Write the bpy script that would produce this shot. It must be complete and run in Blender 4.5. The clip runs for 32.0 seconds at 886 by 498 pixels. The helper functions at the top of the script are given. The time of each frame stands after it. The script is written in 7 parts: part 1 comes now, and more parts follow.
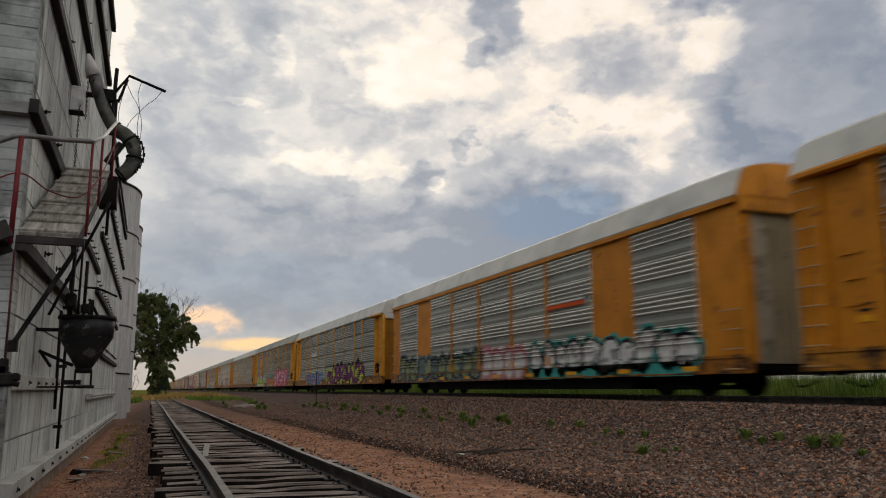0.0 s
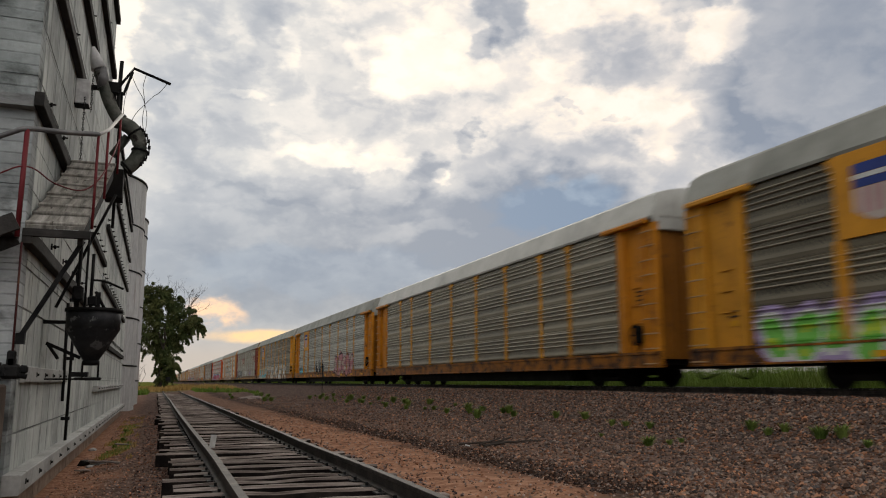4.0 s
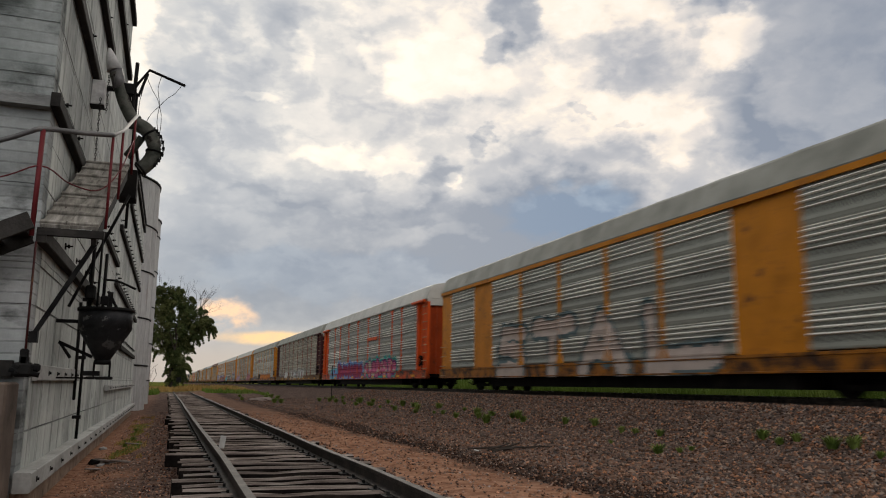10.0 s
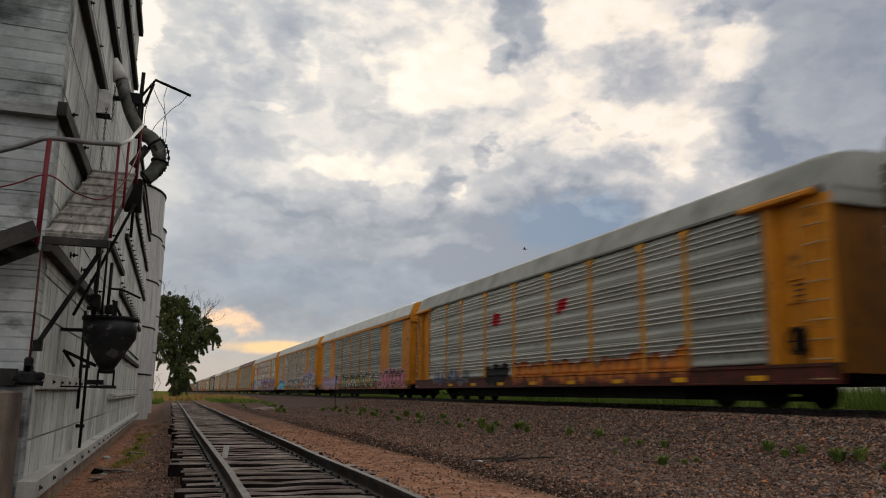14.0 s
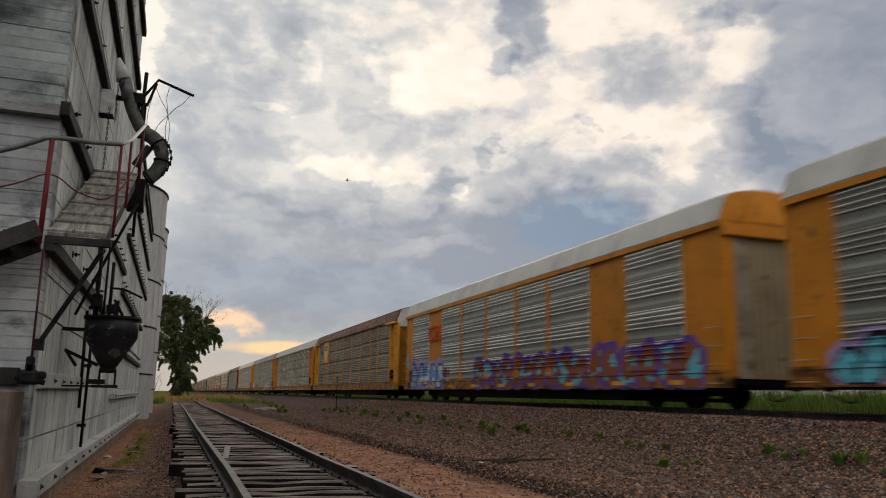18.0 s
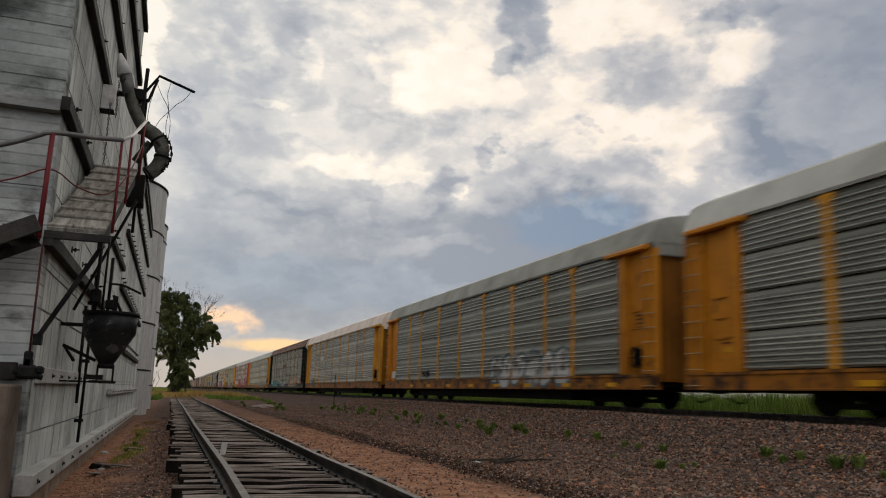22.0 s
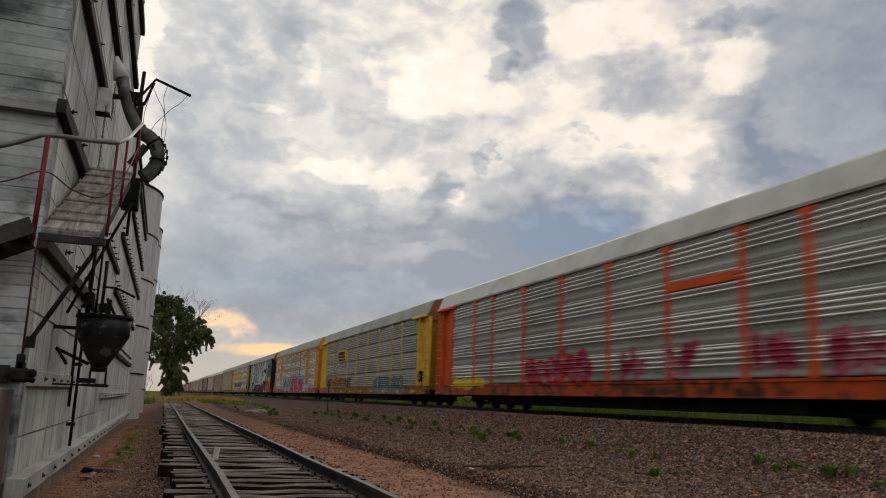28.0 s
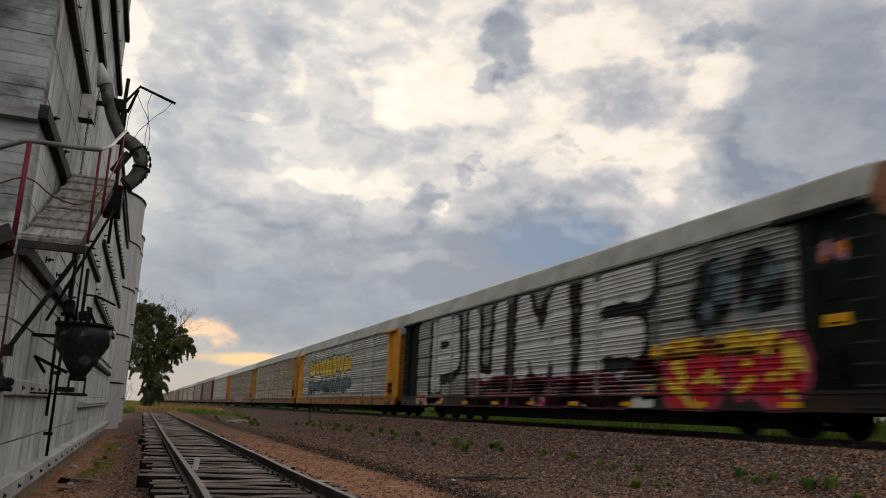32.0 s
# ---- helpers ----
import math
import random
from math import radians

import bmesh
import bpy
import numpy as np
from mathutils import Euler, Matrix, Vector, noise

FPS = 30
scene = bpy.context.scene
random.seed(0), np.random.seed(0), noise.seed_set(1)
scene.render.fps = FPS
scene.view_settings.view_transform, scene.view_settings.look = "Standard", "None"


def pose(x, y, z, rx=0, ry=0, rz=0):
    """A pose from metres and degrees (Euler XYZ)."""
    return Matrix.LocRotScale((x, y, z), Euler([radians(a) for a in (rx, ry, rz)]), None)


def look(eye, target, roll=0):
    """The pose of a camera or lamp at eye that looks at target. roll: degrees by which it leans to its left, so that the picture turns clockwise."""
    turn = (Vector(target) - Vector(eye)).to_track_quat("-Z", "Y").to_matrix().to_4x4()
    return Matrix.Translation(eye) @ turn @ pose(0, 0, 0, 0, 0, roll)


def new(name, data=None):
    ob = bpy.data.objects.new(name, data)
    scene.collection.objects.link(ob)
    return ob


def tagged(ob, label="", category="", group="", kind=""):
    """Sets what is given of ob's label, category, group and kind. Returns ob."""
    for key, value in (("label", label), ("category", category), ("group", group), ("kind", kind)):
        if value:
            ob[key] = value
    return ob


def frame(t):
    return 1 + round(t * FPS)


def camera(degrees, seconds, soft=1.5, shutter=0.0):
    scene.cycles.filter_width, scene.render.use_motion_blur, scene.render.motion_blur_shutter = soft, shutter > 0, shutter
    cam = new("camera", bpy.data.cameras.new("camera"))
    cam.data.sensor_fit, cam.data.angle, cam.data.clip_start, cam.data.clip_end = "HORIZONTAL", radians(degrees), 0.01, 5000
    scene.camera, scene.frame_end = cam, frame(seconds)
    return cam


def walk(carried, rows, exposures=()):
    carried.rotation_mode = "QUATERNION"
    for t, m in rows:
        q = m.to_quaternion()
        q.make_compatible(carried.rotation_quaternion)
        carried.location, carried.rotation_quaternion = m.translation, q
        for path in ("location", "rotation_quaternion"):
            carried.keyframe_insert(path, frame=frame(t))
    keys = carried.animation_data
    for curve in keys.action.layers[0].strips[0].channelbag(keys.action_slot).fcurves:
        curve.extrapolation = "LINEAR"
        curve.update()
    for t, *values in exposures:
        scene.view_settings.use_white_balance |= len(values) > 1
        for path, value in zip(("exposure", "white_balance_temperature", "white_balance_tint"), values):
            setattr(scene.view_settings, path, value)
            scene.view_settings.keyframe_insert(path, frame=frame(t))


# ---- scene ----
SPAN = 32.0
cam = camera(58.93, SPAN, soft=1.05, shutter=0.45)
EYE = (0.0, 0.0, 1.17)
# seconds and the camera's turn in degrees: a hand-held camera on one spot
TURNS = (
    (0.0, 100.157, 0.067, -20.275),
    (0.5, 100.093, 0.14, -20.699),
    (1.0, 100.099, 0.153, -20.638),
    (1.5, 100.09, 0.34, -20.661),
    (2.0, 99.865, 0.208, -20.76),
    (2.5, 99.699, 0.231, -20.627),
    (3.0, 99.639, 0.256, -20.167),
    (3.5, 99.57, 0.121, -19.783),
    (5.5, 99.625, 0.104, -20.375),
    (6.0, 99.636, 0.001, -20.014),
    (6.5, 99.775, -0.096, -19.609),
    (7.0, 99.886, -0.093, -19.427),
    (7.5, 99.876, -0.182, -19.274),
    (8.0, 99.909, -0.222, -19.135),
    (8.5, 99.923, -0.301, -19.012),
    (9.0, 99.919, -0.448, -18.932),
    (9.5, 99.883, -0.445, -19.016),
    (10.0, 99.868, -0.705, -19.191),
    (10.5, 99.907, -0.749, -19.438),
    (11.0, 99.956, -0.964, -19.549),
    (11.5, 100.017, -0.853, -19.582),
    (12.0, 100.095, -0.959, -19.466),
    (12.5, 100.181, -1.047, -19.173),
    (13.0, 100.349, -1.049, -19.073),
    (13.5, 100.469, -1.045, -19.011),
    (14.0, 100.578, -0.907, -18.919),
    (14.5, 100.665, -0.927, -19.043),
    (16.5, 100.521, -1.288, -19.171),
    (17.0, 100.518, -1.065, -19.035),
    (17.5, 100.567, -1.115, -18.903),
    (18.0, 100.659, -1.191, -18.839),
    (18.5, 100.677, -1.256, -18.691),
    (19.0, 100.64, -1.577, -18.664),
    (19.5, 100.613, -1.655, -18.683),
    (20.0, 100.628, -1.641, -18.743),
    (20.5, 100.713, -1.568, -18.789),
    (21.0, 100.645, -1.597, -18.882),
    (21.5, 100.646, -1.863, -18.976),
    (22.0, 100.613, -1.817, -19.002),
    (22.5, 100.572, -2.091, -19.028),
    (23.0, 100.574, -1.962, -19.136),
    (23.5, 100.562, -1.738, -19.341),
    (24.0, 100.591, -1.855, -19.458),
    (24.5, 100.705, -2.052, -19.494),
    (25.0, 100.773, -2.09, -19.483),
    (25.5, 100.819, -2.133, -19.433),
    (27.5, 100.948, -2.052, -19.456),
    (28.0, 101.047, -2.202, -19.437),
    (28.5, 101.123, -2.164, -19.427),
    (29.0, 101.201, -2.022, -19.534),
    (29.5, 101.228, -1.904, -19.676),
    (30.0, 101.299, -2.022, -20.095),
    (30.5, 101.43, -2.315, -20.273),
    (31.0, 101.606, -2.22, -20.364),
    (31.5, 101.796, -2.416, -20.453),
    (32.0, 101.876, -2.48, -20.681),
)
walk(cam, [(t, pose(*EYE, rx, ry, rz)) for t, rx, ry, rz in TURNS], exposures=((0.0, 0.0), (1.5, 0.02), (3.0, 0.12), (10.0, 0.08), (13.0, 0.04), (16.0, 0.0), (SPAN, 0.0)))

# ---------------------------------------------------------------- light
SUN_AZ, SUN_EL = radians(12), radians(24)      # east of the track's line, above the cloud bank


def link(nt, a, b):
    nt.links.new(a, b)


def math_node(nt, op, a, b=None, c=None, clamp=False):
    n = nt.nodes.new("ShaderNodeMath")
    n.operation, n.use_clamp = op, clamp
    for i, v in enumerate((a, b, c)):
        if v is None:
            continue
        if isinstance(v, (int, float)):
            n.inputs[i].default_value = v
        else:
            nt.links.new(v, n.inputs[i])
    return n.outputs[0]


def mix_rgb(nt, fac, a, b, mode="MIX"):
    n = nt.nodes.new("ShaderNodeMix")
    n.data_type, n.blend_type = "RGBA", mode
    for i, v in ((0, fac), (6, a), (7, b)):
        if isinstance(v, (int, float)):
            n.inputs[i].default_value = v
        elif isinstance(v, tuple):
            n.inputs[i].default_value = (*v[:3], 1)
        else:
            nt.links.new(v, n.inputs[i])
    return n.outputs[2]


def noise_tex(nt, vec, scale, detail=4, rough=0.55, distortion=0.0):
    n = nt.nodes.new("ShaderNodeTexNoise")
    n.inputs["Scale"].default_value = scale
    n.inputs["Detail"].default_value = detail
    n.inputs["Roughness"].default_value = rough
    n.inputs["Distortion"].default_value = distortion
    if vec is not None:
        nt.links.new(vec, n.inputs["Vector"])
    return n


def ramp(nt, fac, stops, ease="LINEAR"):
    n = nt.nodes.new("ShaderNodeValToRGB")
    n.color_ramp.interpolation = ease
    els = n.color_ramp.elements
    while len(els) < len(stops):
        els.new(0.5)
    for e, (p, c) in zip(els, stops):
        e.position = p
        e.color = (*c, 1) if isinstance(c, tuple) else (c, c, c, 1)
    nt.links.new(fac, n.inputs[0])
    return n.outputs[0]

# cloud banks round the sky: azimuth from the track's line and elevation, half widths (degrees), and how much brighter or darker
LIT_BANKS = (
    (-3.6, 23.8, 1.1, 3.2, 0.4),
    (8.0, 23.4, 0.9, 1.7, 0.15),
    (18.4, 22.4, 3.3, 2.4, 0.33),
    (14.9, 23.4, 1.7, 1.6, 0.2),
    (15.7, 26.5, 4.9, 1.1, 0.12),
    (31.5, 26.8, 4.7, 1.7, 0.3),
    (26.2, 21.9, 3.9, 1.6, 0.25),
    (28.4, 23.4, 1.5, 2.3, 0.15),
    (40.3, 23.7, 2.1, 1.5, 0.33),
    (30.0, 19.2, 7.5, 1.6, 0.25),
    (36.4, 17.1, 2.0, 1.6, 0.3),
    (10.9, 16.6, 2.5, 0.9, 0.25),
    (19.4, 14.7, 0.9, 0.7, 0.3),
    (14.7, 16.0, 1.7, 0.6, 0.2),
    (5.7, 19.8, 2.1, 0.5, 0.2),
    (14.5, 21.0, 1.3, 1.0, 0.15),
    (10.0, 26.4, 2.2, 1.1, 0.1),
    (5.1, 10.4, 6.3, 1.0, 0.06),
    (15.3, 10.9, 2.9, 0.9, 0.08),
)
GREY_WEST = (
    (6.2, 24.0, 1.9, 2.1, -0.16),
    (4.1, 22.2, 1.2, 1.1, -0.12),
    (1.6, 24.9, 1.6, 1.8, -0.1),
    (6.5, 26.3, 2.5, 1.1, -0.12),
    (12.8, 22.1, 2.4, 2.0, -0.1),
    (21.5, 17.4, 0.9, 1.3, -0.26),
    (22.0, 18.4, 0.7, 0.6, -0.2),
    (18.5, 15.3, 1.5, 1.2, -0.3),
    (20.2, 19.6, 3.7, 1.0, -0.12),
    (14.6, 19.0, 1.7, 1.4, -0.1),
    (12.6, 15.1, 1.3, 0.8, -0.15),
    (11.0, 13.6, 7.9, 1.1, -0.14),
    (4.1, 13.0, 4.3, 0.9, -0.12),
    (17.8, 12.6, 2.5, 1.0, -0.14),
    (12.9, 9.2, 13.4, 4.5, -0.17),
    (20.4, 9.3, 3.8, 1.4, -0.12),
    (4.2, 5.2, 5.8, 1.2, -0.06),
    (1.8, 17.7, 4.7, 4.3, -0.15),
    (-0.1, 20.9, 2.0, 2.3, -0.06),
    (9.5, 10.2, 7.3, 2.8, -0.09),
)
GREY_EAST = (
    (24.7, 26.8, 2.2, 2.3, -0.42),
    (23.2, 24.5, 1.2, 1.0, -0.3),
    (32.2, 23.2, 3.5, 2.5, -0.12),
    (34.2, 21.9, 3.7, 1.5, -0.06),
    (37.8, 26.2, 1.8, 1.0, -0.2),
    (40.4, 26.5, 2.7, 0.9, -0.2),
    (46.6, 20.5, 6.5, 8.5, -0.34),
    (48.9, 23.3, 4.0, 4.1, -0.08),
    (39.7, 20.8, 2.5, 1.1, -0.16),
    (39.9, 17.6, 2.8, 2.1, -0.2),
    (42.8, 16.2, 2.9, 2.2, -0.15),
    (29.2, 19.7, 0.9, 0.4, -0.22),
    (32.6, 18.9, 1.1, 0.3, -0.22),
    (29.2, 16.7, 6.2, 2.1, -0.14),
    (32.9, 16.9, 3.6, 1.6, -0.08),
    (27.9, 12.6, 6.8, 2.7, -0.4),
    (24.9, 10.6, 7.8, 2.5, -0.14),
)
STEEL_BLUE = ((27.9, 12.6, 6.2, 2.5), (11.3, 7.9, 12.1, 2.4))


def cloud_sky(nt, direction):
    """The colour of a broken overcast sky in the given direction."""
    sep = nt.nodes.new("ShaderNodeSeparateXYZ")
    link(nt, direction, sep.inputs[0])
    x, y, z = sep.outputs
    az = math_node(nt, "MULTIPLY", math_node(nt, "ARCTAN2", x, y), 180 / math.pi)
    el = math_node(nt, "MULTIPLY", math_node(nt, "ARCSINE", z), 180 / math.pi)
    ang = nt.nodes.new("ShaderNodeCombineXYZ")
    link(nt, az, ang.inputs[0])
    link(nt, el, ang.inputs[1])
    # cloud texture on the sphere, flattened a little
    ball = nt.nodes.new("ShaderNodeVectorMath")
    ball.operation = "MULTIPLY"
    link(nt, direction, ball.inputs[0])
    ball.inputs[1].default_value = (57.3, 57.3, 95.0)
    fbm = noise_tex(nt, ball.outputs[0], 0.11, 7, 0.52, 0.3)
    puff = noise_tex(nt, ball.outputs[0], 0.36, 7, 0.55, 0.25)
    # billows: rounded heads, frayed by noise
    stir = nt.nodes.new("ShaderNodeVectorMath")
    stir.operation = "MULTIPLY_ADD"
    link(nt, noise_tex(nt, ball.outputs[0], 0.25, 4, 0.5).outputs["Color"], stir.inputs[0])
    stir.inputs[1].default_value = (5.0, 5.0, 5.0)
    link(nt, ball.outputs[0], stir.inputs[2])
    heads = nt.nodes.new("ShaderNodeTexVoronoi")
    heads.feature, heads.normalize = "SMOOTH_F1", True
    heads.inputs["Scale"].default_value = 0.20
    heads.inputs["Detail"].default_value = 3.0
    heads.inputs["Roughness"].default_value = 0.55
    heads.inputs["Smoothness"].default_value = 0.35
    link(nt, stir.outputs[0], heads.inputs["Vector"])
    # ragged edges at two sizes
    warp = noise_tex(nt, ball.outputs[0], 0.16, 3, 0.5)
    frill = noise_tex(nt, ball.outputs[0], 0.55, 5, 0.55)
    first = nt.nodes.new("ShaderNodeVectorMath")
    first.operation = "MULTIPLY_ADD"
    link(nt, warp.outputs["Color"], first.inputs[0])
    first.inputs[1].default_value = (5.0, 3.2, 0.0)
    link(nt, ang.outputs[0], first.inputs[2])
    off = nt.nodes.new("ShaderNodeVectorMath")
    off.operation = "MULTIPLY_ADD"
    link(nt, frill.outputs["Color"], off.inputs[0])
    off.inputs[1].default_value = (3.0, 2.4, 0.0)
    add = nt.nodes.new("ShaderNodeVectorMath")
    add.operation = "ADD"
    link(nt, first.outputs[0], add.inputs[0])
    add.inputs[1].default_value = (-4.0, -2.8, 0.0)
    link(nt, add.outputs[0], off.inputs[2])
    val = math_node(nt, "MULTIPLY_ADD", fbm.outputs["Fac"], 0.50, 0.60 - 0.25)
    crisp = nt.nodes.new("ShaderNodeMapRange")
    crisp.interpolation_type = "SMOOTHSTEP"
    crisp.inputs["From Min"].default_value, crisp.inputs["From Max"].default_value = 0.42, 0.60
    link(nt, puff.outputs["Fac"], crisp.inputs["Value"])
    val = math_node(nt, "MULTIPLY_ADD", crisp.outputs["Result"], 0.15, math_node(nt, "ADD", val, -0.075))
    val = math_node(nt, "MULTIPLY_ADD", puff.outputs["Fac"], 0.30, math_node(nt, "ADD", val, -0.15))

    calm = nt.nodes.new("ShaderNodeVectorMath")
    calm.operation = "MULTIPLY_ADD"
    link(nt, frill.outputs["Color"], calm.inputs[0])
    calm.inputs[1].default_value = (1.4, 0.5, 0.0)
    link(nt, ang.outputs[0], calm.inputs[2])

    val = math_node(nt, "MULTIPLY_ADD", heads.outputs["Distance"], -0.8, math_node(nt, "ADD", val, 0.24))

    # greyer and smoother towards the horizon
    val = math_node(nt, "ADD", val, math_node(nt, "MAXIMUM", math_node(nt, "MINIMUM", math_node(nt, "MULTIPLY_ADD", el, 0.032, -0.54), 0.0), -0.32))
    calmer = math_node(nt, "MINIMUM", math_node(nt, "MAXIMUM", math_node(nt, "MULTIPLY_ADD", el, 0.06, -0.05), 0.3), 1.0)
    level = math_node(nt, "MINIMUM", math_node(nt, "MAXIMUM", math_node(nt, "MULTIPLY_ADD", el, 0.032, 0.0), 0.2), 0.55)
    val = math_node(nt, "ADD", math_node(nt, "MULTIPLY", math_node(nt, "SUBTRACT", val, level), calmer), level)

    def bank(u, v, ru, rv, where=off, lo=0.06, hi=0.45):
        mp = nt.nodes.new("ShaderNodeMapping")
        mp.vector_type = "TEXTURE"
        mp.inputs["Location"].default_value = (u, v, 0)
        mp.inputs["Scale"].default_value = (ru, rv, 1)
        link(nt, where.outputs[0], mp.inputs["Vector"])
        g = nt.nodes.new("ShaderNodeTexGradient")
        g.gradient_type = "SPHERICAL"
        link(nt, mp.outputs[0], g.inputs[0])
        mr = nt.nodes.new("ShaderNodeMapRange")
        mr.interpolation_type = "SMOOTHSTEP"
        mr.inputs["From Min"].default_value, mr.inputs["From Max"].default_value = lo, hi
        link(nt, g.outputs["Fac"], mr.inputs["Value"])
        return mr.outputs["Result"]
    still = bank(49.0, 20.0, 13.0, 14.0)
    val = math_node(nt, "ADD", math_node(nt, "MULTIPLY", math_node(nt, "SUBTRACT", val, 0.55), math_node(nt, "MULTIPLY_ADD", still, -0.6, 1.0)), 0.55)
    for u, v, ru, rv, k in LIT_BANKS + GREY_WEST + GREY_EAST:
        spread = (1.45, 0.02, 0.5) if k > 0 else (1.3, 0.04, 0.45)
        val = math_node(nt, "MULTIPLY_ADD", bank(u, v, ru * spread[0], rv * spread[0], off, *spread[1:]), k * 1.1, val)
    val = math_node(nt, "MULTIPLY_ADD", noise_tex(nt, ball.outputs[0], 1.1, 5, 0.55).outputs["Fac"], 0.09, math_node(nt, "MULTIPLY_ADD", val, 0.95, 0.028 - 0.045))
    col = ramp(nt, val, [(0.0, (0.24, 0.28, 0.35)), (0.2, (0.358, 0.387, 0.437)), (0.40, (0.488, 0.50, 0.527)), (0.56, (0.63, 0.619, 0.608)), (0.70, (0.785, 0.738, 0.69)), (0.84, (0.95, 0.862, 0.745)), (1.0, (1.0, 0.928, 0.825))])
    # cooler beside the track, rosier to the east
    east = math_node(nt, "MULTIPLY_ADD", az, 1 / 28, -0.2, clamp=True)
    col = mix_rgb(nt, 1.0, col, mix_rgb(nt, east, (0.985, 1.0, 1.0), (1.02, 0.99, 0.972)), "MULTIPLY")
    # deeper blue under the flat bases
    blue = math_node(nt, "MAXIMUM", bank(*STEEL_BLUE[0]), math_node(nt, "MULTIPLY", bank(*STEEL_BLUE[1]), 0.4))
    col = mix_rgb(nt, blue, col, mix_rgb(nt, 1.0, col, (0.82, 0.965, 1.09), "MULTIPLY"))
    # the open, brighter half of the sky behind the cloud bank
    open_sky = math_node(nt, "MULTIPLY_ADD", y, -1.6, -0.1, clamp=True)
    col = mix_rgb(nt, open_sky, col, mix_rgb(nt, 1.0, col, (2.1, 2.1, 2.15), "MULTIPLY"))
    # evening light low over the horizon
    low = math_node(nt, "MULTIPLY_ADD", el, -0.42, 1.75, clamp=True)
    col = mix_rgb(nt, math_node(nt, "MULTIPLY", low, 0.75), col, (0.47, 0.425, 0.395))
    glow = math_node(nt, "MULTIPLY", bank(8.3, 3.4, 5.8, 0.62, calm, 0.0, 0.6), math_node(nt, "MULTIPLY_ADD", frill.outputs["Fac"], 1.6, 0.1, clamp=True))
    col = mix_rgb(nt, glow, col, (1.0, 0.66, 0.33))
    puffs = math_node(nt, "MULTIPLY", bank(4.3, 4.75, 2.3, 1.35, off, 0.0, 0.6), math_node(nt, "MULTIPLY_ADD", frill.outputs["Fac"], 4.6, -1.65, clamp=True))
    col = mix_rgb(nt, puffs, col, (1.0, 0.66, 0.42))
    return col


world = bpy.data.worlds.new("sky")
scene.world = world
world.use_nodes = True
wn = world.node_tree
sky = wn.nodes.new("ShaderNodeTexSky")
sky.sky_type, sky.sun_disc, sky.sun_elevation, sky.sun_rotation = "NISHITA", False, SUN_EL, SUN_AZ
sky_dir = wn.nodes.new("ShaderNodeTexCoord").outputs["Generated"]
clear = mix_rgb(wn, 1.0, sky.outputs[0], (0.1, 0.1, 0.1), "MULTIPLY")
link(wn, mix_rgb(wn, 0.95, clear, cloud_sky(wn, sky_dir)), wn.nodes["Background"].inputs[0])
wn.nodes["Background"].inputs[1].default_value = 1.0

sun = new("sun", bpy.data.lights.new("sun", "SUN"))
sun.data.energy, sun.data.angle, sun.data.color = 0.5, radians(25), (1.0, 0.93, 0.82)
sun.matrix_world = look((0, 0, 60), Vector((0, 0, 60)) - Vector((math.sin(SUN_AZ) * math.cos(SUN_EL), math.cos(SUN_AZ) * math.cos(SUN_EL), math.sin(SUN_EL))))

# ---------------------------------------------------------------- materials
MATS = {}


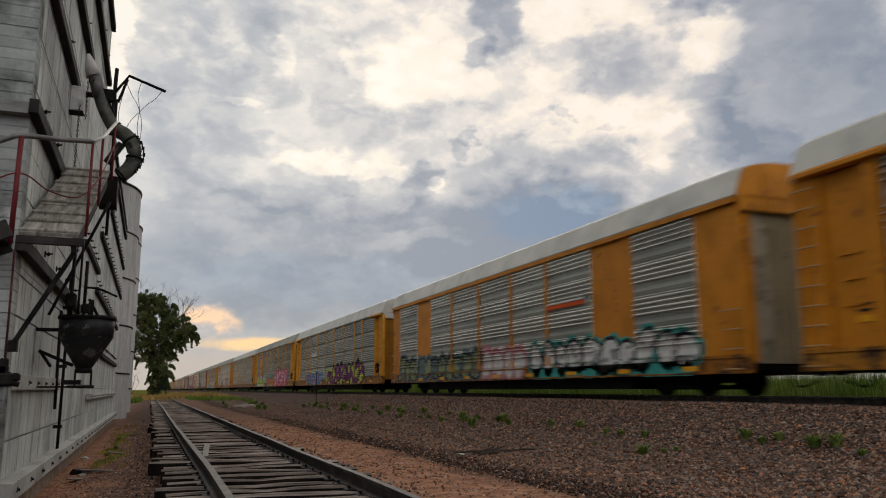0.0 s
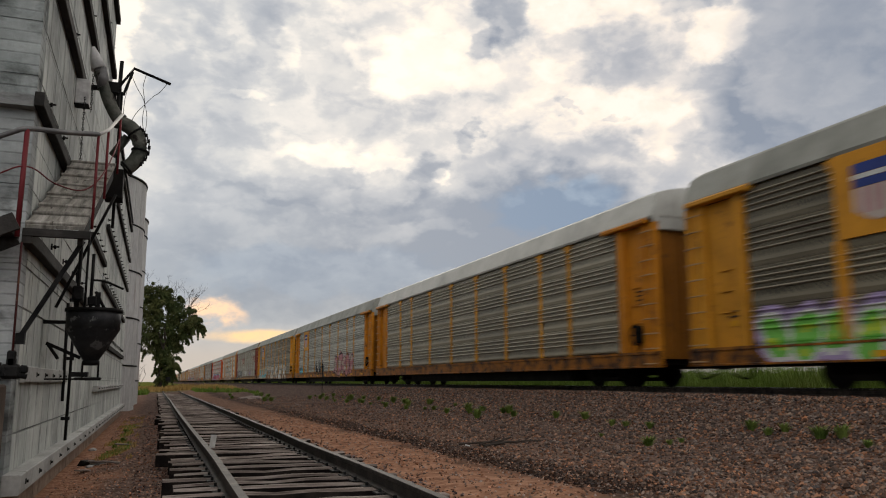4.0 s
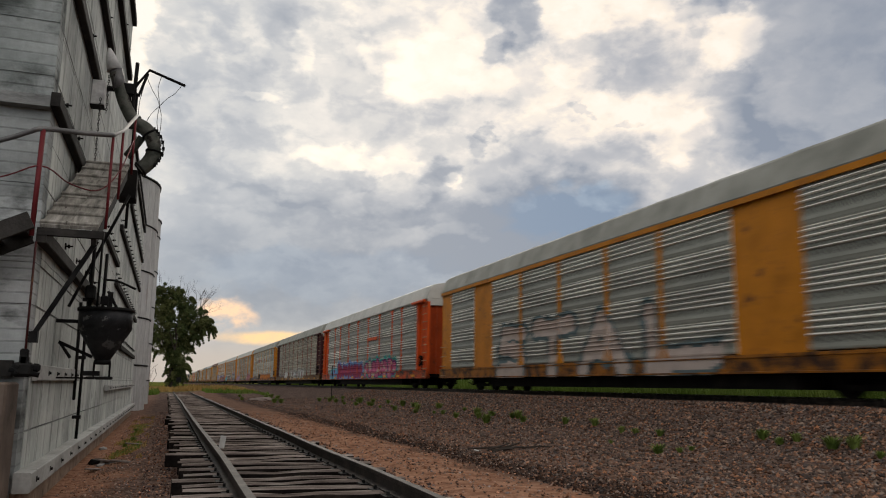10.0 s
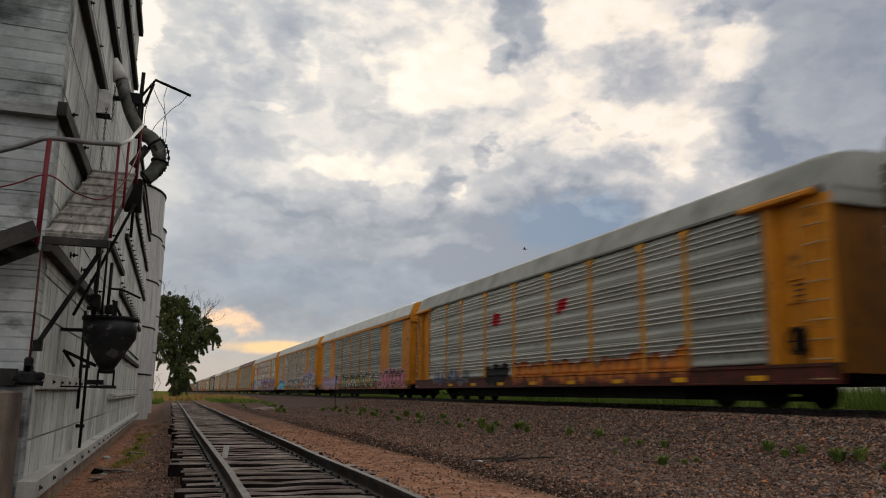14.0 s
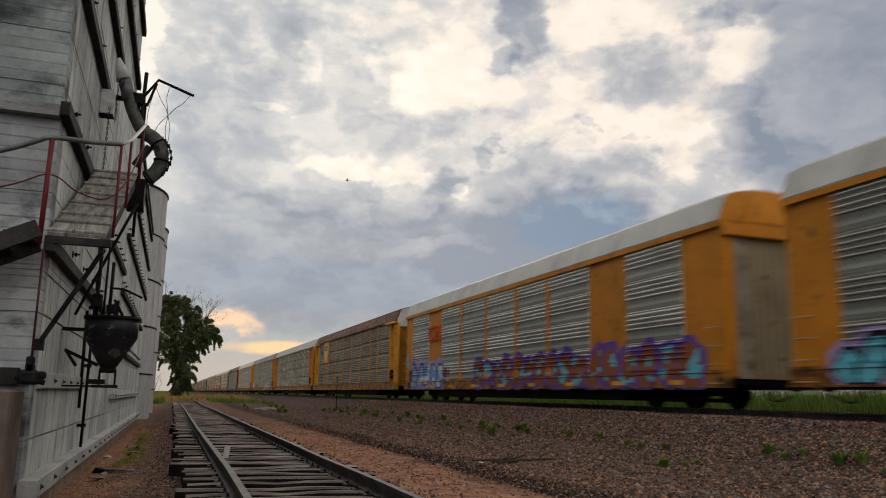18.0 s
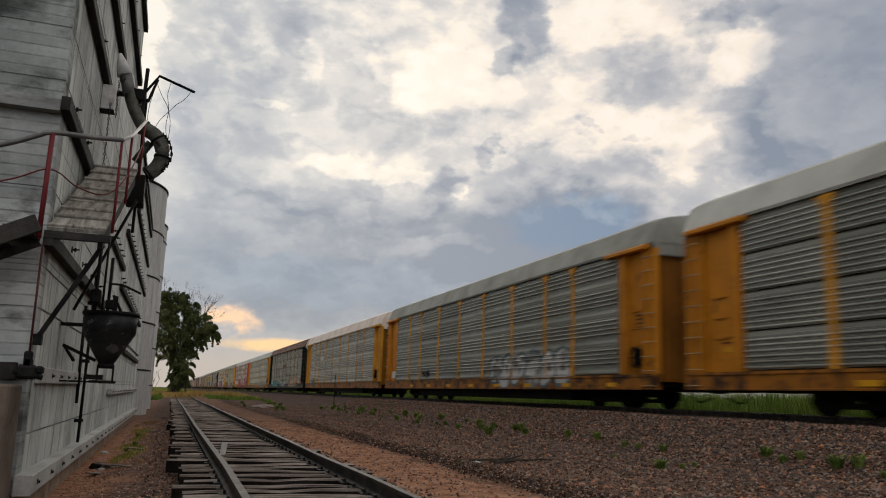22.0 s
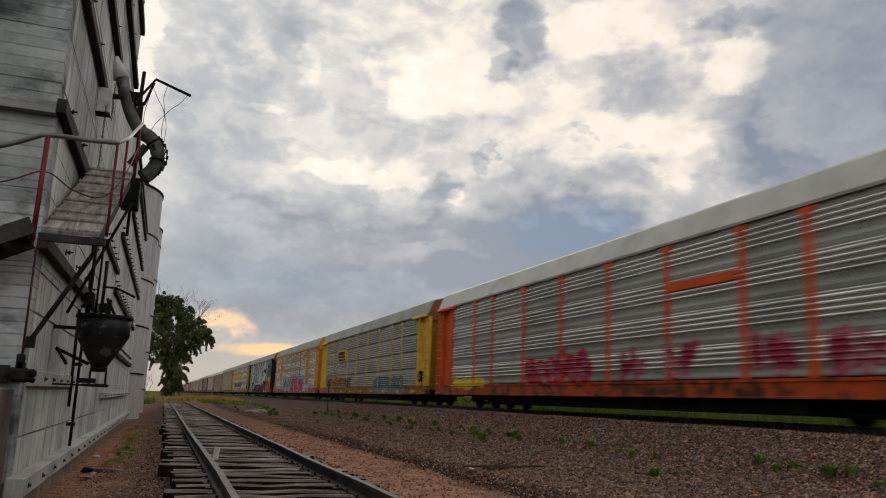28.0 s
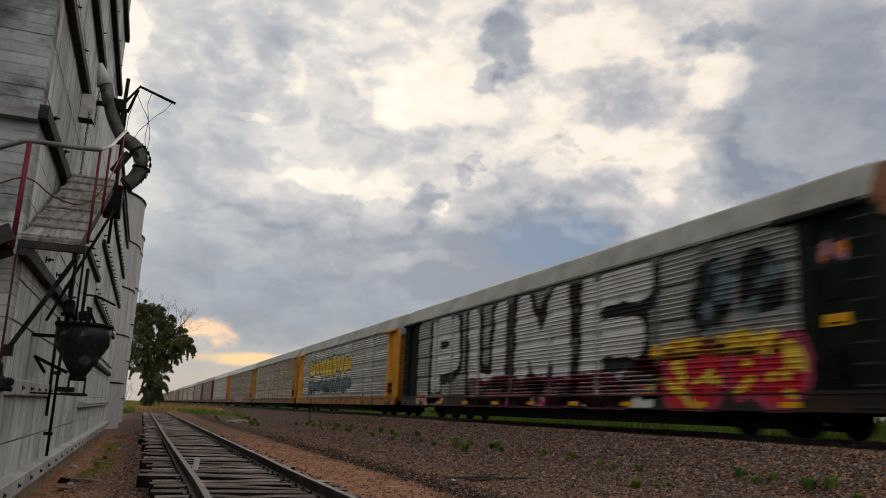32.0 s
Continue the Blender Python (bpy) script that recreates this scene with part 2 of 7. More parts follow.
def surface(name, stops, scale=3.0, rough=0.8, metal=0.0, bump=0.3, grain=60.0, stretch=(1, 1, 1), detail=6, contrast=None, random_tone=0.0,
            overlay=None, grain_depth=0.02, loose=True):
    """A weathered material: broad patches from stops, finer grain on top, relief by bump. overlay: (colour, scale, threshold, softness) for stains."""
    if name in MATS:
        return MATS[name]
    m = bpy.data.materials.new(name)
    m.use_nodes = True
    nt = m.node_tree
    bsdf = nt.nodes["Principled BSDF"]
    tc = nt.nodes.new("ShaderNodeTexCoord")
    mp = nt.nodes.new("ShaderNodeMapping")
    mp.inputs["Scale"].default_value = stretch
    link(nt, tc.outputs["Object"], mp.inputs["Vector"])
    vec = mp.outputs["Vector"]
    info = nt.nodes.new("ShaderNodeObjectInfo")
    shift = nt.nodes.new("ShaderNodeVectorMath")
    shift.operation = "ADD"
    link(nt, vec, shift.inputs[0])
    spread = math_node(nt, "MULTIPLY", info.outputs["Random"], 37.0 if loose else 0.0)
    comb = nt.nodes.new("ShaderNodeCombineXYZ")
    for i in range(3):
        link(nt, spread, comb.inputs[i])
    link(nt, comb.outputs[0], shift.inputs[1])
    vec = shift.outputs[0]
    big = noise_tex(nt, vec, scale, detail, 0.6)
    fine = noise_tex(nt, vec, grain, 4, 0.6)
    lo, hi = contrast or (0.3, 0.7)
    n = len(stops)
    col = ramp(nt, big.outputs["Fac"], [(lo + (hi - lo) * i / max(1, n - 1), c) for i, c in enumerate(stops)])
    tone = math_node(nt, "MULTIPLY_ADD", fine.outputs["Fac"], 0.5, 0.75)
    col = mix_rgb(nt, 1.0, col, math_to_col(nt, tone), "MULTIPLY")
    if random_tone:
        rt = math_node(nt, "MULTIPLY_ADD", info.outputs["Random"], 2 * random_tone, 1 - random_tone)
        col = mix_rgb(nt, 1.0, col, math_to_col(nt, rt), "MULTIPLY")
    if overlay:
        oc, osc, oth, osoft = overlay
        on = noise_tex(nt, vec, osc, 8, 0.65)
        f = math_node(nt, "DIVIDE", math_node(nt, "SUBTRACT", on.outputs["Fac"], oth), osoft, clamp=True)
        col = mix_rgb(nt, f, col, oc)
    link(nt, col, bsdf.inputs["Base Color"])
    r = math_node(nt, "MULTIPLY_ADD", fine.outputs["Fac"], 0.25, rough - 0.12, clamp=True)
    link(nt, r, bsdf.inputs["Roughness"])
    bsdf.inputs["Metallic"].default_value = metal
    bsdf.inputs["Specular IOR Level"].default_value = 0.06 if rough > 0.56 else 0.16 if rough > 0.5 else 0.4
    if bump:
        b = nt.nodes.new("ShaderNodeBump")
        b.inputs["Strength"].default_value = bump
        b.inputs["Distance"].default_value = grain_depth
        link(nt, fine.outputs["Fac"], b.inputs["Height"])
        link(nt, b.outputs[0], bsdf.inputs["Normal"])
    MATS[name] = m
    return m


def math_to_col(nt, v):
    c = nt.nodes.new("ShaderNodeCombineColor")
    for i in range(3):
        nt.links.new(v, c.inputs[i])
    return c.outputs[0]


def shade(c, k):
    return tuple(min(1.0, x * k) for x in c)


def paint(name, c, rust=(0.10, 0.045, 0.02), amount=0.62, rough=0.55):
    return surface(name, [shade(c, 0.72), c, shade(c, 1.18)], scale=1.3, rough=rough, bump=0.12, grain=25, random_tone=0.08,
                   overlay=(rust, 2.6, amount, 0.12))


def galvanised(name, c, dirt=(0.07, 0.06, 0.05), amount=0.6):
    return surface(name, [shade(c, 0.6), c, shade(c, 1.25)], scale=0.9, rough=0.42, metal=0.42, bump=0.1, grain=30, stretch=(1, 0.25, 1.6), random_tone=0.13,
                   overlay=(dirt, 1.6, amount, 0.2))


def perforated(name, c):
    """Sheet steel punched with rows of small holes."""
    m = surface(name, [shade(c, 0.75), c, shade(c, 1.2)], scale=1.1, rough=0.5, metal=0.3, bump=0.0, grain=30, stretch=(1, 0.25, 1.6), random_tone=0.12, overlay=(shade(c, 0.35), 1.4, 0.6, 0.2))
    nt = m.node_tree
    bsdf = nt.nodes["Principled BSDF"]
    vor = nt.nodes.new("ShaderNodeTexVoronoi")
    vor.inputs["Scale"].default_value = 42
    vor.inputs["Randomness"].default_value = 0.0
    link(nt, nt.nodes.new("ShaderNodeTexCoord").outputs["Object"], vor.inputs["Vector"])
    hole = math_node(nt, "LESS_THAN", vor.outputs["Distance"], 0.3)
    link(nt, mix_rgb(nt, hole, bsdf.inputs["Base Color"].links[0].from_socket, (0.012, 0.012, 0.012)), bsdf.inputs["Base Color"])
    return m


def board_formed(name, stops, axis, spacing, stain, seed, joint_w=0.012, blot=(0.9, 0.57, 0.18), tones=0.16):
    """Concrete cast against boards: a tone for each board, thin joints, streaks and stains. axis: the way across the boards (0, 1 or 2)."""
    m = surface(name, stops, scale=0.9, rough=0.86, bump=0.0, grain=14, stretch=(1.0, 1.0, 0.6) if axis < 2 else (0.7, 0.7, 1.3), overlay=(stain, *blot), random_tone=0.07, loose=False)
    nt = m.node_tree
    bsdf = nt.nodes["Principled BSDF"]
    geo = nt.nodes.new("ShaderNodeNewGeometry")
    sep = nt.nodes.new("ShaderNodeSeparateXYZ")
    link(nt, geo.outputs["Position"], sep.inputs[0])
    wob = noise_tex(nt, geo.outputs["Position"], 1.2, 3, 0.5)
    pos = math_node(nt, "MULTIPLY_ADD", wob.outputs["Fac"], 0.02, sep.outputs[axis])
    pos = math_node(nt, "DIVIDE", pos, spacing)
    cell = math_node(nt, "FLOOR", pos)
    white = nt.nodes.new("ShaderNodeTexWhiteNoise")
    white.noise_dimensions = "1D"
    link(nt, math_node(nt, "ADD", cell, seed), white.inputs["W"])
    edge = math_node(nt, "ABSOLUTE", math_node(nt, "SUBTRACT", math_node(nt, "FRACT", pos), 0.5))
    joint = math_node(nt, "MULTIPLY", math_node(nt, "SUBTRACT", edge, 0.5 - joint_w / spacing), spacing / (joint_w / 2), clamp=True)
    old = bsdf.inputs["Base Color"].links[0].from_socket
    tone = math_node(nt, "MULTIPLY_ADD", white.outputs["Value"], tones, 1 - tones / 2)
    col = mix_rgb(nt, 1.0, old, math_to_col(nt, tone), "MULTIPLY")
    patchy = noise_tex(nt, geo.outputs["Position"], 3.0, 5, 0.6)
    runs = nt.nodes.new("ShaderNodeMapping")
    runs.inputs["Scale"].default_value = (2.6, 2.6, 0.22) if axis == 2 else (1.3, 1.3, 0.25)
    link(nt, geo.outputs["Position"], runs.inputs["Vector"])
    streak = noise_tex(nt, runs.outputs[0], 1.0, 6, 0.65)
    col = mix_rgb(nt, 1.0, col, math_to_col(nt, math_node(nt, "MULTIPLY_ADD", streak.outputs["Fac"], *((0.9, 0.56) if axis == 2 else (0.65, 0.69)))), "MULTIPLY")
    grime = noise_tex(nt, geo.outputs["Position"], 2.1, 9, 0.7, 0.4)
    dirty = math_node(nt, "MULTIPLY", math_node(nt, "SUBTRACT", grime.outputs["Fac"], 0.54), 5.0, clamp=True)
    col = mix_rgb(nt, math_node(nt, "MULTIPLY", dirty, 0.6), col, stain)
    gap = math_node(nt, "MULTIPLY", joint, math_node(nt, "MULTIPLY_ADD", patchy.outputs["Fac"], 1.3, -0.38, clamp=True))
    col = mix_rgb(nt, gap, col, (0.03, 0.03, 0.03))
    if axis < 2:
        # level joints between the lifts
        lift = math_node(nt, "DIVIDE", math_node(nt, "MULTIPLY_ADD", wob.outputs["Fac"], 0.03, sep.outputs[2]), 1.22)
        line = math_node(nt, "MULTIPLY", math_node(nt, "SUBTRACT", math_node(nt, "ABSOLUTE", math_node(nt, "SUBTRACT", math_node(nt, "FRACT", lift), 0.5)), 0.4935), 400, clamp=True)
        line = math_node(nt, "MULTIPLY", line, math_node(nt, "MULTIPLY_ADD", patchy.outputs["Fac"], 2.2, -0.45, clamp=True))
        col = mix_rgb(nt, line, col, (0.04, 0.04, 0.04))
    link(nt, col, bsdf.inputs["Base Color"])
    fine = noise_tex(nt, geo.outputs["Position"], 22, 5, 0.65)
    h = math_node(nt, "SUBTRACT", math_node(nt, "MULTIPLY_ADD", fine.outputs["Fac"], 0.5, math_node(nt, "MULTIPLY", white.outputs["Value"], 0.3)), gap)
    b = nt.nodes.new("ShaderNodeBump")
    b.inputs["Strength"].default_value, b.inputs["Distance"].default_value = 0.6, 0.012
    link(nt, h, b.inputs["Height"])
    link(nt, b.outputs[0], bsdf.inputs["Normal"])
    return m


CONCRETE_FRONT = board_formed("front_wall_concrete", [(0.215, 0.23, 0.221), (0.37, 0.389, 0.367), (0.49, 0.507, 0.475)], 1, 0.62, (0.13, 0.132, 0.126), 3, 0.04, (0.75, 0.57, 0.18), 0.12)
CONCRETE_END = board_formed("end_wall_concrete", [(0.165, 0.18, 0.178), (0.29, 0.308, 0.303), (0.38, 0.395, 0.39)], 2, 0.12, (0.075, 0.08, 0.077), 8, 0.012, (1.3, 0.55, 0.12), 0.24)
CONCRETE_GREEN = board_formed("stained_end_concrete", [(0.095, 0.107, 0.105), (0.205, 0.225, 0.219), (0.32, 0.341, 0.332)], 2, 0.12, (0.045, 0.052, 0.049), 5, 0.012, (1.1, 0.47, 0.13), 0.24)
CONCRETE = surface("painted_concrete", [(0.15, 0.15, 0.145), (0.27, 0.27, 0.26), (0.36, 0.36, 0.34)], scale=0.9, rough=0.85, bump=0.35, grain=14,
                   stretch=(1, 1, 2.2), overlay=((0.13, 0.13, 0.125), 0.8, 0.58, 0.2), random_tone=0.06)
CONCRETE_DARK = surface("stained_concrete", [(0.10, 0.10, 0.10), (0.19, 0.195, 0.19), (0.28, 0.285, 0.275)], scale=0.8, rough=0.88, bump=0.4, grain=12,
                        stretch=(1, 1, 3.0), overlay=((0.07, 0.07, 0.07), 0.9, 0.56, 0.15), random_tone=0.07)
TAN = surface("tan_concrete", [(0.06, 0.047, 0.039), (0.105, 0.082, 0.067), (0.15, 0.12, 0.098)], scale=1.5, bump=0.4, grain=20, overlay=((0.05, 0.042, 0.036), 1.8, 0.56, 0.15))
FOUNDATION = surface("brown_foundation", [(0.13, 0.095, 0.07), (0.21, 0.155, 0.115), (0.29, 0.225, 0.17)], scale=2.0, bump=0.5, grain=16, overlay=((0.08, 0.06, 0.045), 2.2, 0.57, 0.12))
DECK_WOOD = surface("grey_brown_deck_boards", [(0.095, 0.09, 0.079), (0.215, 0.203, 0.178), (0.33, 0.314, 0.28)], scale=2.2, bump=0.6, grain=22, stretch=(7, 0.7, 1), random_tone=0.2, overlay=((0.04, 0.034, 0.028), 3.0, 0.6, 0.08))
TIMBER_DARK = surface("dark_timber", [(0.012, 0.0115, 0.011), (0.025, 0.0235, 0.022), (0.05, 0.046, 0.042)], scale=2.0, bump=0.5, grain=25, stretch=(1, 0.3, 1), random_tone=0.15, overlay=((0.07, 0.067, 0.06), 3.0, 0.6, 0.15))
PAINTED_TIMBER = surface("grey_painted_timber", [(0.2, 0.203, 0.193), (0.31, 0.314, 0.3), (0.4, 0.403, 0.385)], scale=2, bump=0.3, grain=25, stretch=(1, 0.4, 1),
                         overlay=((0.12, 0.11, 0.10), 2.5, 0.6, 0.1))
STEEL_DARK = surface("dark_steel", [(0.005, 0.0052, 0.0055), (0.011, 0.011, 0.011), (0.024, 0.0235, 0.0225)], scale=4, rough=0.65, metal=0.2, bump=0.2, grain=40,
                     overlay=((0.045, 0.03, 0.022), 3.0, 0.66, 0.1))
RED_STEEL = paint("red_paint", (0.11, 0.014, 0.017), rust=(0.07, 0.03, 0.02), amount=0.58)
GREY_PIPE = surface("grey_pipe", [(0.06, 0.06, 0.06), (0.10, 0.10, 0.10), (0.17, 0.165, 0.16)], scale=3, rough=0.5, metal=0.4, bump=0.15)
WHITE_PIPE = paint("white_paint", (0.42, 0.41, 0.385), amount=0.58)
RAIL_STEEL = surface("rail_steel", [(0.018, 0.016, 0.015), (0.04, 0.034, 0.03), (0.075, 0.062, 0.052)], scale=5, rough=0.6, metal=0.3, bump=0.15, grain=40)
RAIL_TOP = surface("worn_rail_head", [(0.25, 0.25, 0.25), (0.36, 0.36, 0.36)], scale=6, rough=0.3, metal=0.9, bump=0.05)
RUSTY_TOP = surface("dull_rail_head", [(0.022, 0.019, 0.017), (0.045, 0.037, 0.032), (0.085, 0.07, 0.06)], scale=6, rough=0.6, metal=0.3, bump=0.1)
# creosoted tie sides, painted nearer black to hold the shade on them
TIE_SIDE = surface("creosoted_shaded_tie_sides", [(0.004, 0.003, 0.003), (0.010, 0.008, 0.007), (0.03, 0.023, 0.019)], scale=3, rough=0.9, bump=0.6, grain=20, random_tone=0.3)
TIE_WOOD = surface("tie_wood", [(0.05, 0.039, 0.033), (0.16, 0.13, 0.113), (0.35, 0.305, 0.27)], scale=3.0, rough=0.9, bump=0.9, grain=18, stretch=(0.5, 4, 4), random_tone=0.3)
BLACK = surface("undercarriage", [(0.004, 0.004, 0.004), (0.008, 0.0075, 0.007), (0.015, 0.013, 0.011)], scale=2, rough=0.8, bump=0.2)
STONE = surface("ballast_stone", [(0.07, 0.055, 0.05), (0.15, 0.115, 0.10), (0.24, 0.195, 0.17)], scale=9, rough=0.9, bump=0.3, grain=30)


# ---------------------------------------------------------------- mesh helpers
def finish(bm, name, mats=(), smooth=False):
    me = bpy.data.meshes.new(name)
    bm.normal_update()
    bm.to_mesh(me)
    bm.free()
    for m in mats if isinstance(mats, (tuple, list)) else (mats,):
        me.materials.append(m)
    if smooth:
        for p in me.polygons:
            p.use_smooth = True
    return me


def part(name, bm, material, parent, label="", smooth=False, at=None):
    """Links a bmesh, or a mesh, as one object under parent."""
    me = bm if isinstance(bm, bpy.types.Mesh) else finish(bm, name, material, smooth)
    ob = new(name, me)
    if parent is not None:
        ob.parent = parent
    if at is not None:
        ob.matrix_basis = at
    if label:
        tagged(ob, label)
    return ob


def add_box(bm, x0, x1, y0, y1, z0, z1, m=None, bevel=0.0):
    vs = [bm.verts.new((x, y, z)) for x in (x0, x1) for y in (y0, y1) for z in (z0, z1)]
    quads = ((0, 1, 3, 2), (4, 6, 7, 5), (0, 4, 5, 1), (2, 3, 7, 6), (0, 2, 6, 4), (1, 5, 7, 3))
    fs = [bm.faces.new([vs[i] for i in q]) for q in quads]
    if m is not None:
        for v in vs:
            v.co = m @ v.co
    if bevel:
        es = list({e for f in fs for e in f.edges})
        bmesh.ops.bevel(bm, geom=es, offset=bevel, segments=1, affect="EDGES", profile=0.5)
    return fs


def box(*a, **k):
    bm = bmesh.new()
    add_box(bm, *a, **k)
    return bm


def add_tube(bm, pts, r, sides=8, caps=True, radii=None):
    """A round tube along a line of points."""
    pts = [Vector(p) for p in pts]
    rings = []
    up = Vector((0, 0, 1))
    for i, p in enumerate(pts):
        d = (pts[min(i + 1, len(pts) - 1)] - pts[max(i - 1, 0)]).normalized()
        a = d.cross(up)
        if a.length < 0.05:
            a = d.cross(Vector((0, 1, 0)))
        a.normalize()
        b = a.cross(d)
        rr = radii[i] if radii else r
        rings.append([bm.verts.new(p + rr * (math.cos(2 * math.pi * k / sides) * a + math.sin(2 * math.pi * k / sides) * b)) for k in range(sides)])
    for q, s in zip(rings, rings[1:]):
        for k in range(sides):
            f = bm.faces.new((q[k], q[(k + 1) % sides], s[(k + 1) % sides], s[k]))
            f.smooth = sides > 6
    if caps:
        bm.faces.new(rings[0][::-1])
        bm.faces.new(rings[-1])


def tube(pts, r, sides=8, caps=True, radii=None):
    bm = bmesh.new()
    add_tube(bm, pts, r, sides, caps, radii)
    return bm


def arc_line(pts, steps=6):
    """A smooth line through the points."""
    pts = [Vector(p) for p in pts]
    out = []
    for i in range(len(pts) - 1):
        a, b, c, d = pts[max(0, i - 1)], pts[i], pts[i + 1], pts[min(len(pts) - 1, i + 2)]
        for s in range(steps):
            t = s / steps
            out.append(0.5 * ((2 * b) + (c - a) * t + (2 * a - 5 * b + 4 * c - d) * t * t + (3 * b - a - 3 * c + d) * t ** 3))
    return out + [pts[-1]]


def thing(name, label, category, group="", kind="", at=(0, 0, 0)):
    ob = new(name)
    ob.location = at
    ob.empty_display_size = 0.2
    return tagged(ob, label, category, group, kind)

# ---------------------------------------------------------------- ground
RAIL_X = (0.71, 2.155)          # the siding's two rails
MAIN_X, MAIN_Z = 14.05, 1.0    # the main line: centre and rail top


def ground_z(x, y):
    """Height of the ground across the tracks."""
    prof = ((-60, 0.3), (-8, 0.1), (-1.6, -0.17), (-1.1, -0.19), (-0.3, -0.09), (0.2, -0.10), (1.4, -0.03), (2.6, 0.03), (3.2, 0.10), (5.0, 0.04), (7.5, 0.06), (9.0, 0.12), (11.3, 0.80), (12.0, 0.84),
            (16.2, 0.84), (18.0, 0.45), (21, 1.0), (60, 1.12))
    z = prof[-1][1]
    if x <= prof[0][0]:
        z = prof[0][1]
    else:
        for (xa, za), (xb, zb) in zip(prof, prof[1:]):
            if x <= xb:
                z = za + (zb - za) * (x - xa) / (xb - xa)
                break
    if -14 < x < 30 and y < 140:
        soft = 1.0 if 2.9 < x < 11.5 else 0.35
        z += soft * (0.05 * noise.noise((x * 0.55, y * 0.3, 3.1)) + 0.022 * noise.noise((x * 2.1, y * 1.3, 7.7)))
    if y > 60 and x < 8:
        z += 0.35 * min(1, (y - 60) / 30)
    return z


def build_ground():
    xs = [-3000, -800, -250, -80, -40, -20, -12, -8, -5, -3] + [-2 + 0.28 * i for i in range(72)] + [18.5, 19.5, 21, 24, 30, 40, 60, 100, 250, 800, 3000]
    ys = [-3000, -600, -150, -50, -20, -8, -3, 0, 2] + [3.2 + 0.33 * i for i in range(90)] + [33 + 1.6 * i for i in range(45)] + [108, 118, 130, 145, 170, 210, 280, 400, 700, 1300, 3000]
    verts = [(x, y, ground_z(x, y)) for y in ys for x in xs]
    n = len(xs)
    faces = [(j * n + i, j * n + i + 1, (j + 1) * n + i + 1, (j + 1) * n + i) for j in range(len(ys) - 1) for i in range(n - 1)]
    me = bpy.data.meshes.new("ground")
    me.from_pydata(verts, [], faces)
    me.polygons.foreach_set("use_smooth", [True] * len(faces))
    m = bpy.data.materials.new("earth_and_gravel")
    m.use_nodes = True
    nt = m.node_tree
    bsdf = nt.nodes["Principled BSDF"]
    tc = nt.nodes.new("ShaderNodeTexCoord")
    pos = tc.outputs["Object"]
    sep = nt.nodes.new("ShaderNodeSeparateXYZ")
    link(nt, pos, sep.inputs[0])
    broad = noise_tex(nt, pos, 0.7, 6, 0.6)
    mid = noise_tex(nt, pos, 5.0, 6, 0.65)
    vor = nt.nodes.new("ShaderNodeTexVoronoi")
    vor.inputs["Scale"].default_value = 17
    link(nt, pos, vor.inputs["Vector"])
    wob = math_node(nt, "MULTIPLY_ADD", broad.outputs["Fac"], 1.8, math_node(nt, "ADD", sep.outputs[0], -0.9))
    wob = math_node(nt, "MULTIPLY_ADD", mid.outputs["Fac"], 1.0, math_node(nt, "ADD", wob, -0.5))
    dirt = ramp(nt, mid.outputs["Fac"], [(0.3, (0.125, 0.062, 0.04)), (0.5, (0.265, 0.14, 0.088)), (0.72, (0.41, 0.24, 0.158))])
    gravel = ramp(nt, vor.outputs["Color"], [(0.1, (0.03, 0.023, 0.02)), (0.5, (0.092, 0.069, 0.060)), (0.9, (0.19, 0.138, 0.115))])
    gravel = mix_rgb(nt, math_node(nt, "MULTIPLY", broad.outputs["Fac"], 0.5), gravel, (0.05, 0.036, 0.032))
    grassy = ramp(nt, mid.outputs["Fac"], [(0.3, (0.05, 0.07, 0.015)), (0.6, (0.12, 0.12, 0.03)), (0.8, (0.25, 0.19, 0.06))])
    # bands across the tracks: cinders by the siding, bare earth, gravel, then meadow
    across = math_node(nt, "MULTIPLY_ADD", wob, 1 / 40, 0.25)
    bands = ramp(nt, across, [(0.0, 0.0), (0.206, 0.0), (0.214, 0.85), (0.229, 0.8), (0.239, 0.12), (0.306, 0.12), (0.317, 0.95), (0.350, 0.92), (0.361, 0.2), (0.40, 0.25), (0.43, 0.1), (0.48, 0.06)])
    soil = ramp(nt, across, [(0.350, 0.0), (0.362, 0.75), (0.378, 0.5), (0.395, 0.0)])
    bare = math_node(nt, "MULTIPLY_ADD", math_node(nt, "MULTIPLY_ADD", sep.outputs[1], 1 / 16, -1.3, clamp=True), -0.7, 1.0)
    col = mix_rgb(nt, math_node(nt, "MULTIPLY", bands, bare), gravel, dirt)
    col = mix_rgb(nt, soil, col, (0.045, 0.033, 0.027))
    meadow_r = math_node(nt, "MULTIPLY", math_node(nt, "SUBTRACT", sep.outputs[0], 17.5), 0.6, clamp=True)
    meadow_l = math_node(nt, "MULTIPLY", math_node(nt, "SUBTRACT", -9.0, sep.outputs[0]), 0.3, clamp=True)
    far = math_node(nt, "MULTIPLY", math_node(nt, "SUBTRACT", math_node(nt, "MULTIPLY_ADD", mid.outputs["Fac"], 14.0, sep.outputs[1]), 84), 0.06, clamp=True)
    notbal = math_node(nt, "MULTIPLY", math_node(nt, "SUBTRACT", 9.5, sep.outputs[0]), 0.6, clamp=True)
    far = math_node(nt, "MULTIPLY", far, notbal)
    col = mix_rgb(nt, math_node(nt, "MAXIMUM", math_node(nt, "MAXIMUM", meadow_r, meadow_l), far), col, grassy)
    link(nt, col, bsdf.inputs["Base Color"])
    bsdf.inputs["Roughness"].default_value = 0.95
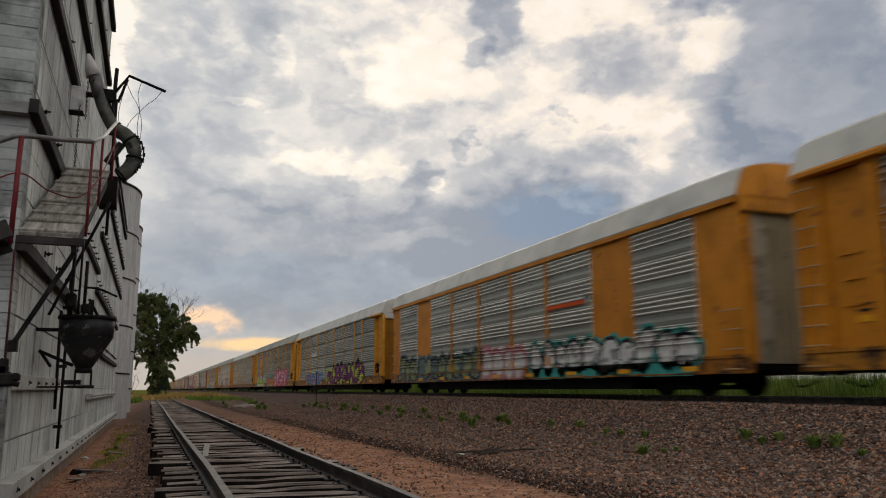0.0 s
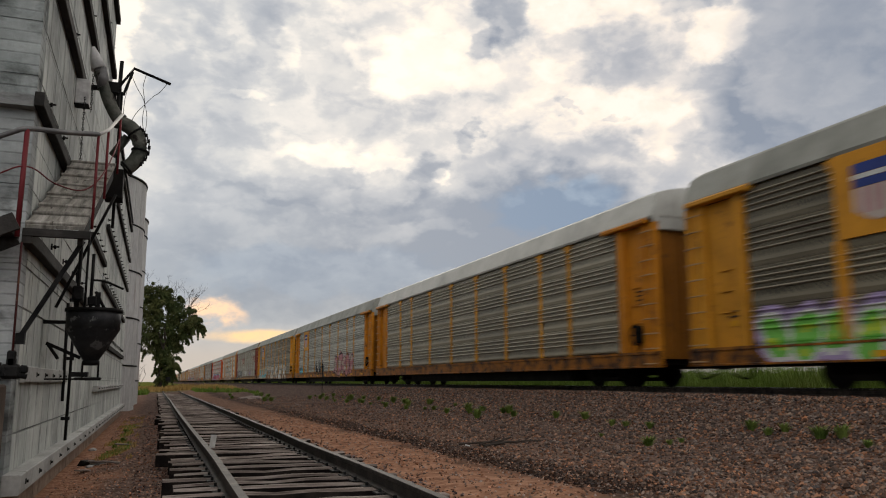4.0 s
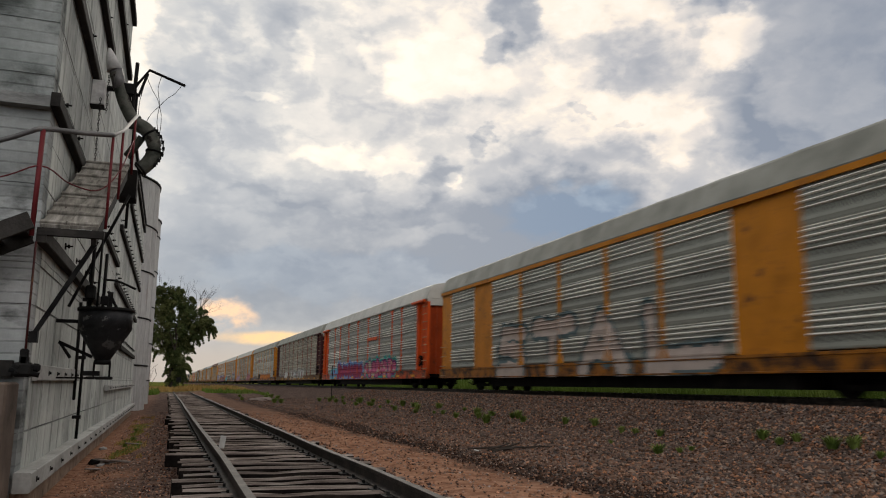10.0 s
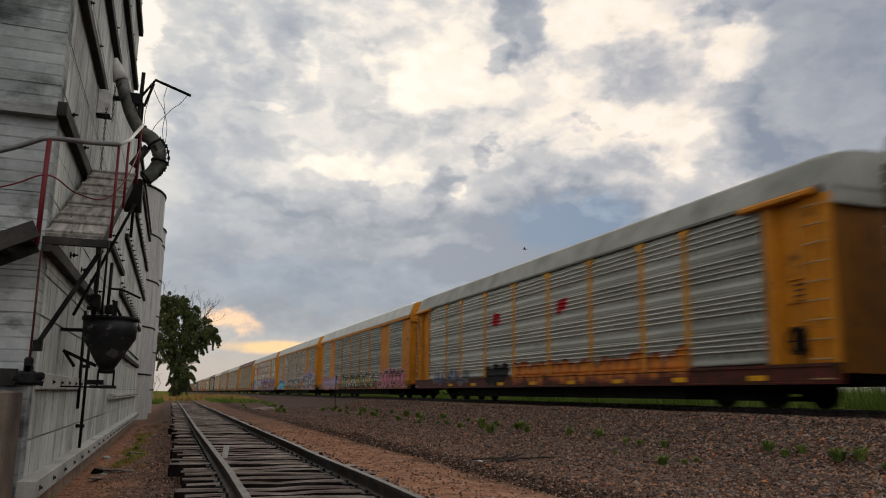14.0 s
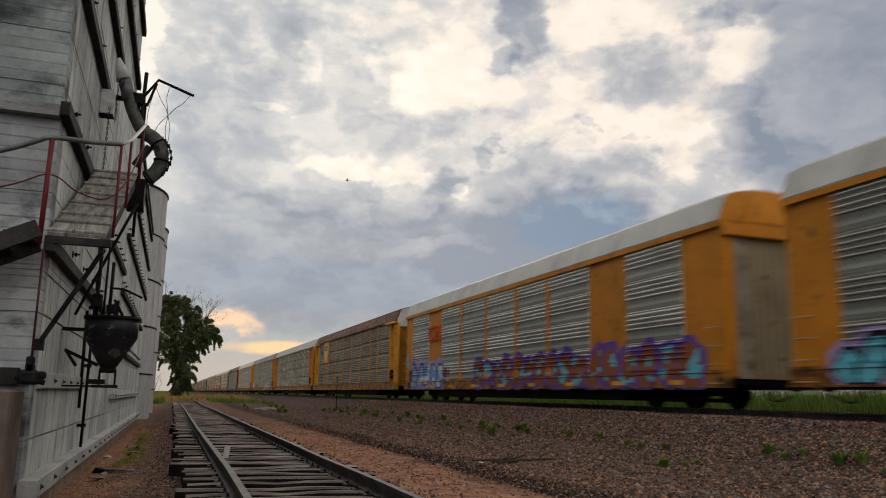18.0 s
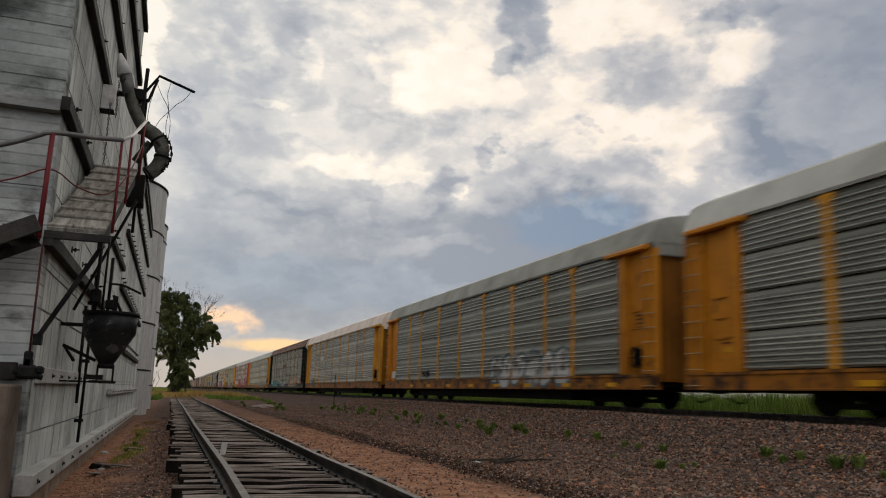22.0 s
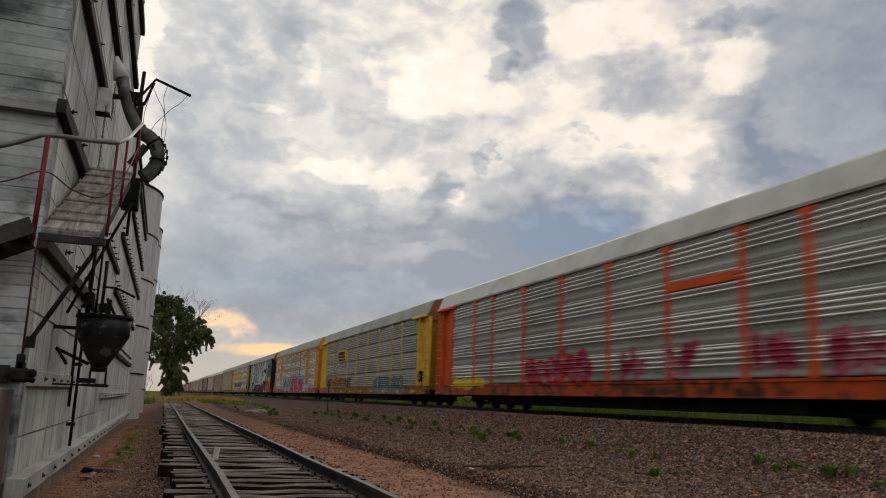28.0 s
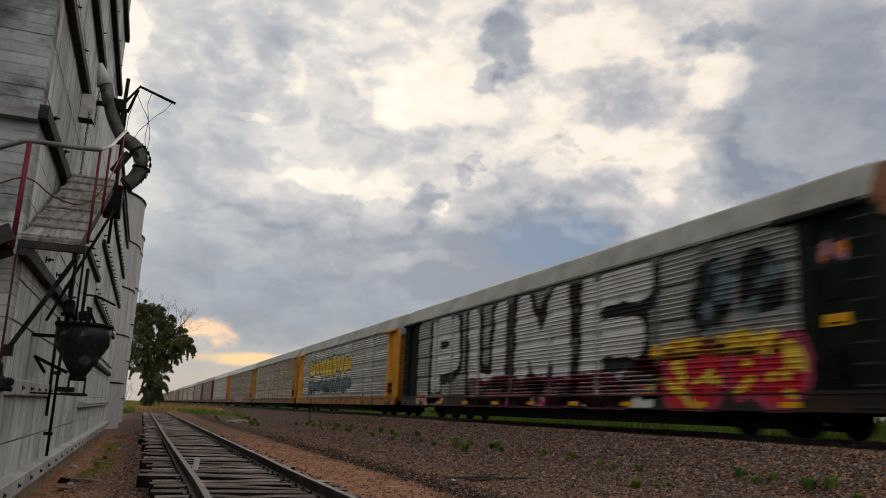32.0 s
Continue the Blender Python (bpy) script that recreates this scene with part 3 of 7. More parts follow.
    bsdf.inputs["Specular IOR Level"].default_value = 0.0
    b = nt.nodes.new("ShaderNodeBump")
    b.inputs["Strength"].default_value, b.inputs["Distance"].default_value = 0.7, 0.04
    link(nt, math_node(nt, "ADD", vor.outputs["Distance"], mid.outputs["Fac"]), b.inputs["Height"])
    link(nt, b.outputs[0], bsdf.inputs["Normal"])
    me.materials.append(m)
    tagged(new("ground", me), "earth, cinders and gravel between the two tracks", "ground", kind="structure")


build_ground()


# ---------------------------------------------------------------- tracks
def rail_mesh(x, z, y0, y1, wobble):
    """A flat-bottomed rail along y; z is the top of its head."""
    prof = [(-0.036, 0), (0.036, 0), (0.036, -0.035), (0.009, -0.05), (0.009, -0.125), (0.066, -0.142), (0.066, -0.155), (-0.066, -0.155), (-0.066, -0.142), (-0.009, -0.125), (-0.009, -0.05), (-0.036, -0.035)]
    ys = [y0]
    while ys[-1] < y1:
        ys.append(min(y1, ys[-1] + (1.2 if ys[-1] < 60 else 12.0)))
    bm = bmesh.new()
    rings = []
    for y in ys:
        dx, dz = (0.035 * noise.noise((y * 0.09, x, 1.3)) + 0.02 * noise.noise((y * 0.3, x, 5.0)), 0.018 * noise.noise((y * 0.13, x, 9.0))) if wobble else (0, 0)
        rings.append([bm.verts.new((x + px + dx, y, z + pz + dz)) for px, pz in prof])
    k = len(prof)
    for a, b in zip(rings, rings[1:]):
        for i in range(k):
            f = bm.faces.new((a[i], a[(i + 1) % k], b[(i + 1) % k], b[i]))
            f.material_index = 1 if i == 0 else 0
    return bm


def build_siding():
    track = thing("siding_track", "weathered siding track on old cracked wooden ties", "railway track", kind="structure")
    for x in RAIL_X:
        part("rail", rail_mesh(x, 0.28, -6, 93, True), (RAIL_STEEL, RUSTY_TOP), track, "rusty worn steel rail")
    rnd = random.Random(5)
    forms = []
    for i in range(6):
        bm = bmesh.new()
        seg = 7
        rings = []
        for s in range(seg + 1):
            x = -1.22 + 2.44 * s / seg + (rnd.uniform(-0.06, 0.06) if s in (0, seg) else 0)
            h, w = 0.085 + rnd.uniform(-0.012, 0.008), 0.092 + rnd.uniform(-0.014, 0.01)
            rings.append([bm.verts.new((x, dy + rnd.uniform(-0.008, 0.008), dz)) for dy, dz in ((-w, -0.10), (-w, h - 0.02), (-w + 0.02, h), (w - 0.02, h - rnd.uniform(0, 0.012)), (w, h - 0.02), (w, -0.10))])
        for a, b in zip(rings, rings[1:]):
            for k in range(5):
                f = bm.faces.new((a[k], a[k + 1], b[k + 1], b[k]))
                # pale wood on top; upright faces get the colour with shade painted in
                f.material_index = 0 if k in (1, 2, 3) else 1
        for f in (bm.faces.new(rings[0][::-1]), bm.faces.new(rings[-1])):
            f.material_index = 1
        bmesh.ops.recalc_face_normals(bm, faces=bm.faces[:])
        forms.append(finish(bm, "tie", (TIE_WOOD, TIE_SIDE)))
    y = -5.6
    while y < 90:
        cx = 1.47 + rnd.uniform(-0.08, 0.08)
        if 6 < y < 30 and rnd.random() < 0.3:
            cx -= rnd.uniform(0.03, 0.14)
        part("tie", rnd.choice(forms), None, track, at=pose(cx, y, 0.045 + rnd.uniform(-0.02, 0.008), rnd.uniform(-1.5, 1.5), rnd.uniform(-0.6, 0.6), rnd.uniform(-1.8, 1.8)))
        y += 0.50 + rnd.uniform(-0.06, 0.07)
    # tie plates with spikes
    bm = bmesh.new()
    add_box(bm, -0.14, 0.14, -0.09, 0.09, 0, 0.016)
    for sx in (-0.085, 0.085):
        add_box(bm, sx - 0.014, sx + 0.014, -0.012, 0.012, 0.016, 0.05)
    plate = finish(bm, "tie_plate", STEEL_DARK)
    ya = 5.0
    while ya < 24:
        for x in RAIL_X:
            part("tie_plate", plate, None, track, at=pose(x, ya, 0.116))
        ya += 0.5


build_siding()


def build_main_line():
    track = thing("main_line_track", "main line track raised on a bank of crushed stone", "railway track", kind="structure")
    for dx in (-0.7525, 0.7525):
        part("rail", rail_mesh(MAIN_X + dx, MAIN_Z, -300, 1500, False), (RAIL_STEEL, RAIL_TOP), track, "polished steel rail")
    bm = bmesh.new()
    add_box(bm, -1.3, 1.3, -0.11, 0.11, -0.12, 0.05, bevel=0.01)
    tie = finish(bm, "tie", TIE_WOOD)
    for i in range(130):
        part("tie", tie, None, track, at=pose(MAIN_X, -6 + 0.54 * i, 0.8))


build_main_line()

# ---------------------------------------------------------------- the grain elevator
WALL_X, CORNER_Y, TALL_END, LOW_END = -1.32, 8.72, 18.9, 35.6


def wale_mesh(y0, y1, z, x=WALL_X, h=0.2, d=0.13, slope=0.0):
    bm = bmesh.new()
    n = max(2, int((y1 - y0) / 0.8))
    rings = []
    for i in range(n + 1):
        y = y0 + (y1 - y0) * i / n
        j = 0.006 * noise.noise((y, z, 2.0))
        zz = z + slope * i / n
        rings.append([bm.verts.new((x + dx + j, y, zz + dz + j)) for dx, dz in ((0.004, -h / 2), (d - 0.01, -h / 2), (d, -h / 2 + 0.01), (d, h / 2 - 0.01), (d - 0.01, h / 2), (0.004, h / 2))])
    for a, b in zip(rings, rings[1:]):
        for k in range(5):
            bm.faces.new((a[k], a[k + 1], b[k + 1], b[k]))
    bm.faces.new(rings[0])
    bm.faces.new(rings[-1][::-1])
    bmesh.ops.recalc_face_normals(bm, faces=bm.faces[:])
    return bm


def nut_mesh():
    bm = bmesh.new()
    add_box(bm, 0, 0.006, -0.026, 0.026, -0.026, 0.026)
    add_tube(bm, [(0.01, 0, 0), (0.026, 0, 0)], 0.015, 6)
    return finish(bm, "nut_plate", STEEL_DARK)


def bolt_mesh():
    bm = bmesh.new()
    add_box(bm, 0, 0.012, -0.036, 0.036, -0.036, 0.036)
    add_tube(bm, [(0.012, 0, 0), (0.09, 0, 0.004)], 0.011, 6)
    add_tube(bm, [(0.03, 0, 0), (0.055, 0, 0)], 0.026, 6)
    return finish(bm, "tie_bolt", STEEL_DARK)


BOLT, NUT = bolt_mesh(), nut_mesh()


def wale(parent, y0, y1, z, m, x=WALL_X, h=0.145, d=0.095, slope=0.0, step=1.35, off=0.4, on_wall=False):
    ob = part("wale", wale_mesh(y0, y1, z, x, h, d, slope), m, parent, "horizontal timber wale bolted to the wall")
    y = y0 + off
    while y < y1 - 0.1:
        zz = z + slope * (y - y0) / (y1 - y0)
        part("tie_bolt", BOLT if on_wall else NUT, None, ob, at=pose(x + (0.002 if on_wall else d), y, zz + (0.24 if on_wall else 0.0)))
        y += step
    return ob


def build_elevator():
    el = thing("grain_elevator", "old white-painted board-formed concrete grain elevator with timber wales", "building")
    # front wall: one slab a lift, with a narrow recess between them
    lifts = [0.0, 0.66, 1.28, 1.92, 2.34, 3.15, 4.0, 4.32, 4.92, 5.52, 6.12, 7.0, 7.9, 8.9, 9.9, 10.9, 12.0, 13.2, 14.5]
    for a, b in zip(lifts, lifts[1:]):
        y = CORNER_Y + 0.302
        for w in (0.46, 0.52, 0.6, 0.5, 0.66, 0.58, 0.7, 0.62, 0.74, 0.6, 0.8, 0.7, 0.82, 0.8, 0.778):
            part("wall_panel", box(WALL_X - 0.3, WALL_X + 0.002 * math.sin(y * 7 + a * 3), y + 0.012, y + w - 0.012, a + 0.012, b - 0.012), CONCRETE_FRONT, el)
            y += w
    part("wall_core", box(-13, WALL_X - 0.02, CORNER_Y + 0.02, TALL_END - 0.02, 0, 14.4), CONCRETE_DARK, el)
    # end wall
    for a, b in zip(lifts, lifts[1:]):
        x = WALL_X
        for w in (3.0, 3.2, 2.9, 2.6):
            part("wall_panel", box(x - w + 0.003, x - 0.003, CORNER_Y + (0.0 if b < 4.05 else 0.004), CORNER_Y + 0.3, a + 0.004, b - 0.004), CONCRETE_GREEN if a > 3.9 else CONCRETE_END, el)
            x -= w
    # low annex beyond
    for a, b in zip(lifts[:12], lifts[1:13]):
        y = TALL_END
        for w in (1.9, 2.1, 2.0, 2.2, 2.1, 2.2, 2.1, 2.1):
            part("wall_panel", box(WALL_X - 0.3, WALL_X - 0.012, y + 0.003, y + w - 0.003, a + 0.004, b - 0.004), CONCRETE_FRONT, el)
            y += w
    part("annex_core", box(-13, WALL_X - 0.03, TALL_END, LOW_END - 0.02, 0, 7.85), CONCRETE_DARK, el)
    part("annex_roof", box(-13.1, WALL_X + 0.06, TALL_END, LOW_END + 0.05, 7.9, 8.02), STEEL_DARK, el)
    # wales on the front wall
    wale(el, CORNER_Y - 0.12, 35.4, 0.2, PAINTED_TIMBER, h=0.19, d=0.16, step=1.0, off=0.4)
    wale(el, 9.15, 13.3, 1.25, PAINTED_TIMBER, h=0.17, d=0.06, step=0.75, off=0.8)
    wale(el, 19.6, 34.5, 1.02, PAINTED_TIMBER, h=0.12, d=0.1, step=1.0)
    for y0, y1, z in ((CORNER_Y - 0.15, 15.6, 2.6), (CORNER_Y - 0.15, 13.4, 4.02), (9.0, 12.45, 5.62), (11.0, 14.2, 6.82), (9.0, 18.8, 8.15), (9.0, 18.8, 9.5), (9.0, 18.8, 10.9)):
        wale(el, y0, y1, z, TIMBER_DARK, on_wall=True, step=1.3, off=0.9)
    for y0, y1, z in ((16.2, 20.3, 3.95), (20.4, 34.8, 4.9), (23.8, 35.3, 6.2), (26, 35.3, 7.5), (20.1, 33, 3.5), (23.6, 34, 2.12)):
        wale(el, y0, y1, z, TIMBER_DARK, on_wall=True, step=0.8, h=0.13, d=0.085, x=WALL_X - 0.012)
    # wales and ledges on the end wall
    part("ledge", box(-9, WALL_X + 0.0, CORNER_Y - 0.13, CORNER_Y - 0.004, 3.94, 4.06), CONCRETE_DARK, el)
    part("ledge", box(-9, -1.42, CORNER_Y - 0.12, CORNER_Y - 0.004, 1.2, 1.36), TIMBER_DARK, el)
    part("foundation", box(WALL_X - 0.02, WALL_X + 0.03, CORNER_Y - 0.05, LOW_END, -0.4, 0.1), FOUNDATION, el)
    return el


build_elevator()
tagged(part("concrete_block", box(-6, -1.325, 7.9, CORNER_Y - 0.2, -0.3, 1.15, bevel=0.02), TAN, None), "tan concrete block against the elevator's end wall", "concrete block")


def plank(name, a, b, width, thick, m, parent, across=(1, 0, 0), label=""):
    """A board from a to b, its width along across."""
    a, b, ac = Vector(a), Vector(b), Vector(across).normalized()
    d = (b - a).normalized()
    n = d.cross(ac).normalized()
    bm = bmesh.new()
    vs = [bm.verts.new(p + ac * sx * width / 2 + n * sz * thick / 2) for p in (a, b) for sx in (-1, 1) for sz in (-1, 1)]
    for q in ((0, 1, 3, 2), (4, 6, 7, 5), (0, 4, 5, 1), (2, 3, 7, 6), (0, 2, 6, 4), (1, 5, 7, 3)):
        bm.faces.new([vs[i] for i in q])
    bmesh.ops.recalc_face_normals(bm, faces=bm.faces[:])
    return part(name, bm, m, parent, label)


def rod(name, pts, r, m, parent, label="", sides=8):
    return part(name, tube(pts, r, sides), m, parent, label)


def build_catwalk():
    cw = thing("cleated_catwalk", "weathered plank catwalk with cleats and red pipe railings on the wall", "catwalk")
    lo, hi = Vector((-1.035, 8.6, 2.70)), Vector((-0.945, 11.3, 4.08))
    for k, off in enumerate((-0.134, 0.134)):
        for s, (fa, fb) in enumerate(((0.0, 0.36), (0.364, 0.66), (0.664, 1.0))):
            a, b = lo.lerp(hi, fa), lo.lerp(hi, fb)
            plank("plank", a + Vector((off, 0, 0.004 * ((k + s) % 2))), b + Vector((off, 0, 0.004 * ((k + s) % 2))), 0.262, 0.035, DECK_WOOD, cw)
    for f in (0.012, 0.13, 0.24, 0.40, 0.56, 0.72, 0.86, 0.985):
        p = lo.lerp(hi, f) + Vector((0, 0, 0.024))
        bm = bmesh.new()
        add_box(bm, -0.275, 0.275, -0.03, 0.03, -0.012, 0.024, m=Matrix.Translation(p) @ pose(0, 0, 0, 27, 0, (f * 37) % 3 - 1.5), bevel=0.006)
        part("cleat", bm, DECK_WOOD, cw)
    for x in (-1.27, -0.80):
        plank("joist", (x, 8.62, 2.60), (x + 0.08, 11.3, 3.97), 0.05, 0.14, TIMBER_DARK, cw)
    part("joist", box(-1.318, -0.70, 8.56, 8.63, 2.60, 2.675), TIMBER_DARK, cw)
    part("joist", box(-1.32, -0.75, 10.6, 10.68, 3.46, 3.58), TIMBER_DARK, cw)
    # railings
    rod("rail_post", [(-1.33, 8.36, 2.55), (-1.32, 8.36, 3.62)], 0.025, RED_STEEL, cw, "red pipe post")
    for x, y, z, h in ((-0.72, 8.9, 2.76, 1.04), (-0.69, 9.85, 3.30, 0.85), (-0.655, 11.4, 4.0, 0.84)):
        rod("rail_post", [(x, y, z), (x, y, z + h)], 0.015, RED_STEEL, cw, "red pipe post")
    rod("handrail", arc_line([(-2.9, 8.36, 3.02), (-1.76, 8.36, 3.44), (-1.45, 8.36, 3.58), (-1.32, 8.36, 3.63), (-1.0, 8.6, 3.70), (-0.72, 8.9, 3.80)], 5), 0.027, GREY_PIPE, cw, "bent grey pipe handrail")
    rod("handrail", [(-0.72, 8.9, 3.80), (-0.69, 9.85, 4.15), (-0.65, 11.6, 4.92)], 0.022, WHITE_PIPE, cw, "white pipe handrail")
    rod("mid_cable", arc_line([(-2.9, 8.36, 2.75), (-1.72, 8.36, 3.08), (-1.31, 8.36, 3.25), (-1.1, 8.9, 3.22), (-0.85, 9.3, 3.27), (-0.69, 9.85, 3.66), (-0.655, 11.4, 4.5)], 6), 0.008, RED_STEEL, cw, "slack red cable")
    # braces under it
    plank("brace", (-1.28, 8.75, 1.62), (-0.78, 8.75, 2.60), 0.04, 0.045, STEEL_DARK, cw, across=(0, 1, 0))
    part("brace_foot", box(-1.319, -1.24, 8.70, 8.80, 1.54, 1.65), STEEL_DARK, cw)
    plank("brace", (-1.24, 11.0, 2.1), (-0.63, 11.0, 3.62), 0.035, 0.035, STEEL_DARK, cw, across=(0, 1, 0))
    return cw


build_catwalk()


def build_stair():
    st = thing("timber_stair", "dark timber stair stringer and deck falling along the end wall", "stair")
    plank("stringer", (-1.28, 7.95, 2.63), (-3.9, 7.95, 1.3), 0.06, 0.16, TIMBER_DARK, st, across=(0, 1, 0))
    plank("stringer", (-1.36, 8.52, 2.58), (-3.9, 8.52, 1.28), 0.06, 0.16, TIMBER_DARK, st, across=(0, 1, 0))
    for i in range(11):
        x = -1.45 - 0.23 * i
        part("tread", box(x - 0.13, x + 0.10, 7.99, 8.6, 2.56 - 0.117 * i, 2.60 - 0.117 * i), TIMBER_DARK, st)
    return st


build_stair()
down = tagged(part("red_conduit", tube([(-1.30, 8.50, 1.36), (-1.305, 8.5, 2.52)], 0.011), paint("conduit_red", (0.045, 0.012, 0.012), amount=0.55), None), "faded red conduit at the elevator's corner", "conduit")
part("clamp", box(-1.33, -1.27, 8.48, 8.58, 1.31, 1.39), STEEL_DARK, down)



def build_bracket():
    b = thing("corner_bracket", "sooty rusted iron bracket at the elevator's corner", "bracket")
    part("body", box(-1.40, -1.22, 8.46, 8.64, 1.2, 1.34, bevel=0.03), STEEL_DARK, b)
    part("upright", box(-1.345, -1.27, 8.48, 8.56, 1.30, 1.47, bevel=0.015), STEEL_DARK, b)
    part("lug", box(-1.24, -1.16, 8.5, 8.58, 1.25, 1.33, bevel=0.02), STEEL_DARK, b)
    rod("stub_pipe", [(-1.42, 8.48, 1.27), (-1.16, 8.5, 1.22)], 0.025, STEEL_DARK, b)
    for z in (1.24, 1.30):
        rod("bolt", [(-1.35, 8.47, z), (-1.35, 8.42, z)], 0.014, STEEL_DARK, b, sides=6)


build_bracket()


def ring(z, r, n=28):
    return [(r * math.cos(2 * math.pi * i / n), r * math.sin(2 * math.pi * i / n), z) for i in range(n)]


def lathe(rows, n=28, cap=False):
    """A turned shape from (radius, height) rows."""
    bm = bmesh.new()
    rs = [[bm.verts.new(p) for p in ring(z, r, n)] for r, z in rows]
    for a, b in zip(rs, rs[1:]):
        for i in range(n):
            f = bm.faces.new((a[i], a[(i + 1) % n], b[(i + 1) % n], b[i]))
            f.smooth = True
    if cap:
        bm.faces.new(rs[0][::-1])
        bm.faces.new(rs[-1])
    return bm


HOPPER_STEEL = surface("sooty_hopper_steel", [(0.012, 0.013, 0.014), (0.026, 0.027, 0.029), (0.05, 0.051, 0.052)], scale=3, rough=0.55, metal=0.3, bump=0.2, grain=30,
                       overlay=((0.12, 0.122, 0.12), 6.5, 0.57, 0.03))


def build_hopper():
    h = thing("loading_hopper", "sooty round steel hopper hung on the elevator wall", "hopper", at=(-0.76, 10.6, 0))
    part("drum", lathe([(0.30, 1.80), (0.31, 1.80), (0.315, 2.04), (0.30, 2.04), (0.29, 1.82)]), HOPPER_STEEL, h)
    part("rim", lathe([(0.315, 2.02), (0.335, 2.02), (0.335, 2.06), (0.300, 2.06), (0.300, 2.02)]), STEEL_DARK, h)
    part("cone", lathe([(0.312, 1.805), (0.085, 1.42), (0.07, 1.42), (0.295, 1.80)]), HOPPER_STEEL, h, "grey-flaked steel cone")
    part("neck", lathe([(0.085, 1.43), (0.1, 1.425), (0.1, 1.385), (0.08, 1.37), (0.07, 1.40)]), STEEL_DARK, h)
    for dx in (-0.09, 0.09):
        rod("hanger_rod", [(dx, 0, 1.22), (dx, 0, 1.40)], 0.012, STEEL_DARK, h)
    part("gate_tray", box(-0.17, 0.13, -0.1, 0.1, 1.19, 1.225, bevel=0.01), STEEL_DARK, h)
    part("gate_slide", box(-0.20, -0.02, -0.08, 0.08, 1.232, 1.29), STEEL_DARK, h)
    part("wall_bracket", box(-0.555, -0.25, -0.035, 0.035, 1.87, 1.91), STEEL_DARK, h)
    part("wall_bracket", box(-0.555, -0.16, -0.015, 0.015, 1.195, 1.215), STEEL_DARK, h)
    plank("wall_brace", (-0.52, 0.1, 1.64), (-0.12, 0, 1.46), 0.04, 0.04, STEEL_DARK, h, across=(0, 1, 0))
    rod("lever", [(-0.5, 0.15, 1.62), (-0.38, 0.12, 1.45)], 0.02, STEEL_DARK, h)
    # valve gear above the rim
    for x, y, z0, z1, r in ((-0.2, 0.0, 2.0, 2.85, 0.022), (-0.12, 0.06, 1.98, 2.95, 0.014), (-0.05, 0.0, 1.95, 2.75, 0.02)):
        rod("control_pipe", [(x, y, z0), (x, y, z1)], r, STEEL_DARK, h)
    part("valve_body", box(-0.26, -0.14, -0.07, 0.07, 2.16, 2.34, bevel=0.02), STEEL_DARK, h)
    part("valve_body", box(-0.08, 0.02, -0.05, 0.05, 2.1, 2.22, bevel=0.015), STEEL_DARK, h)
    rod("control_lever", arc_line([(-0.06, 0, 2.42), (0.1, 0, 2.41), (0.32, 0, 2.32)], 4), 0.014, STEEL_DARK, h)
    rod("control_lever", [(0.0, 0, 2.28), (0.12, 0, 2.06)], 0.018, STEEL_DARK, h)
    part("link_plate", box(0.0, 0.06, -0.02, 0.02, 2.08, 2.27), STEEL_DARK, h)
    return h


build_hopper()
DUCT_GREEN = surface("worn_green_duct", [(0.03, 0.036, 0.03), (0.085, 0.088, 0.075), (0.15, 0.145, 0.125)], scale=5, rough=0.6, metal=0.3, bump=0.3, grain=30, overlay=((0.03, 0.027, 0.025), 5, 0.55, 0.08))
WRAP = surface("grey_canvas_wrap", [(0.28, 0.28, 0.27), (0.44, 0.44, 0.43), (0.55, 0.55, 0.53)], scale=5, bump=0.6, grain=12)


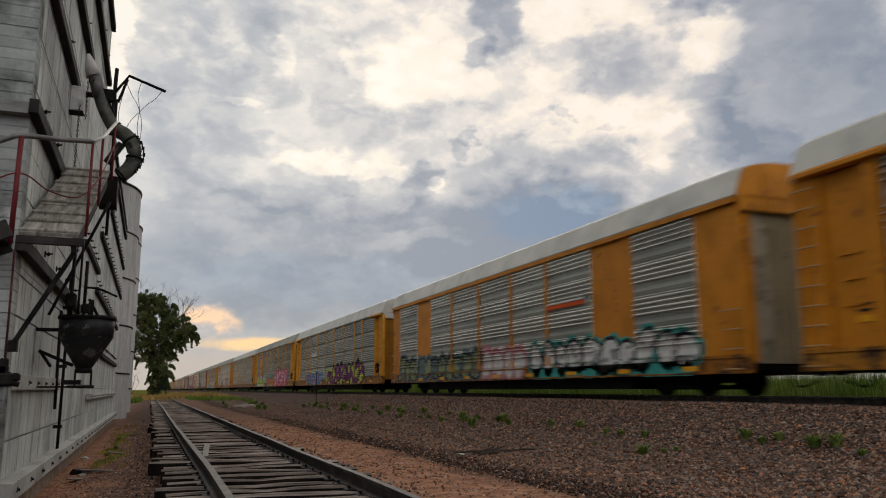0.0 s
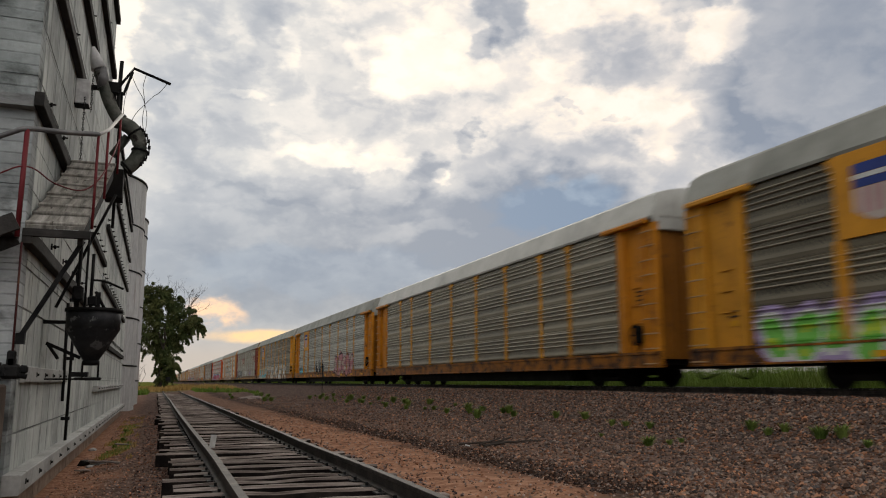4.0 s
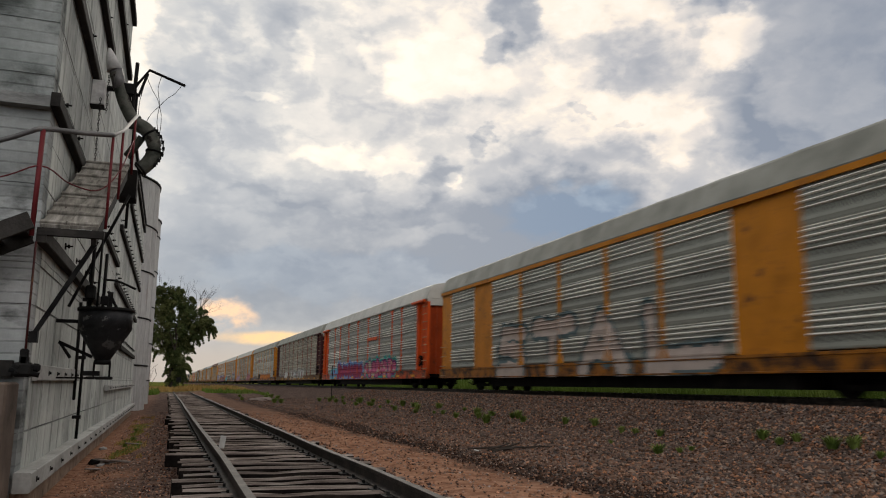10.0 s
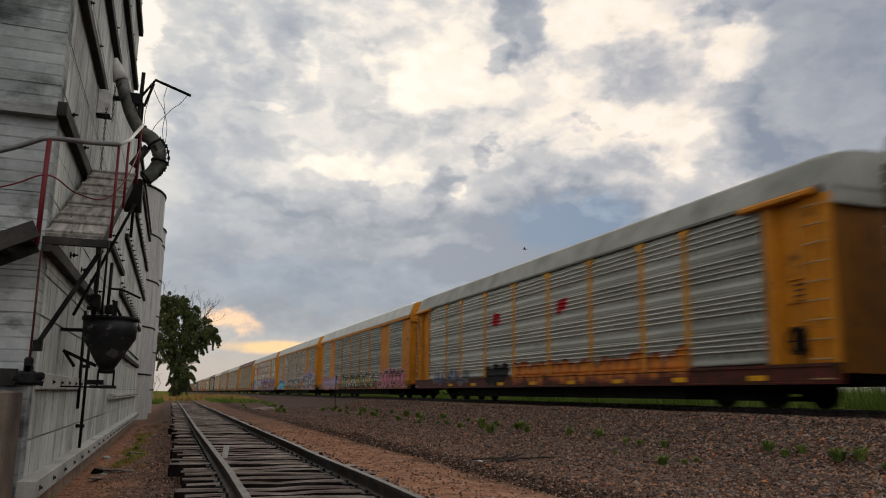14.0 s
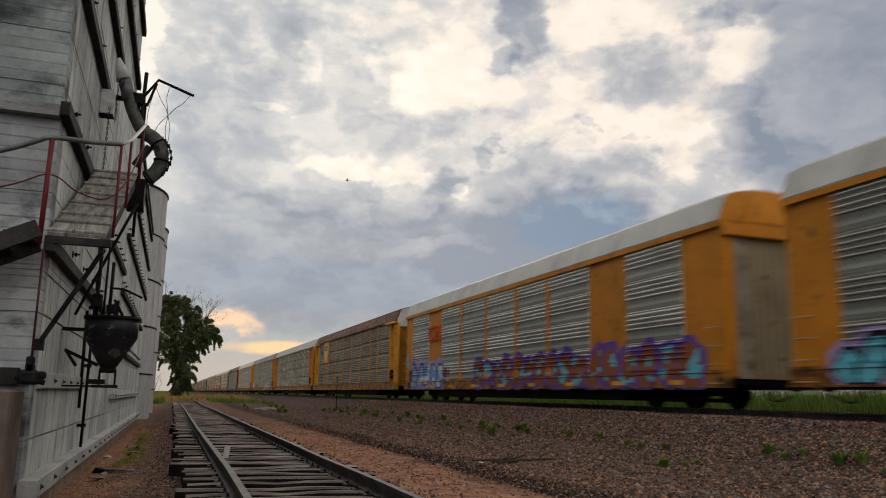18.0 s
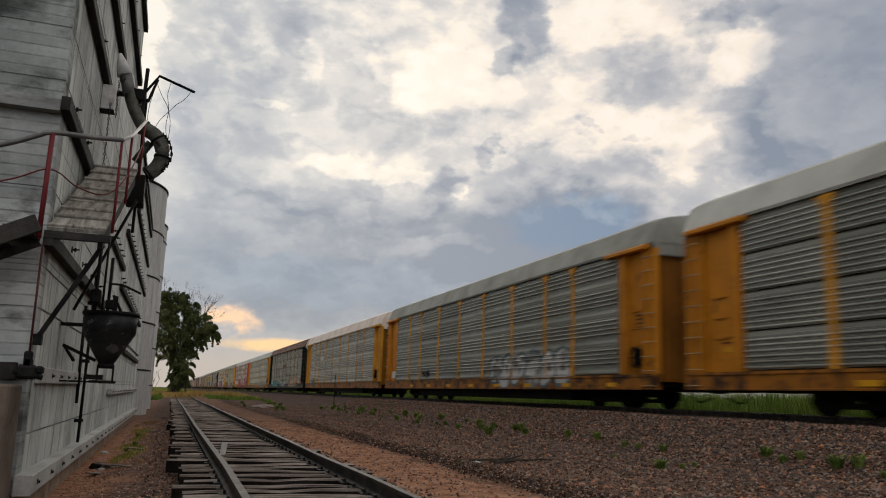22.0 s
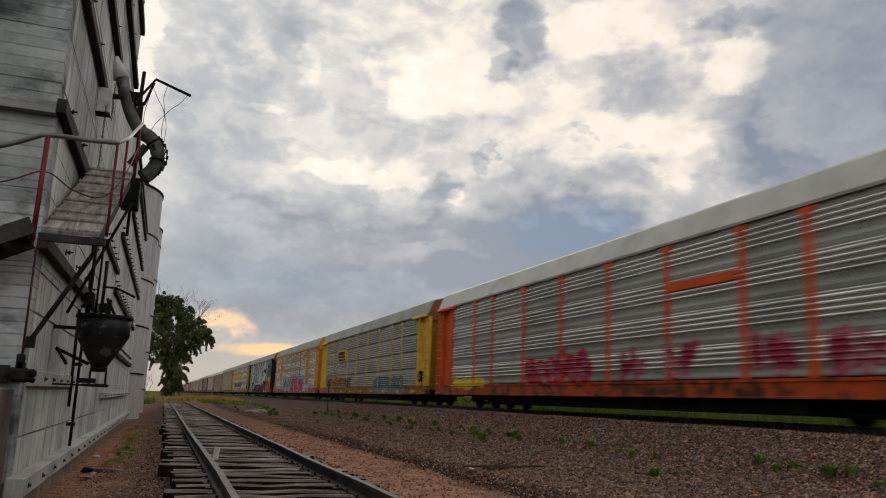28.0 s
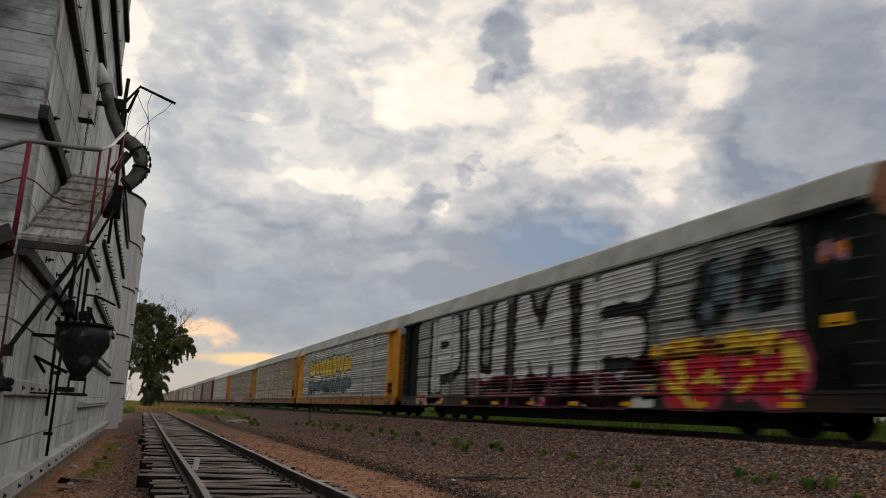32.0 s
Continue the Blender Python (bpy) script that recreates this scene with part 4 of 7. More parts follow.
def build_spout():
    sp = thing("grain_spout", "rusty bent grain spout pipe hanging from the elevator wall", "spout")
    Y = 12.2
    path = arc_line([(-1.03, Y, 5.74), (-0.95, Y, 5.5), (-0.87, Y, 5.28), (-0.72, Y, 5.02), (-0.55, Y, 4.92), (-0.44, Y, 4.77), (-0.41, Y, 4.58), (-0.48, Y, 4.40), (-0.60, Y, 4.28)], 4)
    part("pipe", tube(path[:13], 0.092, 14, False), DUCT_GREEN, sp, "dull green pipe")
    part("elbow", tube(path[12:], 0.108, 14, False), DUCT_GREEN, sp, "rust-streaked bent elbow")
    # black inner tube paints the darkness inside the elbow's mouth
    part("elbow_lining", tube(path[24:], 0.095, 14, False), BLACK, sp)
    for i in (12, 18, 24, 31):
        d = (path[min(i + 1, len(path) - 1)] - path[i - 1]).normalized()
        part("flange", tube([path[i] - d * 0.014, path[i] + d * 0.014], 0.122, 14), STEEL_DARK, sp)
    part("wrap", tube([(-1.15, Y, 6.12), (-1.12, Y, 6.0), (-1.05, Y, 5.78)], 0.1, 12, True, [0.025, 0.07, 0.115]), WRAP, sp, "grey canvas wrapping")
    part("upper_pipe", tube([(-1.03, Y, 5.8), (-0.96, Y, 5.5)], 0.095, 12), GREY_PIPE, sp)
    links = [p + Vector((0.13, -0.06, 0)) for p in path[16:30]]
    for i, p in enumerate(links):
        bm = bmesh.new()
        add_box(bm, -0.009, 0.009, -0.02, 0.02, -0.03, 0.03, m=Matrix.Translation(p) @ pose(0, 0, 0, 0, 0, 90 * (i % 2)), bevel=0.006)
        part("chain_link", bm, STEEL_DARK, sp)
    part("branch_pipe", tube([(-0.79, 12.32, 4.5), (-0.60, 12.3, 4.81)], 0.06, 10), DUCT_GREEN, sp, "thin side pipe joining the spout")
    # mouth of the old chute below: a solid box, its inner darkness painted black
    bm = bmesh.new()
    add_box(bm, -0.84, -0.60, 11.9, 12.3, 3.78, 4.2)
    part("chute_box", bm, BLACK, sp, "chute box, solid black to paint its dark mouth")
    rod("stay", [(-0.72, 12.3, 3.4), (-0.72, 12.3, 5.5)], 0.022, STEEL_DARK, sp)
    return sp


build_spout()
hb = tagged(part("housing_box", box(-1.318, -1.13, 11.9, 12.12, 5.13, 5.5, bevel=0.012), WRAP, None), "grey sheet metal housing on the wall", "box")
part("foot", box(-1.318, -1.125, 11.905, 12.115, 5.115, 5.127), STEEL_DARK, hb)


def build_chain(x, y, z0, z1):
    ch = thing("hanging_chain", "rusty steel chain hanging by the catwalk", "chain", "hanging chains", at=(x, y, 0))
    n = int((z1 - z0) / 0.036)
    lk = finish(tube([(0.012 * math.cos(2 * math.pi * i / 8), 0, 0.024 * math.sin(2 * math.pi * i / 8)) for i in range(9)], 0.0045, 4, False), "chain_link", STEEL_DARK)
    for i in range(n):
        part("chain_link", lk, None, ch, at=pose(0, 0, z1 - 0.036 * i, 0, 0, 90 * (i % 2)))


build_chain(-1.12, 11.3, 4.0, 5.0)
build_chain(-1.1, 12.0, 5.0, 5.6)


def build_mast():
    m = thing("bracket_arm", "bent steel arm with loose dangling wires on the elevator", "bracket")
    Y = 12.2
    part("arm", tube([(-0.74, Y, 5.57), (-0.56, Y, 5.86), (-0.03, Y, 5.68)], 0.022, 6), STEEL_DARK, m)
    part("strut", tube([(-0.69, Y, 5.42), (-0.58, Y, 5.80)], 0.022, 6), STEEL_DARK, m)
    part("upright", tube([(-0.76, Y, 4.9), (-0.74, Y, 5.95)], 0.028, 6), STEEL_DARK, m)
    part("crossbar", tube([(-1.3, Y + 0.05, 5.5), (-0.72, Y, 5.5)], 0.04, 6), STEEL_DARK, m)
    part("clamp_block", box(-0.91, -0.75, Y - 0.06, Y + 0.1, 5.43, 5.59), STEEL_DARK, m)
    for pts in (((-0.59, Y, 5.74), (-0.5, Y, 5.55), (-0.42, Y, 5.42), (-0.38, Y, 5.31)), ((-0.38, Y, 5.80), (-0.42, Y, 5.6), (-0.40, Y, 5.45), (-0.38, Y, 5.31)),
                ((-0.08, Y, 5.68), (-0.18, Y, 5.53), (-0.28, Y, 5.44), (-0.38, Y, 5.31)), ((-0.38, Y, 5.31), (-0.5, Y, 5.15), (-0.58, Y, 4.95)),
                ((-0.38, Y, 5.31), (-0.40, Y, 5.05), (-0.34, Y, 4.76)), ((-0.38, Y, 5.31), (-0.34, Y, 5.1), (-0.36, Y, 4.72)), ((-0.62, Y, 5.6), (-0.67, Y, 5.3), (-0.66, Y, 4.95))):
        rod("wire", arc_line(pts, 4), 0.0045, GREY_PIPE, m, sides=4)


build_mast()
pp = tagged(part("drain_pipe", tube([(-1.24, 13.4, 2.9), (-1.24, 13.4, 0.3)], 0.022), STEEL_DARK, None), "black drain pipe down the elevator wall", "pipe", "wall pipes")
for z in (0.6, 1.5, 2.4):
    part("clamp", box(-1.319, -1.20, 13.35, 13.45, z, z + 0.05), STEEL_DARK, pp)
pq = tagged(part("drain_pipe", tube([(-1.25, 12.5, 2.3), (-1.25, 12.7, 0.9)], 0.022), STEEL_DARK, None), "thin black pipe down the elevator wall", "pipe", "wall pipes")


SILO_PAINT = surface("silo_concrete", [(0.25, 0.25, 0.245), (0.35, 0.35, 0.34), (0.43, 0.43, 0.415)], scale=0.5, bump=0.3, grain=8, stretch=(1, 1, 0.4), overlay=((0.2, 0.1, 0.09), 0.35, 0.6, 0.1))


def build_silo(x, y, r, h, label, first):
    s = thing("silo", label, "silo", "round silos", at=(x, y, 0))
    n = 40
    for i in range(n):
        a0, a1 = 2 * math.pi * i / n + 0.002, 2 * math.pi * (i + 1) / n - 0.002
        bm = bmesh.new()
        vs = [bm.verts.new((rr * math.cos(a), rr * math.sin(a), z)) for rr in (r - 0.15, r) for a in (a0, a1) for z in (-0.3, h)]
        for q in ((0, 1, 3, 2), (4, 6, 7, 5), (0, 4, 5, 1), (2, 3, 7, 6), (0, 2, 6, 4), (1, 5, 7, 3)):
            bm.faces.new([vs[k] for k in q])
        bmesh.ops.recalc_face_normals(bm, faces=bm.faces[:])
        part("stave", bm, SILO_PAINT, s)
    part("core", lathe([(r - 0.1, -0.3), (r - 0.1, h - 0.1)], cap=True), CONCRETE_DARK, s)
    part("rim", lathe([(r, h - 0.06), (r + 0.05, h - 0.06), (r + 0.05, h + 0.05), (r - 0.1, h + 0.05)], 40), STEEL_DARK, s)
    z = first
    while z < h - 0.5:
        part("hoop", lathe([(r + 0.002, z), (r + 0.035, z), (r + 0.035, z + 0.07), (r + 0.002, z + 0.07)], 40), STEEL_DARK, s)
        z += 2.25


build_silo(-5.05, 42.0, 4.1, 11.0, "tall pale concrete stave silo with steel hoops", 1.9)
build_silo(-5.0, 53.0, 4.0, 11.3, "farther pale concrete stave silo with steel hoops", 1.2)

# ---------------------------------------------------------------- the train
CAR_PITCH = 29.95
PANEL_Z0, PANEL_Z1 = 0.95, 4.58
GREYS = {
    "silver": galvanised("zinc_silver", (0.72, 0.715, 0.655), amount=0.7),
    "grey": galvanised("zinc_grey", (0.34, 0.343, 0.305), amount=0.6),
    "brown": galvanised("zinc_brown", (0.28, 0.25, 0.185), dirt=(0.075, 0.055, 0.04), amount=0.52),
    "dark": galvanised("zinc_dark", (0.27, 0.235, 0.165), dirt=(0.085, 0.045, 0.025), amount=0.5),
    "dull": galvanised("zinc_dull", (0.40, 0.40, 0.355), amount=0.6),
    "pale": galvanised("zinc_pale", (0.47, 0.467, 0.42), amount=0.68),
    "tan": galvanised("zinc_tan", (0.36, 0.335, 0.265), dirt=(0.10, 0.08, 0.05), amount=0.58),
}
PERFORATED = {k: perforated("perforated_" + k, c) for k, c in {
    "silver": (0.235, 0.243, 0.212), "dull": (0.20, 0.206, 0.178), "grey": (0.235, 0.24, 0.208), "brown": (0.165, 0.145, 0.10), "dark": (0.19, 0.158, 0.108), "pale": (0.35, 0.35, 0.305), "tan": (0.255, 0.23, 0.168)}.items()}
PAINTS = {
    "yellow": paint("yellow_paint", (0.50, 0.225, 0.02), amount=0.6),
    "amber": paint("amber_paint", (0.44, 0.165, 0.010), amount=0.57),
    "lemon": paint("lemon_paint", (0.58, 0.34, 0.03), amount=0.63),
    "ochre": paint("ochre_paint", (0.32, 0.16, 0.03), amount=0.55),
    "orange": paint("orange_paint", (0.52, 0.07, 0.008), amount=0.6),
    "maroon": paint("maroon_paint", (0.2, 0.04, 0.028), amount=0.56),
    "graphite": paint("graphite_paint", (0.085, 0.085, 0.082), amount=0.6),
    "olive": paint("olive_drab_paint", (0.105, 0.088, 0.055), amount=0.58),
    "plum": paint("dark_plum_paint", (0.055, 0.018, 0.02), amount=0.58),
    "mauve": paint("faded_red_paint", (0.28, 0.2, 0.18), amount=0.57),
    "green_black": paint("black_paint", (0.009, 0.013, 0.010), rust=(0.02, 0.018, 0.015), amount=0.6, rough=0.7),
    "rust": paint("rusty_paint", (0.17, 0.07, 0.03), amount=0.5),
}
SILLS = {k: paint(k + "_sill_paint", c, rust=(0.04, 0.02, 0.012), amount=0.46) for k, c in {
    "yellow": (0.36, 0.15, 0.014), "amber": (0.31, 0.115, 0.012), "ochre": (0.17, 0.08, 0.02), "orange": (0.44, 0.065, 0.01), "maroon": (0.10, 0.024, 0.018), "rust": (0.14, 0.055, 0.024), "green_black": (0.02, 0.018, 0.015)}.items()}
# body paints darkened for end doors: shade between cars painted in, plus rust
SHADED_END_DOORS = {k: paint(k + "_shaded_end_door", c, rust=(0.05, 0.026, 0.014), amount=0.6) for k, c in {
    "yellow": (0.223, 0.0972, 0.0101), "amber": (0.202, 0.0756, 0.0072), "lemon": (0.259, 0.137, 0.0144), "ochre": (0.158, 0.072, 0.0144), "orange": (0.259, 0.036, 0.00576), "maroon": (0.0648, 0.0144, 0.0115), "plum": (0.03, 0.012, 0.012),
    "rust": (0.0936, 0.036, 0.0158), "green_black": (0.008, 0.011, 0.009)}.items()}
ROOFS = {
    "light": surface("roof_light", [(0.31, 0.308, 0.28), (0.405, 0.402, 0.368), (0.47, 0.467, 0.43)], scale=0.8, rough=0.55, bump=0.08, metal=0.1, overlay=((0.2, 0.18, 0.15), 2, 0.66, 0.15)),
    "grey": surface("roof_grey", [(0.175, 0.178, 0.157), (0.25, 0.252, 0.224), (0.315, 0.316, 0.284)], scale=0.8, rough=0.6, bump=0.08, metal=0.1, overlay=((0.12, 0.10, 0.08), 2, 0.64, 0.15)),
    "rusty": surface("roof_rusty", [(0.09, 0.034, 0.02), (0.14, 0.055, 0.034), (0.36, 0.29, 0.25)], scale=2.4, rough=0.75, bump=0.1, stretch=(1, 0.8, 1), contrast=(0.44, 0.74)),
    "pinkish": surface("roof_pinkish", [(0.45, 0.37, 0.31), (0.58, 0.49, 0.42), (0.62, 0.55, 0.48)], scale=0.8, rough=0.55, bump=0.08, overlay=((0.25, 0.2, 0.16), 2, 0.68, 0.15)),
}
YELLOW_MARK = paint("yellow_mark", (0.62, 0.30, 0.01), amount=0.75)
WHITE_MARK = paint("white_mark", (0.62, 0.62, 0.6), amount=0.75)


def panel_profile(ribs, first, gap, out=0.052, seam=0.05):
    """Outward offset of the corrugated side from sill to eave: (z, depth, flat strip or not)."""
    pts = []
    tiers = 4
    th = (PANEL_Z1 - PANEL_Z0) / tiers
    for k in range(tiers):
        z = PANEL_Z0 + k * th
        pts += [(z, -seam, 0), (z + 0.03, -seam, 0), (z + 0.032, 0.0, 1)]
        for r in range(ribs):
            a = z + first + r * gap
            pts += [(a, 0.0, 0), (a + 0.010, 0.7 * out, 0), (a + 0.024, out, 0), (a + 0.040, 0.94 * out, 0), (a + 0.060, 0.0, 1)]
        pts += [(z + 0.79, 0.0, 1), (z + 0.805, -0.014, 1), (z + th - 0.03, -0.014, 1), (z + th - 0.008, 0.0, 0)]
    return [p for p in pts if p[0] < 4.5] + [(4.515, 0.0, 0), (4.517, -0.06, 0), (PANEL_Z1, -0.06, 0)]


def smooth_profile(out=0.055):
    """Four crisp ribs over a plain band with a shallow swelling, in each of the four tiers."""
    pts = [(PANEL_Z0, -0.05, 0), (PANEL_Z0 + 0.024, -0.05, 0), (PANEL_Z0 + 0.026, 0.0, 1)]
    for base in (0.90, 1.79, 2.685, 3.58):
        if base > PANEL_Z0:
            pts += [(base - 0.012, 0.0, 0), (base, -0.012, 0), (base + 0.012, 0.0, 1)]
        pts += [(base + 0.09, 0.010, 1), (base + 0.13, 0.018, 1), (base + 0.19, 0.008, 1), (base + 0.25, 0.0, 1)]
        for dz in (0.37, 0.51, 0.645, 0.775):
            a = base + dz
            pts += [(a, 0.0, 0), (a + 0.012, 0.7 * out, 0), (a + 0.026, out, 0), (a + 0.042, 0.92 * out, 0), (a + 0.062, 0.0, 1)]
    return pts + [(4.47, 0.0, 1), (4.515, 0.0, 0), (4.517, -0.06, 0), (PANEL_Z1, -0.06, 0)]


PROFILES = {"seamed": panel_profile(6, 0.05, 0.124, 0.04), "smooth": smooth_profile()}
SEAMED = {2, 7, 15, 16, 19, 22, 24, 26, 29}


def profile_of(k):
    return "seamed" if k in SEAMED or k > 30 and k % 2 else "smooth"


def profile_depth(form, z):
    for (za, da, _), (zb, db, _) in zip(PROFILES[form], PROFILES[form][1:]):
        if za <= z <= zb:
            return da + (db - da) * (z - za) / max(1e-6, zb - za)
    return 0.0


CAR_MESH = {}


def car_mesh(key, make, smooth=False):
    if key not in CAR_MESH:
        CAR_MESH[key] = finish(make(), key[0], (BLACK, BLACK) if key[0] == "side_panel" else BLACK, smooth)
    return CAR_MESH[key]


def panel_bm(form, w):
    bm = bmesh.new()
    rows = [[bm.verts.new((-d, q * w / 2, z)) for q in (-1, 1)] for z, d, _ in PROFILES[form]]
    for a, b, flat in zip(rows, rows[1:], (p[2] for p in PROFILES[form])):
        bm.faces.new((a[0], b[0], b[1], a[1])).material_index = flat
    back = [[bm.verts.new((0.05, q * w / 2, z)) for q in (-1, 1)] for z in (PANEL_Z0, PANEL_Z1)]
    bm.faces.new((back[0][0], back[0][1], back[1][1], back[1][0]))
    bm.faces.new((rows[0][0], rows[0][1], back[0][1], back[0][0]))
    bm.faces.new((rows[-1][0], back[1][0], back[1][1], rows[-1][1]))
    for q in (0, 1):
        bm.faces.new([row[q] for row in rows] + [back[1][q], back[0][q]])
    return bm


def extrude_outline(pts, axis, lo, hi):
    """One solid from an outline: axis 1 runs it along y (points are x, z), axis 2 along z (points are x, y)."""
    bm = bmesh.new()
    put = (lambda p, t: (p[0], t, p[1])) if axis == 1 else (lambda p, t: (p[0], p[1], t))
    a = [bm.verts.new(put(p, lo)) for p in pts]
    b = [bm.verts.new(put(p, hi)) for p in pts]
    n = len(pts)
    for i in range(n):
        bm.faces.new((a[i], a[(i + 1) % n], b[(i + 1) % n], b[i]))
    bm.faces.new(a[::-1])
    bm.faces.new(b)
    bmesh.ops.recalc_face_normals(bm, faces=bm.faces[:])
    return bm


def flat_panel_bm(w):
    h = w / 2
    return extrude_outline([(0.10, -h), (0.023, -h), (0.023, -h + 0.06), (0.035, -h + 0.064), (0.035, -0.02), (0.029, -0.016), (0.029, 0.016), (0.035, 0.02), (0.035, h - 0.064), (0.023, h - 0.06), (0.023, h), (0.10, h)], 2, PANEL_Z0, PANEL_Z1)


def post_bm():
    bm = bmesh.new()
    add_box(bm, -0.034, 0.06, -0.105, 0.105, PANEL_Z0, PANEL_Z1)
    vs = [bm.verts.new(p) for p in ((-0.058, -0.10, 4.30), (-0.058, 0.10, 4.30), (-0.058, 0.25, 4.53), (-0.058, -0.25, 4.53))]
    ws = [bm.verts.new(v.co + Vector((0.06, 0, 0))) for v in vs]
    bm.faces.new(vs[::-1])
    for i in range(4):
        bm.faces.new((vs[i], vs[(i + 1) % 4], ws[(i + 1) % 4], ws[i]))
    add_box(bm, -0.048, -0.036, -0.125, 0.125, PANEL_Z0, PANEL_Z0 + 0.34)
    bmesh.ops.recalc_face_normals(bm, faces=bm.faces[:])
    return bm


ROOF_PROF = [(-1.57, 4.56), (-1.595, 4.63), (-1.34, 5.27), (-1.21, 5.37), (-0.9, 5.46), (-0.45, 5.54), (0, 5.56)]


def roof_outline():
    return ROOF_PROF + [(-x, z) for x, z in ROOF_PROF[-2::-1]]


def roof_bm(lo, hi, ridged):
    prof = roof_outline()
    bm = bmesh.new()
    ys = [lo, lo + 0.12, lo + 0.4] + [lo + 0.4 + (hi - lo - 0.8) * i / 40 for i in range(1, 40)] + [hi - 0.4, hi - 0.12, hi]
    rings = []
    for i, y in enumerate(ys):
        edge = min(y - lo, hi - y)
        k = 0.955 + 0.045 * min(1, (edge / 0.4)) ** 0.5
        lift = 0.012 if ridged and i % 4 == 0 else 0.0
        rings.append([bm.verts.new((x * (0.985 + 0.015 * min(1, edge / 0.4)), y, 4.56 + (z - 4.56) * k + lift)) for x, z in prof])
    for a, b in zip(rings, rings[1:]):
        for i in range(len(prof) - 1):
            f = bm.faces.new((a[i], a[i + 1], b[i + 1], b[i]))
            f.smooth = 1 < i < len(prof) - 3
    bm.faces.new(rings[0])
    bm.faces.new(rings[-1][::-1])
    bmesh.ops.recalc_face_normals(bm, faces=bm.faces[:])
    return bm


def end_hood_bm():
    """The plate that closes the roof at a car's end, over the doors, with a lapped seam."""
    prof = [(x * 0.97, 4.56 + (z - 4.56) * 0.94) for x, z in roof_outline()]
    bm = extrude_outline([(-1.46, 4.27)] + prof + [(1.46, 4.27)], 1, -0.05, 0.05)
    add_box(bm, -1.3, 1.3, -0.075, 0.075, 4.62, 4.66)
    for x in (-0.75, 0.75):
        add_box(bm, x - 0.02, x + 0.02, -0.07, 0.07, 4.3, 5.2)
    return bm


def sill_bm(lo, hi):
    return extrude_outline([(0.12, 0.52), (-0.09, 0.52), (-0.09, 0.56), (-0.07, 0.565), (-0.07, 0.87), (-0.10, 0.875), (-0.10, PANEL_Z0 - 0.006), (0.12, PANEL_Z0 - 0.006)], 1, lo, hi)


def end_bay_bm(w):
    """The plain recessed section beside each end of the car, with a thick post on its inner edge."""
    h = w / 2
    return extrude_outline([(0.16, -h), (0.11, -h), (0.11, h - 0.36), (-0.055, h - 0.33), (-0.055, h - 0.10), (-0.02, h - 0.09), (-0.02, h), (0.16, h)], 2, PANEL_Z0, 4.46)


def corner_post_bm(w):
    return extrude_outline([(0.12, -w / 2), (0.0, -w / 2), (-0.03, -w / 2 + 0.05), (-0.03, -w / 2 + 0.13), (0.02, -w / 2 + 0.14), (0.02, w / 2 - 0.14), (-0.03, w / 2 - 0.13), (-0.03, w / 2), (0.12, w / 2)], 2, 0.62, 4.46)


def header_bm(w):
    """The folded canopy over an end bay."""
    return extrude_outline([(0.05, 4.462), (-0.17, 4.462), (-0.185, 4.48), (-0.185, 4.56), (-0.15, 4.60), (0.05, 4.61)], 1, -w / 2, w / 2)


def rung_bm():
    return tube([(-0.02, -0.26, 0), (-0.11, -0.26, 0), (-0.11, 0.26, 0), (-0.02, 0.26, 0)], 0.02, 5)


def brake_wheel_bm():
    bm = bmesh.new()
    ring = [(-0.16, 0.27 * math.cos(a * math.pi / 9), 0.27 * math.sin(a * math.pi / 9)) for a in range(19)]
    add_tube(bm, ring, 0.028, 6)
    for a in range(5):
        c, q = math.cos(a * 1.2566), math.sin(a * 1.2566)
        add_tube(bm, [(-0.13, 0, 0), (-0.16, 0.27 * c, 0.27 * q)], 0.018, 5)
    add_box(bm, -0.13, 0.0, -0.16, 0.16, -0.22, 0.26, bevel=0.03)
    add_tube(bm, [(-0.05, 0, -0.1), (-0.05, 0, -0.62)], 0.03, 6)
    return bm


def end_door_bm(w):
    """A folding end door: tall leaves with shallow folds."""
    pts, n = [(-w, -0.05)], 6
    out = []
    for i in range(n + 1):
        y = -w + 2 * w * i / n
        out += [(y, 0.05), (y + 0.03, 0.09)] if i < n else [(y, 0.05)]
        if i < n:
            out += [(y + 0.13, 0.09), (y + 0.16, 0.05)]
    return extrude_outline([(-w, -0.05)] + out + [(w, -0.05)], 2, 0.75, 4.265)


def bogie_bm():
    bm = bmesh.new()
    for s in (-1, 1):
        x = s * 0.98
        add_box(bm, x - 0.06, x + 0.06, -0.55, 0.55, 0.42, 0.56)
        add_box(bm, x - 0.05, x + 0.05, -0.75, 0.75, 0.16, 0.28)
        for y in (-0.88, 0.88):
            add_box(bm, x - 0.08, x + 0.08, y - 0.16, y + 0.16, 0.24, 0.50)
        for y in (-0.12, 0.0, 0.12):
            add_tube(bm, [(x, y, 0.26), (x, y, 0.44)], 0.05, 6)
    add_box(bm, -0.95, 0.95, -0.18, 0.18, 0.34, 0.56)
    return bm


def wheel_bm():
    bm = bmesh.new()
    for x in (-0.7525, 0.7525):
        add_tube(bm, [(x - 0.06, 0, 0), (x + 0.06, 0, 0)], 0.42, 20)
        s = -1 if x > 0 else 1
        add_tube(bm, [(x + s * 0.06, 0, 0), (x + s * 0.085, 0, 0)], 0.445, 20)
    add_tube(bm, [(-0.98, 0, 0), (0.98, 0, 0)], 0.075, 8)
    return bm


